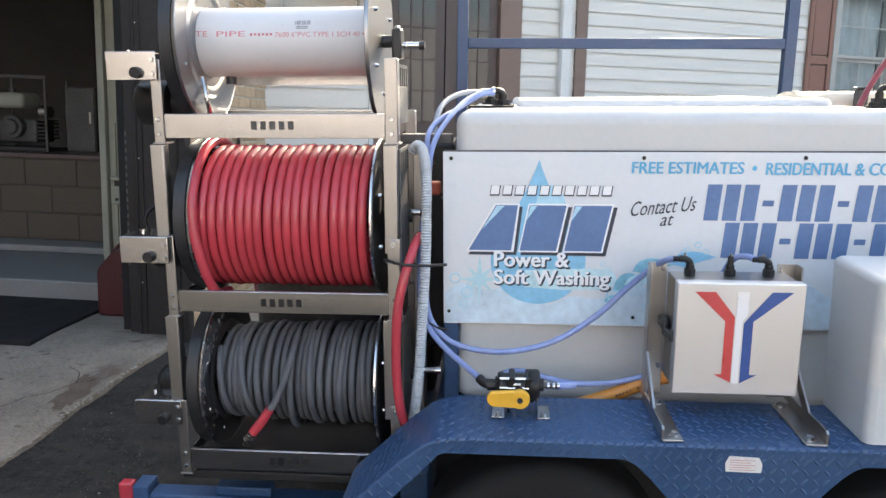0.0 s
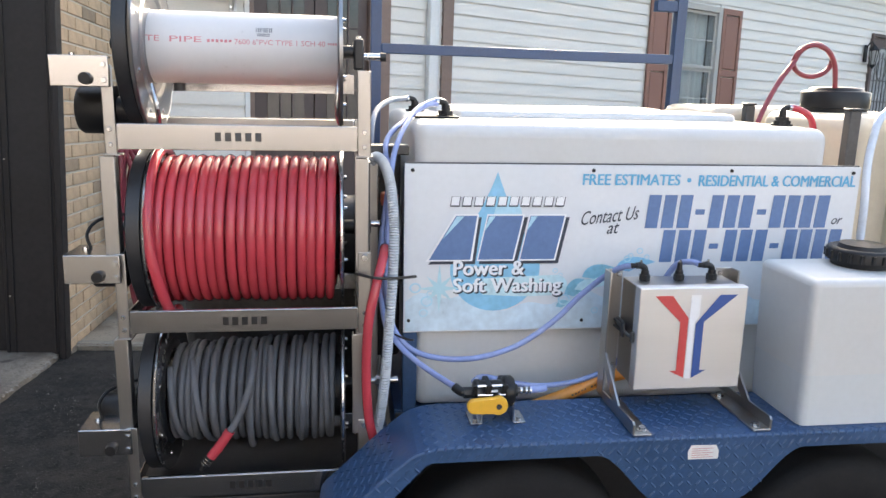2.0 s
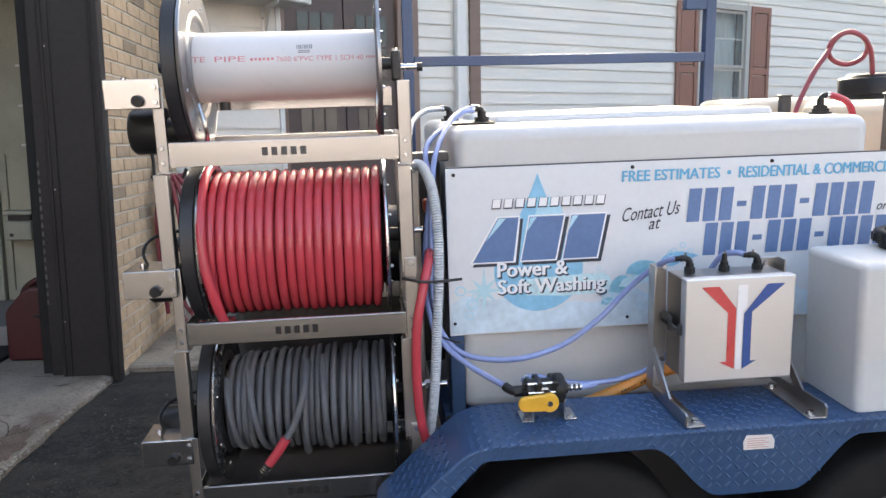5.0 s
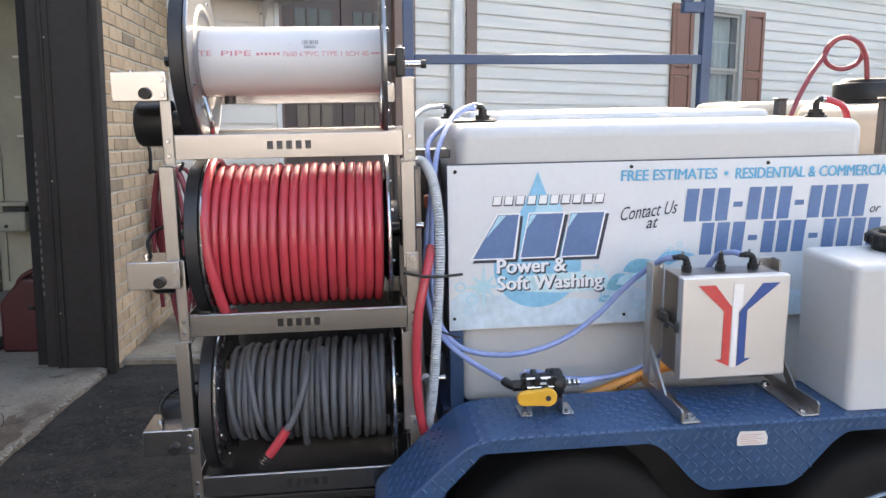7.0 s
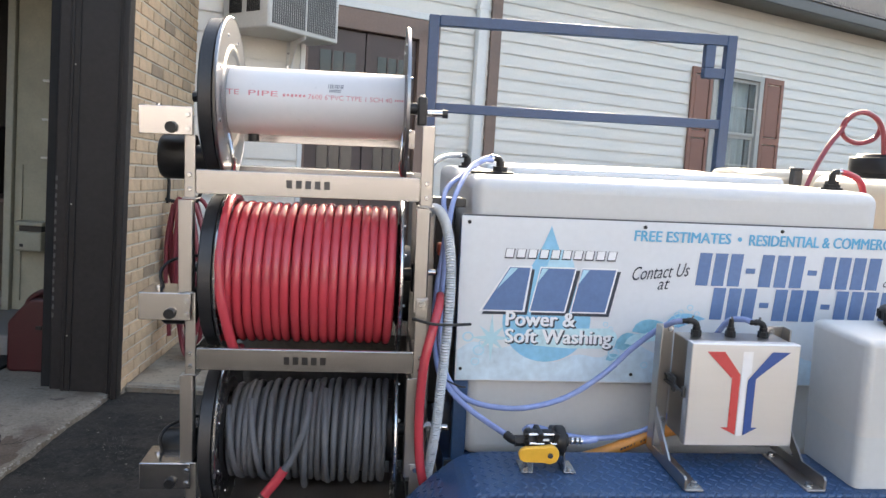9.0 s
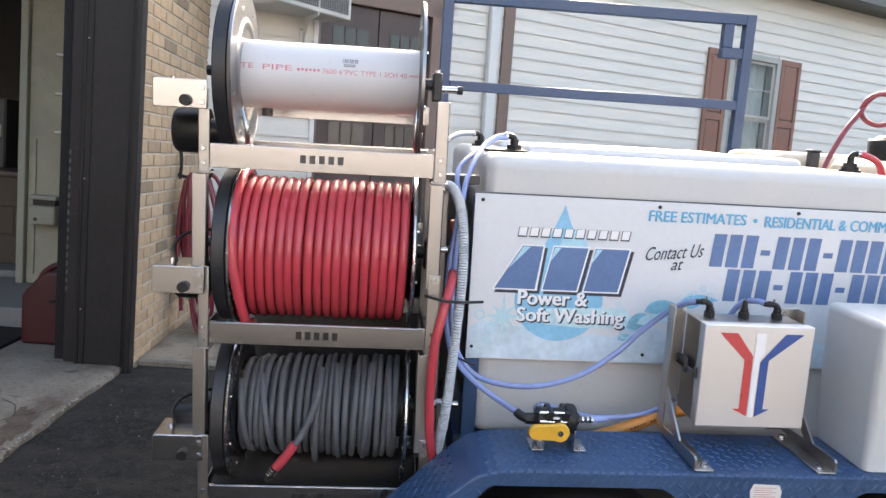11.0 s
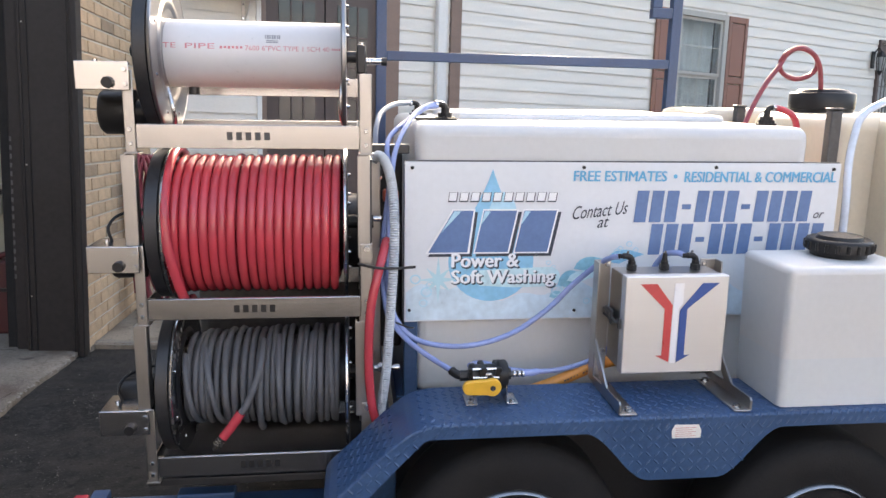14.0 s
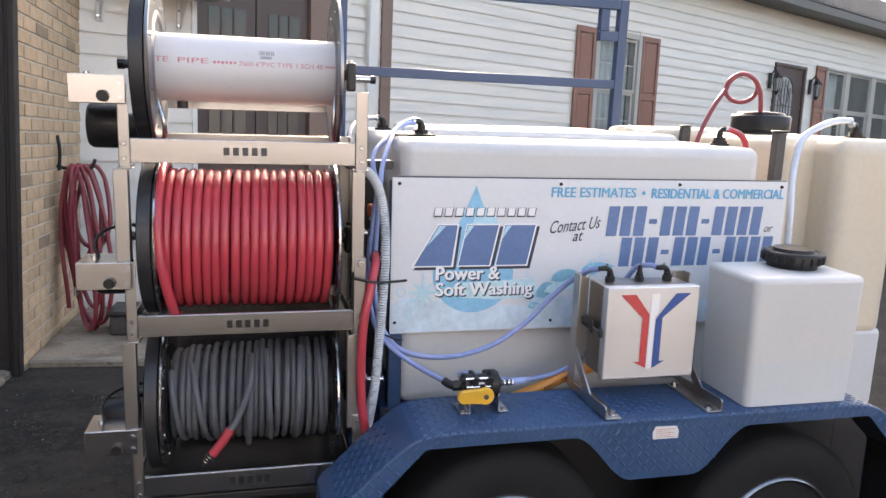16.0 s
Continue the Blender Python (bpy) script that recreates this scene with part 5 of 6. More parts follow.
for x0, s in ((0.157, -1), (0.229, 1)):
    ft = BM()
    box(ft, (x0 - 0.002, -0.300, 0.644), (x0 + 0.002, -0.238, 0.69), 0.001)
    box(ft, (min(x0, x0 + s * 0.028), -0.305, 0.642), (max(x0, x0 + s * 0.028), -0.238, 0.6455), 0.001)
    f = part("foot", ft, STEEL, vl, "bent steel foot")
    part("bolt", cyl(BM(), (x0 + s * 0.015, -0.290, 0.6455), (x0 + s * 0.015, -0.290, 0.651), 0.006, 6), STEEL, f)
part("barb", cyl(BM(), (0.243, VY, VZ - 0.001), (0.284, VY + 0.004, VZ - 0.003), 0.0068, 10), GREYPOST, vl, "dark hose barb")
for x in (0.250, 0.262, 0.272):
    part("clamp_ring", cyl(BM(), (x, VY + 0.002, VZ - 0.0015), (x + 0.005, VY + 0.0025, VZ - 0.002), 0.0088, 12), CHROME, vl, "steel hose clamp")
part("clear_stub", tube(BM(), [(0.274, VY + 0.003, VZ - 0.001), (0.30, VY + 0.006, VZ - 0.001), (0.314, VY + 0.010, VZ)], 0.0088, 10), CLEARHOSE, vl, "short clear blue hose stub")
part("inlet_elbow", tube(BM(), [(0.124, VY, VZ), (0.116, VY, VZ), (0.108, VY + 0.006, VZ + 0.002), (0.100, VY + 0.016, VZ + 0.006)], 0.0110, 10), BLKPLASTIC, vl, "black inlet elbow")

# ---- hose reels: three stainless frames, one on top of another ----
def ring_of_bolts(owner, x, cz, r, n, s, a0=0.2):
    for k in range(n):
        a = a0 + 2 * math.pi * k / n
        part("bolt", cyl(BM(), (x, 0.03 + r * math.cos(a), cz + r * math.sin(a)), (x + s * 0.006, 0.03 + r * math.cos(a), cz + r * math.sin(a)), 0.0065, 8, 0.004), CHROME, owner)


def reel(zb, zt, ztop, cz, label, R=0.196, bare=False, plate_at=(0.0, 0.0, 0.0), upper=((0, 0), (0, 0)), motor_up=-0.052):
    """zb, zt: front bar; ztop: top of the uprights; cz: height of the drum's axis."""
    r = thing("hose_reel", label, "hose reel", (-0.38, 0.03, zb - 0.012), group="stacked hose reels")
    XL, XR = -0.632, -0.119
    for y0, y1 in ((-0.150, -0.146), (0.206, 0.210)):
        name = "front_bar" if y0 < 0 else "rear_bar"
        b = BM()
        box(b, (XL, y0, zb), (XR, y1, zt), 0.0012)
        box(b, (XL, min(y0, 0.17) if y0 > 0 else y0 + 0.003, zt - 0.003), (XR, y1 if y0 > 0 else y0 + 0.012, zt + 0.0008), 0.001)
        bar = part(name, b, STEEL, r, "folded stainless bar")
        if y0 < 0:
            x = -0.428
            for k in range(5):
                w = BM()
                box(w, (x + k * 0.0215, y0 - 0.0008, zt - 0.035), (x + k * 0.0215 + 0.013, y0 - 0.0002, zt - 0.0165))
                part("cut_mark", w, GREYPOST if bare else IRON, bar, "dark cut-out mark", smooth=False)
    for x0, x1, s in ((-0.657, -0.6325, 1), (-0.1185, -0.089, -1)):
        for y0, y1 in ((-0.153, -0.120), (0.180, 0.213)):
            short = y0 < 0 and not bare
            ztop_ = zb + 0.186 if short else zt if bare and s < 0 and y0 > 0 else ztop
            p = BM()
            box(p, (x0, y0 if y0 < 0 else y1 - 0.004, zb - 0.010), (x1, y0 + 0.004 if y0 < 0 else y1, ztop_), 0.0015)
            box(p, (min(x0, x0 + 0.004) if s > 0 else x1 - 0.004, y0, zb - 0.010), (x0 + 0.004 if s > 0 else x1, y1, ztop_ - 0.002), 0.0015)
            box(p, (x0 - 0.004, y0 - 0.003, zb - 0.0135), (x1 + 0.004, y1 + 0.006, zb - 0.0095), 0.001)
            post = part("upright", p, STEEL_V, r, "stainless angle upright")
            if y0 < 0:
                for z in (zb + 0.010, zt - 0.012):
                    part("bolt", cyl(BM(), ((x0 + x1) / 2, y0, z), ((x0 + x1) / 2, y0 - 0.004, z), 0.0058, 10, 0.0045), CHROME, post)
                if short and s < 0:
                    part("bolt", cyl(BM(), ((x0 + x1) / 2, y0, ztop_ - 0.012), ((x0 + x1) / 2, y0 - 0.008, ztop_ - 0.012), 0.0085, 12, 0.007), CHROME, post)
            if short:
                ua, ub = upper[0 if s > 0 else 1]
                q = BM()
                box(q, (ua, -0.150, zb + (0.183 if s > 0 else 0.150)), (ub, -0.146, ztop), 0.0035, 3)
                box(q, (ua, -0.1455, zb + 0.186), (ua + 0.004, -0.118, ztop - 0.002), 0.001)
                box(q, (ub - 0.004, -0.1455, zb + 0.186), (ub, -0.118, ztop - 0.002), 0.001)
                part("upper_upright", q, STEEL_V, r, "stainless channel upright with rounded end")
        base_rail = BM()
        box(base_rail, (x0, -0.118, zb), (x0 + 0.004, 0.178, zb + 0.03), 0.001)
        part("side_rail", base_rail, STEEL, r)
    # switch plate and motor on the drive side
    dx, dy, dz = plate_at
    zp = {True: 1.374, False: zb + 0.115}[bare] + dz
    pl = BM()
    box(pl, (-0.752 + dx, -0.158 + dy, zp), (-0.634 + dx, -0.1545 + dy, zp + 0.064), 0.003)
    box(pl, (-0.752 + dx, -0.155 + dy, zp + 0.0605), (-0.66 + dx, -0.05, zp + 0.064), 0.002)
    box(pl, (-0.752 + dx, -0.155 + dy, zp + 0.002), (-0.7485 + dx, -0.05, zp + 0.062), 0.001)
    plate = part("switch_plate", pl, STEEL, r, "folded stainless switch plate")
    part("push_button", cyl(BM(), (-0.680 + dx, -0.158 + dy, zp + 0.017), (-0.680 + dx, -0.171 + dy, zp + 0.017), 0.0135, 20, 0.012), BLKPLASTIC, plate, "black push button")
    for z in (zp + 0.014, zp + 0.046):
        part("bolt", cyl(BM(), (-0.644 + dx, -0.158 + dy, z), (-0.644 + dx, -0.1625 + dy, z), 0.0062, 10, 0.005), CHROME, plate)
    part("wing_bolt", cyl(BM(), (-0.725 + dx, -0.10, zp + 0.064), (-0.725 + dx, -0.10, zp + 0.070), 0.006, 8), CHROME, plate)
    mo = BM()
    mr = 0.054 if bare else 0.047
    lathe(mo, [(-0.735, 0.02), (-0.738, mr - 0.006), (-0.730, mr), (-0.66, mr), (-0.655, 0.03)], (0, -0.03, zp + motor_up), "x", 28)
    part("motor", mo, BLKPLASTIC, r, "black electric motor")
    if bare:
        part("motor_boss", cyl(BM(), (-0.655, -0.03, zp + motor_up), (-0.629, -0.03, zp + motor_up), 0.03, 20), BLACK, r)
    else:
        part("cable", tube(BM(), [(-0.715 + dx, -0.09, zp + 0.060), (-0.725 + dx, -0.08, zp + 0.095), (-0.705 + dx, -0.06, zp + 0.122), (-0.665, -0.02, zp + 0.130), (-0.63, 0.0, zp + 0.118)], 0.004, 6), BLKPLASTIC, r)
    # flanges
    fl = BM()
    lathe(fl, [(-0.628, 0.02), (-0.628, R - 0.008), (-0.625, R - 0.003), (-0.597, R - 0.003), (-0.594, R - 0.010), (-0.594, 0.02)], (0, 0.03, cz), "x", 72)
    part("drive_disc", fl, BLACK, r, "black drive disc")
    for x, s in ((-0.591, 1), (-0.152, -1)):
        f = BM()
        lathe(f, [(x, 0.03), (x + s * 0.002, 0.10), (x + s * 0.010, 0.112), (x + s * 0.010, 0.128), (x + s * 0.001, 0.142), (x + s * 0.001, R - 0.006), (x + s * 0.006, R), (x + s * 0.004, R + 0.003), (x - s * 0.002, R), (x - s * 0.003, 0.03)], (0, 0.03, cz), "x", 72)
        fp = part("flange", f, FLANGE if bare else BLACK, r, "polished flange" if bare else "black flange")
        ring_of_bolts(fp, x + s * 0.0015, cz, 0.158, 8, s, 0.35)
        rimb = BM()
        lathe(rimb, [(x + s * 0.006, R - 0.002), (x + s * 0.0072, R + 0.001), (x + s * 0.0055, R + 0.0035), (x + s * 0.001, R + 0.002), (x + s * 0.003, R - 0.002)], (0, 0.03, cz), "x", 72)
        part("rim", rimb, FLANGE if bare else CHROME, fp, "bright rolled rim")
    dm = BM()
    lathe(dm, [(-0.588, 0.05), (-0.588, 0.082), (-0.155, 0.082), (-0.155, 0.05)], (0, 0.03, cz), "x", 64)
    drum = part("drum", dm, PVC if bare else BLACK, r, "white plastic pipe drum" if bare else "")
    ax = BM()
    cyl(ax, (-0.150, 0.03, cz), (-0.100 if bare else -0.082, 0.03, cz), 0.015 if bare else 0.018, 20)
    cyl(ax, (-0.12, 0.03, cz), (-0.100, 0.03, cz), 0.026, 20)
    part("bearing", ax, BLACK, r)
    reach = -0.022 if cz < 0.8 else -0.058
    zw = cz - 0.010 if bare else cz + 0.008
    sw = cyl(BM(), (-0.101 if bare else -0.082, 0.03, zw), (reach, 0.03, zw), 0.0085, 14)
    if cz < 0.8:
        cyl(sw, (-0.070, 0.03, cz + 0.008), (-0.056, 0.03, cz + 0.008), 0.014, 6)
    part("swivel", sw, CHROME, r, "steel swivel")
    part("swivel_tip", cyl(BM(), (reach - 0.002, 0.03, zw), (reach + 0.012, 0.03, zw), 0.0105, 14), CHROME if cz < 0.8 else BLACK, r)
    part("shaft_end", cyl(BM(), (-0.664, 0.03, cz + 0.004), (-0.628, 0.03, cz + 0.004), 0.011, 14), BLACK, r)
    part("shaft_nut", cyl(BM(), (-0.680, 0.03, cz + 0.004), (-0.664, 0.03, cz + 0.004), 0.0135, 8), BLKPLASTIC, r)
    part("pillow_block", box(BM(), (-0.124, 0.004, cz - 0.042), (-0.100, 0.056, cz + 0.030), 0.005), BLACK, r, "black pillow block bearing")
    part("bolt", cyl(BM(), (-0.112, 0.03, cz + 0.029), (-0.112, 0.03, cz + 0.037), 0.007, 8), CHROME, r)
    # side plate, slotted at its top
    br = BM()
    zs = ztop - 0.012
    box(br, (-0.0935, -0.119, zb + 0.031), (-0.0895, 0.030, zs - 0.050), 0.001)
    for k in range(5):
        ya = -0.119 + k * 0.0345
        box(br, (-0.0935, ya, zs - 0.0505), (-0.0895, ya + 0.0115, zs - 0.0075))
    box(br, (-0.0935, -0.119, zs - 0.008), (-0.0895, 0.0305, zs))
    part("side_plate", br, GREYPOST, r, "slotted dark steel side plate", smooth=False)
    for k in range(6):
        a = 0.5 + 2 * math.pi * k / 6
        part("bolt", cyl(BM(), (-0.1495, 0.03 + 0.125 * math.cos(a), cz + 0.125 * math.sin(a)), (-0.142, 0.03 + 0.125 * math.cos(a), cz + 0.125 * math.sin(a)), 0.0052, 8, 0.004), CHROME, r)
    if bare:
        t = BM()
        box(t, (-0.631, 0.196, 1.362), (-0.120, 0.200, 1.412), 0.001)
        part("tie_bar", t, STEEL, r, "flat stainless tie bar behind the drum")
        part("rear_tie", box(BM(), (-0.628, 0.15, zt - 0.03), (-0.122, 0.17, zt), 0.002), STEEL_V, r)
        part("hose_outlet", cyl(BM(), (-0.532, 0.03, cz - 0.080), (-0.532, 0.03, cz - 0.100), 0.014, 14), BLACK, drum)
        bands = BM()
        lathe(bands, [(-0.588, 0.0822), (-0.588, 0.0845), (-0.585, 0.0845), (-0.585, 0.0822)], (0, 0.03, cz), "x", 64)
        part("drum_collar", bands, CHROME, drum)
        part("arm", tube(BM(), [(-0.583, 0.03 - 0.06, cz - 0.085), (-0.570, 0.03 - 0.075, cz - 0.13), (-0.570, 0.03 - 0.06, cz - 0.165), (-0.583, 0.03 - 0.02, cz - 0.178)], 0.006, 8), CHROME, r, "bent bright rod")
        part("arm", tube(BM(), [(-0.155, 0.03 - 0.07, cz - 0.04), (-0.163, 0.03 - 0.09, cz - 0.10), (-0.163, 0.03 - 0.08, cz - 0.150), (-0.155, 0.03 - 0.04, cz - 0.175)], 0.006, 8), CHROME, r, "bent bright rod")
        return r, drum
    return r, drum


UP2 = ((-0.672, -0.641), (-0.125, -0.0945))
UP3 = ((-0.670, -0.640), (-0.133, -0.101))
r3, _ = reel(0.408, 0.462, 0.810, 0.612, "lowest stainless hose reel holding grey pressure hose", plate_at=(-0.010, 0.0, 0.007), upper=UP3, motor_up=0.055)
r2, _ = reel(0.824, 0.876, 1.226, 1.036, "middle stainless hose reel full of red hose", plate_at=(-0.006, -0.010, 0.008), upper=UP2, motor_up=0.005)
r1, drum1 = reel(1.241, 1.296, 1.418, 1.464, "empty top stainless hose reel with a white pipe drum", bare=True, plate_at=(-0.002, -0.004, -0.002))

# print on the white drum, wrapped round it
def wrap(bm, cz, r):
    for v in bm.verts:
        a = (v.co.z - cz) / 0.082
        d = -0.13 - v.co.y
        v.co = Vector((v.co.x, 0.03 - (r + d) * math.cos(a), cz + (r + d) * math.sin(a)))
    return bm


CZ1 = 1.464
PINK = mat("faded_red_print", (0.58, 0.20, 0.23), 0.4, 0, 0.1, 30, 200, 0)
for words, x0, x1, dz, h in (("TE", -0.585, -0.555, 0.016, 0.0125), ("PIPE", -0.533, -0.464, 0.0155, 0.0125), ("7600 6\"PVC TYPE 1 SCH 40", -0.392, -0.190, 0.013, 0.012)):
    part("print", wrap(lettering(words, x0, x1, CZ1 + dz - h / 2, CZ1 + dz + h / 2, -0.13, bold=0.01 if h > 0.013 else 0), CZ1, 0.0822), PINK, drum1, "faded red print", smooth=False)
bm = BM()
for k in range(6):
    box(bm, (-0.452 + k * 0.0095, -0.1306, CZ1 + 0.010 + 0.001 * (k % 2)), (-0.446 + k * 0.0095, -0.13, CZ1 + 0.0165))
part("print_bar", wrap(bm, CZ1, 0.0822), PINK, drum1, smooth=False)
bm = BM()
for k in range(5):
    box(bm, (-0.184 + k * 0.0055, -0.1306, CZ1 + 0.0105), (-0.1805 + k * 0.0055, -0.13, CZ1 + 0.0155))
part("print_bar", wrap(bm, CZ1, 0.0822), PINK, drum1, smooth=False)
bm = BM()
for k in range(9):
    box(bm, (-0.345 + k * 0.0042, -0.1306, CZ1 + 0.036), (-0.345 + k * 0.0042 + (0.0026 if k % 3 else 0.0016), -0.13, CZ1 + 0.047))
for k in range(2):
    box(bm, (-0.342, -0.1306, CZ1 + 0.0305 - k * 0.004), (-0.314, -0.13, CZ1 + 0.0325 - k * 0.004))
part("code_mark", wrap(bm, CZ1, 0.0822), mat("grey_print", (0.20, 0.21, 0.235), 0.5, 0, 0.1, 30, 200, 0), drum1, "grey stripe mark", smooth=False)


# ---- hoses ----
def coil(cz, R, x0, x1, turns, jitter, wander, seed, steps=30, start=0.0, grow=0.0):
    """A hose wound on a drum from x0 to x1, its turns not quite even."""
    rnd = random.Random(seed)
    off = [rnd.uniform(-1, 1) for _ in range(turns + 2)]
    rad = [rnd.uniform(-1, 1) for _ in range(turns + 2)]
    pts = []
    for i in range(turns * steps + 1):
        t = i / steps
        k, f = int(t), t - int(t)
        o = off[k] * (1 - f) + off[k + 1] * f
        q = rad[k] * (1 - f) + rad[k + 1] * f
        x = x0 + (x1 - x0) * t / turns + jitter * o
        a = start - 2 * math.pi * t
        r = R + wander * q + grow * min(1, 1.6 * t / turns)
        pts.append((x, 0.03 + r * math.cos(a), cz + r * math.sin(a)))
    return pts


rh = thing("red_hose", "glossy red rubber hose wound tightly on the middle reel", "hose", (-0.39, 0.03, 0.86))
red = coil(1.034, 0.1700, -0.577, -0.168, 18, 0.0028, 0.0026, 5)
part("outer_layer", tube(BM(), red, 0.0113, 12, 0), REDHOSE, rh)
under = coil(1.034, 0.1400, -0.172, -0.572, 17, 0.003, 0.002, 9)
part("inner_layer", tube(BM(), under, 0.0118, 8, 0), REDHOSE, rh)
lead = [(-0.580, 0.03 - 0.190 * math.cos(a), 1.034 + 0.190 * math.sin(a)) for a in (radians(d) for d in (150, 120, 95, 70, 45, 20))]
part("loose_end", tube(BM(), lead + [(-0.577, -0.160, 1.03), (-0.566, -0.158, 0.96), (-0.554, -0.144, 0.90), (-0.549, -0.105, 0.860), (-0.551, -0.03, 0.846)], 0.0122, 12), REDHOSE, rh)

gh = thing("grey_hose", "grey pressure hose wound loosely on the lowest reel", "hose", (-0.39, 0.03, 0.47))
part("inner_layer", tube(BM(), coil(0.612, 0.100, -0.18, -0.574, 23, 0.004, 0.002, 3), 0.0083, 7, 0), GREYHOSE, gh)
part("outer_layer", tube(BM(), coil(0.612, 0.1140, -0.578, -0.174, 20, 0.0075, 0.0050, 12, grow=0.0140), 0.0083, 9, 0), GREYHOSE, gh)
for x0, x1, a0, a1, rr in ((-0.574, -0.540, 48, -70, 0.129), (-0.522, -0.472, 56, -80, 0.133), (-0.470, -0.462, 66, -55, 0.136), (-0.335, -0.322, 70, -70, 0.142), (-0.372, -0.385, 60, -88, 0.150), (-0.245, -0.262, 75, -75, 0.141), (-0.20, -0.190, 65, -60, 0.138)):
    pts = []
    for k in range(21):
        a = radians(a0 + (a1 - a0) * k / 20)
        dip = 0.012 * math.sin(math.pi * k / 20)
        pts.append((x0 + (x1 - x0) * k / 20, 0.03 - (rr - 0.012 + dip) * math.cos(a), 0.612 + (rr - 0.012 + dip) * math.sin(a)))
    part("crossing_strand", tube(BM(), pts, 0.0083, 8, 2), GREYHOSE, gh)
he = thing("hose_end", "end of the grey hose with a red sleeve and steel coupling", "hose", (-0.45, -0.12, 0.5))
part("hose", tube(BM(), [(-0.372, -0.05, 0.735), (-0.372, -0.112, 0.70), (-0.385, -0.128, 0.65), (-0.408, -0.135, 0.595), (-0.428, -0.138, 0.565)], 0.0088, 9), GREYHOSE, he)
part("sleeve", tube(BM(), [(-0.424, -0.138, 0.571), (-0.445, -0.141, 0.540), (-0.470, -0.143, 0.508)], 0.0125, 10), REDHOSE, he, "red bend sleeve")
cp = BM()
d = Vector((-0.022, -0.002, -0.028)).normalized()
p0 = Vector((-0.470, -0.143, 0.508))
for a, b, rr in ((0.0, 0.006, 0.011), (0.008, 0.013, 0.0125), (0.015, 0.020, 0.0125), (0.021, 0.030, 0.008), (0.030, 0.040, 0.0055)):
    cyl(cp, p0 + d * a, p0 + d * b, rr, 12)
part("coupling", cp, BLKPLASTIC, he, "black quick coupling")
for a in (0.0065, 0.0135, 0.0205):
    part("coupling_ring", cyl(BM(), p0 + d * a, p0 + d * (a + 0.0022), 0.0128, 14), CHROME, he, "bright steel ring")

sup = thing("supply_hose", "thick red supply hose hanging beside the reels", "hose", (-0.09, -0.12, 0.5))
part("hose", tube(BM(), [(-0.046, 0.01, 0.975), (-0.052, -0.06, 1.000), (-0.060, -0.120, 0.985), (-0.078, -0.156, 0.925), (-0.094, -0.168, 0.85), (-0.100, -0.170, 0.75), (-0.098, -0.169, 0.65), (-0.087, -0.159, 0.565), (-0.06, -0.10, 0.47), (0.0, 0.02, 0.42)], 0.0115, 12, 10), REDHOSE, sup)
part("cable_tie", tube(BM(), [(-0.125, -0.160, 0.962), (-0.08, -0.184, 0.957), (-0.03, -0.165, 0.951), (0.018, -0.140, 0.948)], 0.0035, 6), BLKPLASTIC, sup, "black cable tie")
dense = spline([(-0.082, 0.058, 1.196), (-0.070, 0.050, 1.211), (-0.054, 0.025, 1.203), (-0.041, -0.03, 1.170), (-0.034, -0.075, 1.115), (-0.032, -0.105, 1.04), (-0.035, -0.108, 0.94), (-0.042, -0.108, 0.83), (-0.051, -0.107, 0.69), (-0.062, -0.10, 0.59), (-0.076, -0.08, 0.50), (-0.09, -0.02, 0.43)], 90)
even, left = [dense[0]], 0.0
for a0, b0 in zip(dense, dense[1:]):
    left += (b0 - a0).length
    if left >= 0.0027:
        even.append(b0)
        left = 0.0
cor = tube(BM(), even, 0.0136, 14, 0, 0.0034)
solid("corrugated_hose", cor, CORRHOSE, "grey corrugated vinyl suction hose hanging between reel and sign", "hose", (-0.04, -0.1, 0.43))
rn = BM()
tube(rn, [(0.118, 0.317, 1.345), (0.094, 0.300, 1.343), (0.048, 0.23, 1.322), (0.010, 0.13, 1.282), (-0.019, 0.045, 1.234), (-0.032, 0.0, 1.185), (-0.040, -0.012, 1.10), (-0.045, -0.012, 0.97), (-0.044, -0.03, 0.87), (-0.025, -0.072, 0.79), (0.035, -0.085, 0.735), (0.15, -0.10, 0.722), (0.27, -0.10, 0.750), (0.37, -0.095, 0.813), (0.440, -0.10, 0.885), (0.490, -0.135, 0.945), (0.513, -0.175, 0.974), (0.530, -0.197, 0.982)], 0.0072, 10, 10)
solid("blue_hose", rn, CLEARHOSE, "clear blue vinyl hose looping across the sign to the box", "hose", (0.2, -0.08, 0.71))
rn = tube(BM(), [(0.118, 0.310, 1.338), (0.085, 0.285, 1.335), (0.045, 0.245, 1.313), (0.015, 0.20, 1.293), (-0.012, 0.15, 1.278), (-0.037, 0.10, 1.253), (-0.044, 0.055, 1.222), (-0.036, 0.035, 1.180), (-0.040, 0.03, 1.12), (-0.056, 0.02, 1.00), (-0.060, -0.005, 0.90), (-0.050, -0.06, 0.81), (-0.028, -0.09, 0.775), (0.0, -0.12, 0.750), (0.03, -0.15, 0.732), (0.06, -0.185, 0.720), (0.085, -0.222, 0.714), (0.102, -0.25, 0.711)], 0.0072, 10, 10)
solid("blue_hose", rn, CLEARHOSE, "clear blue vinyl hose running down to the ball valve", "hose", (0.05, -0.1, 0.7))
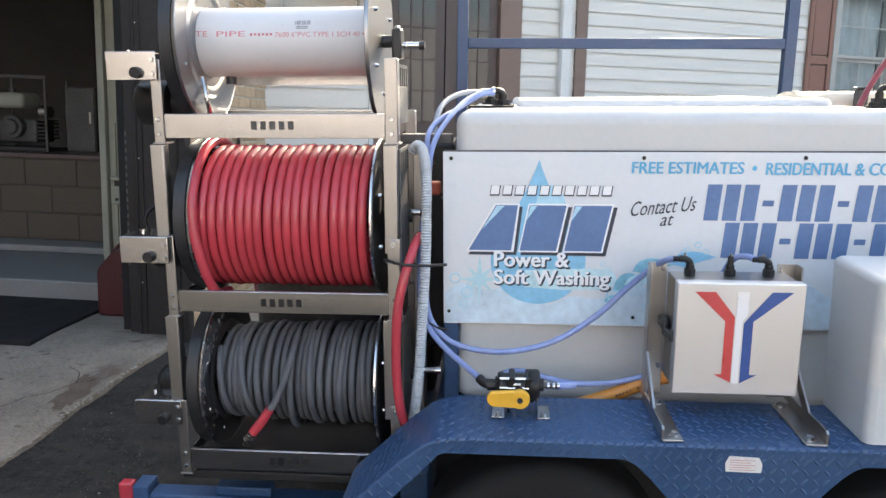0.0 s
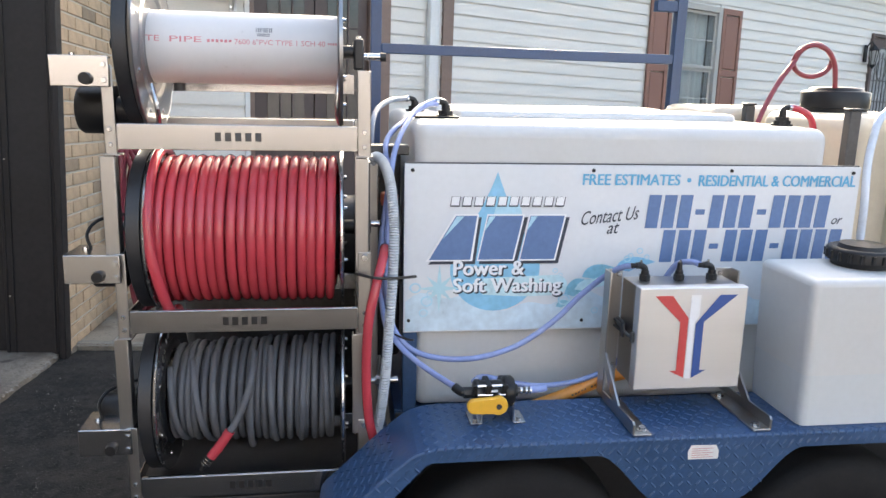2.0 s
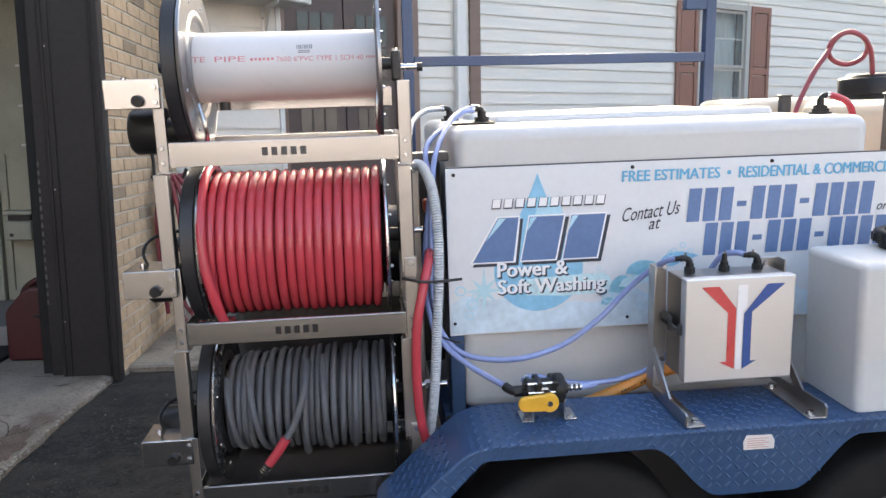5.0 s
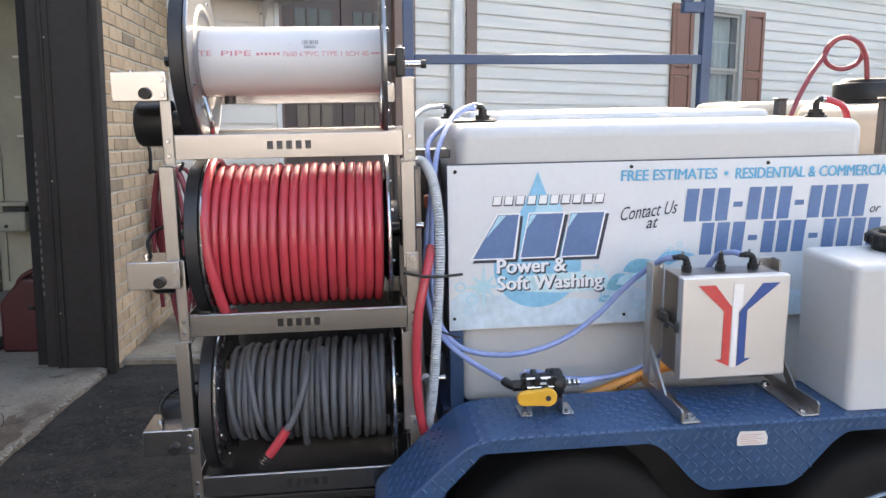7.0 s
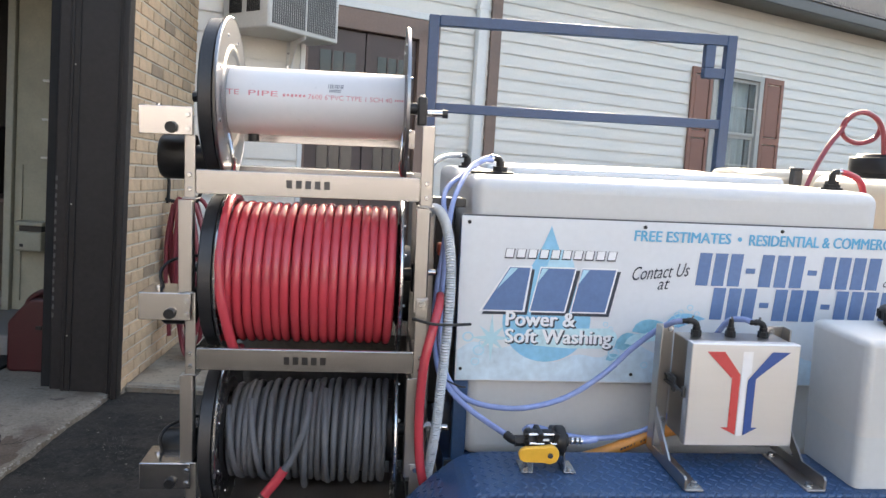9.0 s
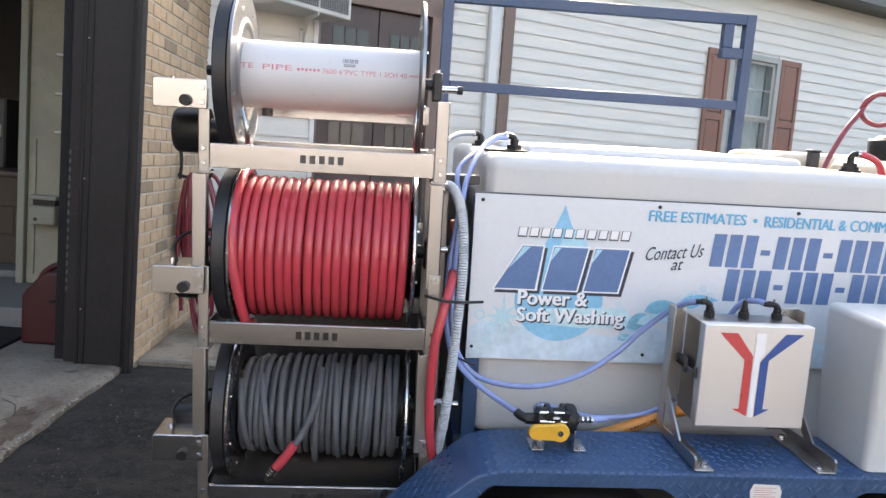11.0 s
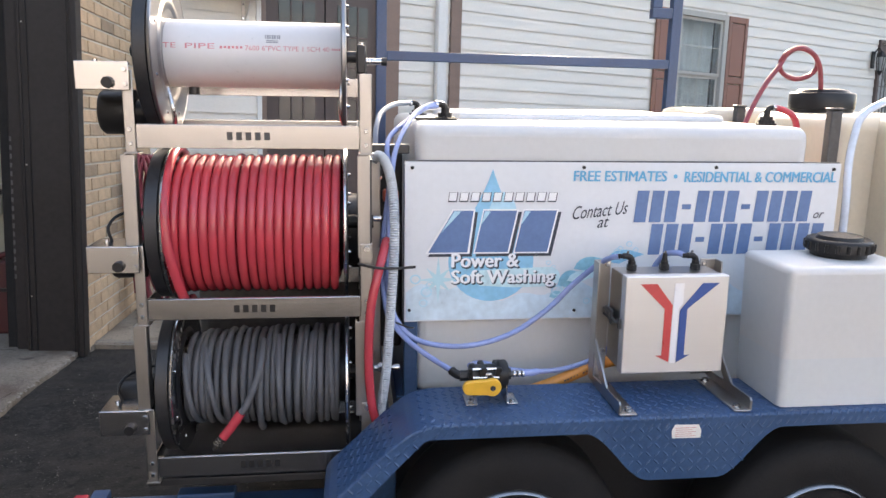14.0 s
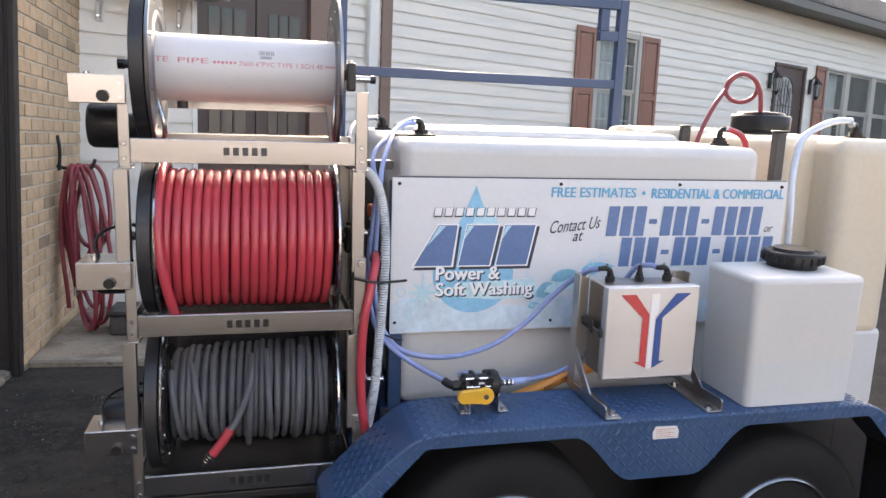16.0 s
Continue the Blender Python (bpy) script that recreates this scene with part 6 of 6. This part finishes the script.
rn = tube(BM(), [(0.15, -0.22, 0.712), (0.175, -0.15, 0.692), (0.21, -0.105, 0.674), (0.267, -0.10, 0.656), (0.335, -0.10, 0.645), (0.41, -0.10, 0.648), (0.465, -0.10, 0.660), (0.505, -0.10, 0.676), (0.56, -0.09, 0.71), (0.62, -0.08, 0.80), (0.655, -0.085, 0.90), (0.675, -0.12, 0.965), (0.688, -0.17, 0.984), (0.698, -0.197, 0.984)], 0.0072, 10, 10)
solid("blue_hose", rn, CLEARHOSE, "clear blue vinyl hose running behind the valve and box", "hose", (0.4, -0.11, 0.645))
part_tie = tube(BM(), [(-0.028, -0.095, 0.790), (0.0, -0.112, 0.782), (0.018, -0.10, 0.776), (0.004, -0.075, 0.770), (-0.03, -0.06, 0.783)], 0.0025, 6)
solid("cable_tie", part_tie, BLKPLASTIC, "black cable tie round the blue hoses", "cable tie", (0, -0.09, 0.77))
ORP = [(0.24, -0.04, 0.535), (0.31, -0.08, 0.572), (0.378, -0.10, 0.604), (0.437, -0.10, 0.626), (0.507, -0.10, 0.656), (0.553, -0.10, 0.669), (0.64, -0.10, 0.68), (0.74, -0.10, 0.66)]
ob = thing("orange_hose", "orange air hose with dark print lying behind the box", "hose", (0.5, -0.04, 0.58))
oh = part("hose", tube(BM(), ORP, 0.0165, 14, 8), ORANGE, ob)
pr = BM()
rnd = random.Random(6)
for k in range(9):
    x = 0.425 + k * 0.0085 + (0.008 if k > 4 else 0)
    w = rnd.uniform(0.003, 0.006)
    y, z = -0.1172, 0.628 + 0.42 * (x - 0.437)
    prism(pr, [(x, z - 0.0035), (x + w, z - 0.0012), (x + w, z + 0.0035), (x, z + 0.0012)], "xz", y, y + 0.003)
part("print_bar", pr, INK, oh, "dark print marks", smooth=False)
gh2 = tube(BM(), [(-0.066, 0.40, 1.10), (-0.064, 0.44, 1.20), (-0.058, 0.51, 1.270), (-0.038, 0.60, 1.312), (0.008, 0.70, 1.337), (0.074, 0.81, 1.343)], 0.0090, 10, 10)
solid("vent_hose", gh2, mat("smoky_vinyl", (0.21, 0.235, 0.28), 0.2, 0, 0.1, 10, 60, 0.0, sss=0.2), "grey translucent hose curving onto the tank", "hose", (-0.05, 0.5, 1.1))
lp = tube(BM(), [(1.128, 0.36, 1.290), (1.164, 0.38, 1.355), (1.213, 0.40, 1.428), (1.263, 0.42, 1.482), (1.293, 0.435, 1.519), (1.341, 0.445, 1.545), (1.392, 0.455, 1.533), (1.426, 0.465, 1.499), (1.412, 0.47, 1.462), (1.358, 0.46, 1.444), (1.305, 0.45, 1.455), (1.271, 0.43, 1.484), (1.282, 0.42, 1.522), (1.328, 0.42, 1.541), (1.377, 0.42, 1.525), (1.411, 0.43, 1.488), (1.424, 0.435, 1.447), (1.436, 0.445, 1.400)], 0.0080, 10, 8)
solid("looped_hose", lp, DARKRED, "red hose tied in a loop above the tank lid", "hose", (1.3, 0.45, 1.3))
lp = tube(BM(), [(1.108, 0.163, 1.351), (1.137, 0.162, 1.345), (1.172, 0.16, 1.325), (1.195, 0.17, 1.28), (1.20, 0.18, 1.22), (1.20, 0.18, 1.16)], 0.0095, 10, 10)
solid("red_drain_hose", lp, REDHOSE, "short red hose from the tank fitting", "hose", (1.15, 0.15, 1.2))
lp = tube(BM(), [(1.306, 0.06, 0.95), (1.304, 0.06, 1.08), (1.312, 0.08, 1.19), (1.332, 0.10, 1.266), (1.363, 0.12, 1.327), (1.422, 0.13, 1.365), (1.505, 0.15, 1.388), (1.575, 0.16, 1.393)], 0.011, 10, 10)
solid("clear_hose", lp, WATERHOSE, "clear hose arching up to the large tank", "hose", (1.4, 0.1, 1.0))

# tank fittings
def bulkhead(x, y, z, s, label):
    f = thing("tank_fitting", label, "fitting", (x, y, z), group="tank fittings")
    b = BM()
    cyl(b, (x, y, z), (x, y, z + 0.008), 0.032, 8)
    cyl(b, (x, y, z + 0.008), (x, y, z + 0.020), 0.022, 8)
    cyl(b, (x, y, z + 0.020), (x, y, z + 0.036), 0.013, 12)
    part("flange", b, BLKPLASTIC, f)
    e = tube(BM(), [(x, y, z + 0.030), (x + s * 0.003, y, z + 0.040), (x + s * 0.015, y - 0.005, z + 0.045), (x + s * 0.026, y - 0.008, z + 0.045)], 0.0095, 10)
    part("elbow", e, BLKPLASTIC, f, "black elbow")
    part("clamp", cyl(BM(), (x + s * 0.024, y - 0.008, z + 0.045), (x + s * 0.032, y - 0.01, z + 0.045), 0.0115, 14), CHROME, f, "steel hose clamp")


bulkhead(0.145, 0.325, 1.300, -1, "black bulkhead elbow on the water tank with a steel clamp")
bulkhead(0.104, 0.82, 1.298, -1, "black bulkhead elbow for the vent hose")
sf = thing("tank_fitting", "black stacked hexagonal fitting with a red hose", "fitting", (1.09, 0.165, 1.298), group="tank fittings")
fx, fy = 1.09, 0.165
b = BM()
cyl(b, (fx, fy, 1.298), (fx, fy, 1.305), 0.031, 8)
cyl(b, (fx, fy, 1.305), (fx, fy, 1.314), 0.024, 8)
cyl(b, (fx, fy, 1.314), (fx, fy, 1.324), 0.018, 6)
cyl(b, (fx, fy, 1.324), (fx, fy, 1.340), 0.010, 12)
part("flange", b, BLKPLASTIC, sf)
part("elbow", tube(BM(), [(fx, fy, 1.334), (fx + 0.001, fy, 1.343), (fx + 0.008, fy - 0.001, 1.350), (fx + 0.020, fy - 0.002, 1.351)], 0.0075, 10), BLKPLASTIC, sf, "black elbow")
part("clamp", cyl(BM(), (fx + 0.014, fy - 0.002, 1.351), (fx + 0.024, fy - 0.002, 1.350), 0.0095, 14), CHROME, sf, "steel hose clamp")
bulkhead(1.60, 0.16, 1.333, -1, "black elbow on the large tank")
solid("tank_gasket", box(BM(), (0.050, 0.262, 1.3000), (0.176, 0.326, 1.3055), 0.002), RUBBER, "flat black gasket on the tank top", "gasket", (0.1, 0.29, 1.3))

# steelwork and pump parts seen between reels and sign
cr = thing("pump_bracket", "grey steel channel and upright behind the reels", "bracket", (-0.06, 0.08, 0.42))
part("channel", box(BM(), (-0.115, 0.075, 1.214), (0.018, 0.125, 1.238), 0.003), GREYPOST, cr)
part("upright", box(BM(), (-0.088, 0.10, 0.42), (-0.06, 0.16, 1.212), 0.003), STEEL_V, cr)
pu = thing("pump", "dark pump and engine standing behind the hose reels", "pump", (-0.3, 0.55, 0.37))
b = BM()
box(b, (-0.62, 0.36, 0.375), (-0.06, 0.95, 0.845), 0.03, 3)
part("engine", b, MACHINE, pu)
part("cylinder", cyl(BM(), (-0.35, 0.35, 0.95), (-0.10, 0.35, 0.95), 0.12, 24), BLACK, pu)
part("stand", box(BM(), (-0.48, 0.40, 0.845), (-0.12, 0.8, 0.87), 0.01), BLACK, pu)
part("control_housing", box(BM(), (-0.115, 0.26, 0.60), (0.012, 0.52, 1.205), 0.012, 3), BLACK, pu, "black control housing")
for x, z in ((-0.055, 1.13), (-0.072, 1.165), (-0.02, 1.05)):
    part("bolt", cyl(BM(), (x, 0.26, z), (x, 0.252, z), 0.006, 8), CHROME, pu)
part("pipe", tube(BM(), [(-0.09, 0.20, 1.00), (-0.075, 0.20, 1.06), (-0.07, 0.22, 1.13), (-0.05, 0.26, 1.15)], 0.008, 8), GREYPOST, pu, "dark steel pipe")
part("red_valve", box(BM(), (-0.055, 0.05, 1.085), (-0.012, 0.09, 1.118), 0.006), mat("orange_red_plastic", (0.45, 0.09, 0.05), 0.5, 0, 0.1, 20, 90, 0.02), pu, "orange-red valve handle")

# ---- box on the stoop ----
sb = thing("storage_box", "low dark weathered box standing on the stoop", "box", (-1.05, 2.42, 0.156), level=I4)
part("body", box(BM(), (-1.17, 2.30, 0.156), (-0.80, 2.56, 0.265), 0.012), MACHINE, sb)
part("lid", box(BM(), (-1.18, 2.29, 0.266), (-0.79, 2.57, 0.292), 0.008), BLACK, sb, "black lid")

# ---- hose hanging on the brick wall ----
hk = thing("hose_hook", "black iron hook on the brick wall", "hook", (-1.45, 2.55, 1.1), level=I4)
part("arm", tube(BM(), [(-1.455, 2.43, 1.075), (-1.40, 2.43, 1.062), (-1.29, 2.43, 1.068), (-1.262, 2.43, 1.12)], 0.010, 6), IRON, hk)
part("back", tube(BM(), [(-1.443, 2.43, 1.05), (-1.440, 2.43, 1.16), (-1.452, 2.43, 1.24)], 0.010, 6), IRON, hk)
hang = thing("hanging_hose", "red hose hung in loops on the brick wall", "hose", (-1.35, 2.42, 0.16), level=I4)
rnd = random.Random(4)
for cx, w, low, y in ((-1.375, 0.055, 0.42, 2.40), (-1.350, 0.070, 0.55, 2.43), (-1.335, 0.050, 0.30, 2.38), (-1.315, 0.075, 0.48, 2.45), (-1.325, 0.095, 0.20, 2.41), (-1.280, 0.080, 0.62, 2.47), (-1.345, 0.060, 0.165, 2.43), (-1.352, 0.042, 0.182, 2.36)):
    pts = []
    for i in range(17):
        a = math.pi * 2 * i / 16
        zz = (1.085 + low) / 2 + (1.085 - low) / 2 * math.cos(a)
        sag = (1.085 - zz) / (1.085 - low)
        pts.append((cx + 0.075 * sag * (low < 0.45) + w * math.sin(a) * (1.1 - 0.3 * math.cos(a)) + rnd.uniform(-0.006, 0.006), y + 0.02 * math.sin(2 * a), zz))
    part("loop", tube(BM(), pts, 0.0125, 8, 3), DARKRED, hang)
part("loose_end", tube(BM(), [(-1.40, 2.39, 1.05), (-1.425, 2.38, 0.85), (-1.42, 2.37, 0.62), (-1.395, 2.36, 0.42), (-1.385, 2.36, 0.30)], 0.0125, 8), DARKRED, hang)
part("end_fitting", cyl(BM(), (-1.347, 2.36, 0.42), (-1.345, 2.36, 0.37), 0.014, 10), CHROME, hang, "steel hose end")
part("end_tail", tube(BM(), [(-1.36, 2.38, 0.95), (-1.352, 2.36, 0.65), (-1.347, 2.36, 0.42)], 0.0125, 8), DARKRED, hang)

# ---- garage things ----
can = thing("fuel_can", "red plastic fuel can standing behind the garage jamb", "fuel can", (-1.99, 2.02, 0.15), level=I4)
cb = prism(BM(), [(-2.085, 0.150), (-1.865, 0.150), (-1.855, 0.165), (-1.855, 0.475), (-1.875, 0.51), (-1.93, 0.535), (-1.985, 0.530), (-2.03, 0.49), (-2.085, 0.425), (-2.098, 0.40), (-2.098, 0.165)], "xz", 1.99, 2.20)
bmesh.ops.bevel(cb, geom=[e for e in cb.edges if abs(e.verts[0].co.y - e.verts[1].co.y) < 0.01], offset=0.014, segments=3, affect="EDGES", profile=0.5)
part("body", cb, REDCAN, can)
part("handle", tube(BM(), [(-2.05, 2.09, 0.46), (-2.03, 2.09, 0.51), (-1.97, 2.09, 0.555), (-1.90, 2.09, 0.555), (-1.88, 2.09, 0.51)], 0.016, 8), REDCAN, can)
part("spout_cap", cyl(BM(), (-1.905, 2.09, 0.53), (-1.90, 2.09, 0.585), 0.024, 14), BLKPLASTIC, can, "black spout cap")
part("side_clip", box(BM(), (-1.955, 1.978, 0.375), (-1.925, 1.99, 0.395), 0.003), BLKPLASTIC, can, "small black clip")
cdis = thing("paper_dispenser", "white wall box with a dark slot on the partition", "dispenser", (-2.41, 2.97, 0.663), level=I4)
part("body", box(BM(), (-2.490, 2.90, 0.663), (-2.33, 2.998, 0.785), 0.012, 3), PALEPOST, cdis)
part("hood", box(BM(), (-2.496, 2.91, 0.822), (-2.327, 2.998, 0.849), 0.006), PALEPOST, cdis)
part("slot", box(BM(), (-2.475, 2.93, 0.785), (-2.342, 2.997, 0.822)), IRON, cdis, "dark slot")
part("latch", box(BM(), (-2.455, 2.892, 0.69), (-2.435, 2.90, 0.708), 0.002), IRON, cdis, "small dark latch")
for z in (1.245, 1.484, 1.725):
    solid("hinge", box(BM(), (-2.375, 2.965, z), (-2.30, 2.998, z + 0.014), 0.003), STEEL_V, "small steel hinge on the partition", "hinge", (-2.34, 2.98, z), group="hinges", level=I4)
solid("trim_panel", box(BM(), (-2.495, 2.985, 0.335), (-2.488, 2.999, 1.20), 0.001), GARAGEWALL, "thin raised panel edge on the partition", "trim", kind="structure", level=I4)
# tank, rail and cover colours are lowered to carry the dimness back here
en = thing("small_engine", "grey small engine with a white fuel tank on the bench", "engine", (-3.68, 3.8, 0.956), level=I4)
eb = BM()
box(eb, (-3.80, 3.70, 1.02), (-3.50, 3.95, 1.20), 0.02, 3)
cyl(eb, (-3.66, 3.70, 1.14), (-3.66, 3.64, 1.14), 0.085, 20)
part("block", eb, MACHINE, en)
for k in range(6):
    part("fin", box(BM(), (-3.498, 3.72, 1.05 + k * 0.028), (-3.42, 3.88, 1.060 + k * 0.028), 0.002, 1), MACHINE, en)
part("tank", box(BM(), (-3.83, 3.70, 1.28), (-3.60, 3.95, 1.40), 0.035, 4), PALEPOST, en, "white fuel tank")
part("tank_cap", cyl(BM(), (-3.74, 3.80, 1.40), (-3.74, 3.80, 1.43), 0.03, 14), BLACK, en)
part("starter_cover", cyl(BM(), (-3.66, 3.64, 1.14), (-3.66, 3.62, 1.14), 0.060, 20, 0.05), MACHINE, en)
for x in (-3.86, -3.40):
    for y in (3.68, 3.97):
        part("frame_tube", cyl(BM(), (x, y, 0.957), (x, y, 1.52), 0.013, 10), BLACK, en)
part("top_rail", cyl(BM(), (-3.86, 3.68, 1.52), (-3.40, 3.68, 1.52), 0.013, 10), GREYPOST, en)
part("frame_base", box(BM(), (-3.87, 3.67, 0.957), (-3.39, 3.98, 0.985), 0.004), BLACK, en)
part("muffler", cyl(BM(), (-3.50, 3.78, 1.26), (-3.42, 3.78, 1.26), 0.045, 16), STEEL_V, en, "steel muffler")
lc = thing("locker", "dark steel locker standing on the bench", "locker", (-3.2, 3.9, 0.956), level=I4)
part("body", box(BM(), (-3.30, 3.78, 0.957), (-3.06, 4.1, 1.46), 0.006), MACHINE, lc)
part("door", box(BM(), (-3.295, 3.766, 0.967), (-3.065, 3.779, 1.45), 0.004), MACHINE, lc)
part("handle", box(BM(), (-3.10, 3.752, 1.18), (-3.085, 3.766, 1.27), 0.003), STEEL_V, lc, "steel handle")

# loose stones on the asphalt, swept into patches
rnd = random.Random(8)
bm = BM()
made = 0
while made < 1500:
    x, y = rnd.uniform(-1.52, -0.4), rnd.uniform(-0.4, 1.75)
    if noise.noise((x * 4.5 + 3, y * 4.5, 2.0)) + 0.45 * noise.noise((x * 14, y * 14, 5.0)) < rnd.uniform(0.0, 0.75):
        continue
    made += 1
    s = rnd.uniform(0.0010, 0.0026) if made % 23 else rnd.uniform(0.003, 0.006)
    z = lie(x, y) + s * 0.5
    vs = [bm.verts.new((x + s * rnd.uniform(0.6, 1.3) * dx, y + s * rnd.uniform(0.6, 1.3) * dy, z + s * 0.7 * dz)) for dx, dy, dz in ((1, 0, 0), (0, 1, 0), (-1, 0, 0), (0, -1, 0), (0, 0, 1))]
    for q, w in ((0, 1), (1, 2), (2, 3), (3, 0)):
        bm.faces.new((vs[q], vs[w], vs[4]))
solid("grit", bm, GRIT, "pale loose grit scattered in patches on the asphalt", "grit", kind="stuff", level=I4, smooth=False)

# ---- bricks of the pier, last ----
shapes = {}
for ln in (0.194, 0.092):
    bm = box(BM(), (-0.010, -ln / 2, -0.0285), (0.010, ln / 2, 0.0285), 0.003, 1)
    for m in (BRICK, BRICKDARK):
        me = mesh_of("brick", bm.copy(), m, smooth=False)
        shapes[(ln, m.name)] = me
    bm.free()
rnd = random.Random(2)
course = 0.0665
k = 0
while 0.124 + (k + 1) * course < 3.02:
    z = 0.124 + k * course + 0.0285 + 0.005
    y = 1.772 + (0.0 if k % 2 else -0.10)
    while y < 3.0:
        a, b = max(y, 1.772), min(y + 0.194, 3.005)
        ln = 0.194 if b - a > 0.15 else 0.092
        if b - a > 0.06:
            m = BRICKDARK if rnd.random() < 0.025 else BRICK
            o = new("brick", shapes[(ln, m.name)])
            o.parent = pier
            o.location = (-1.4660 + rnd.uniform(-0.0015, 0.0015), (a + b) / 2, z)
            o.scale = (1, (b - a) / ln, 1)
        y += 0.204
    k += 1
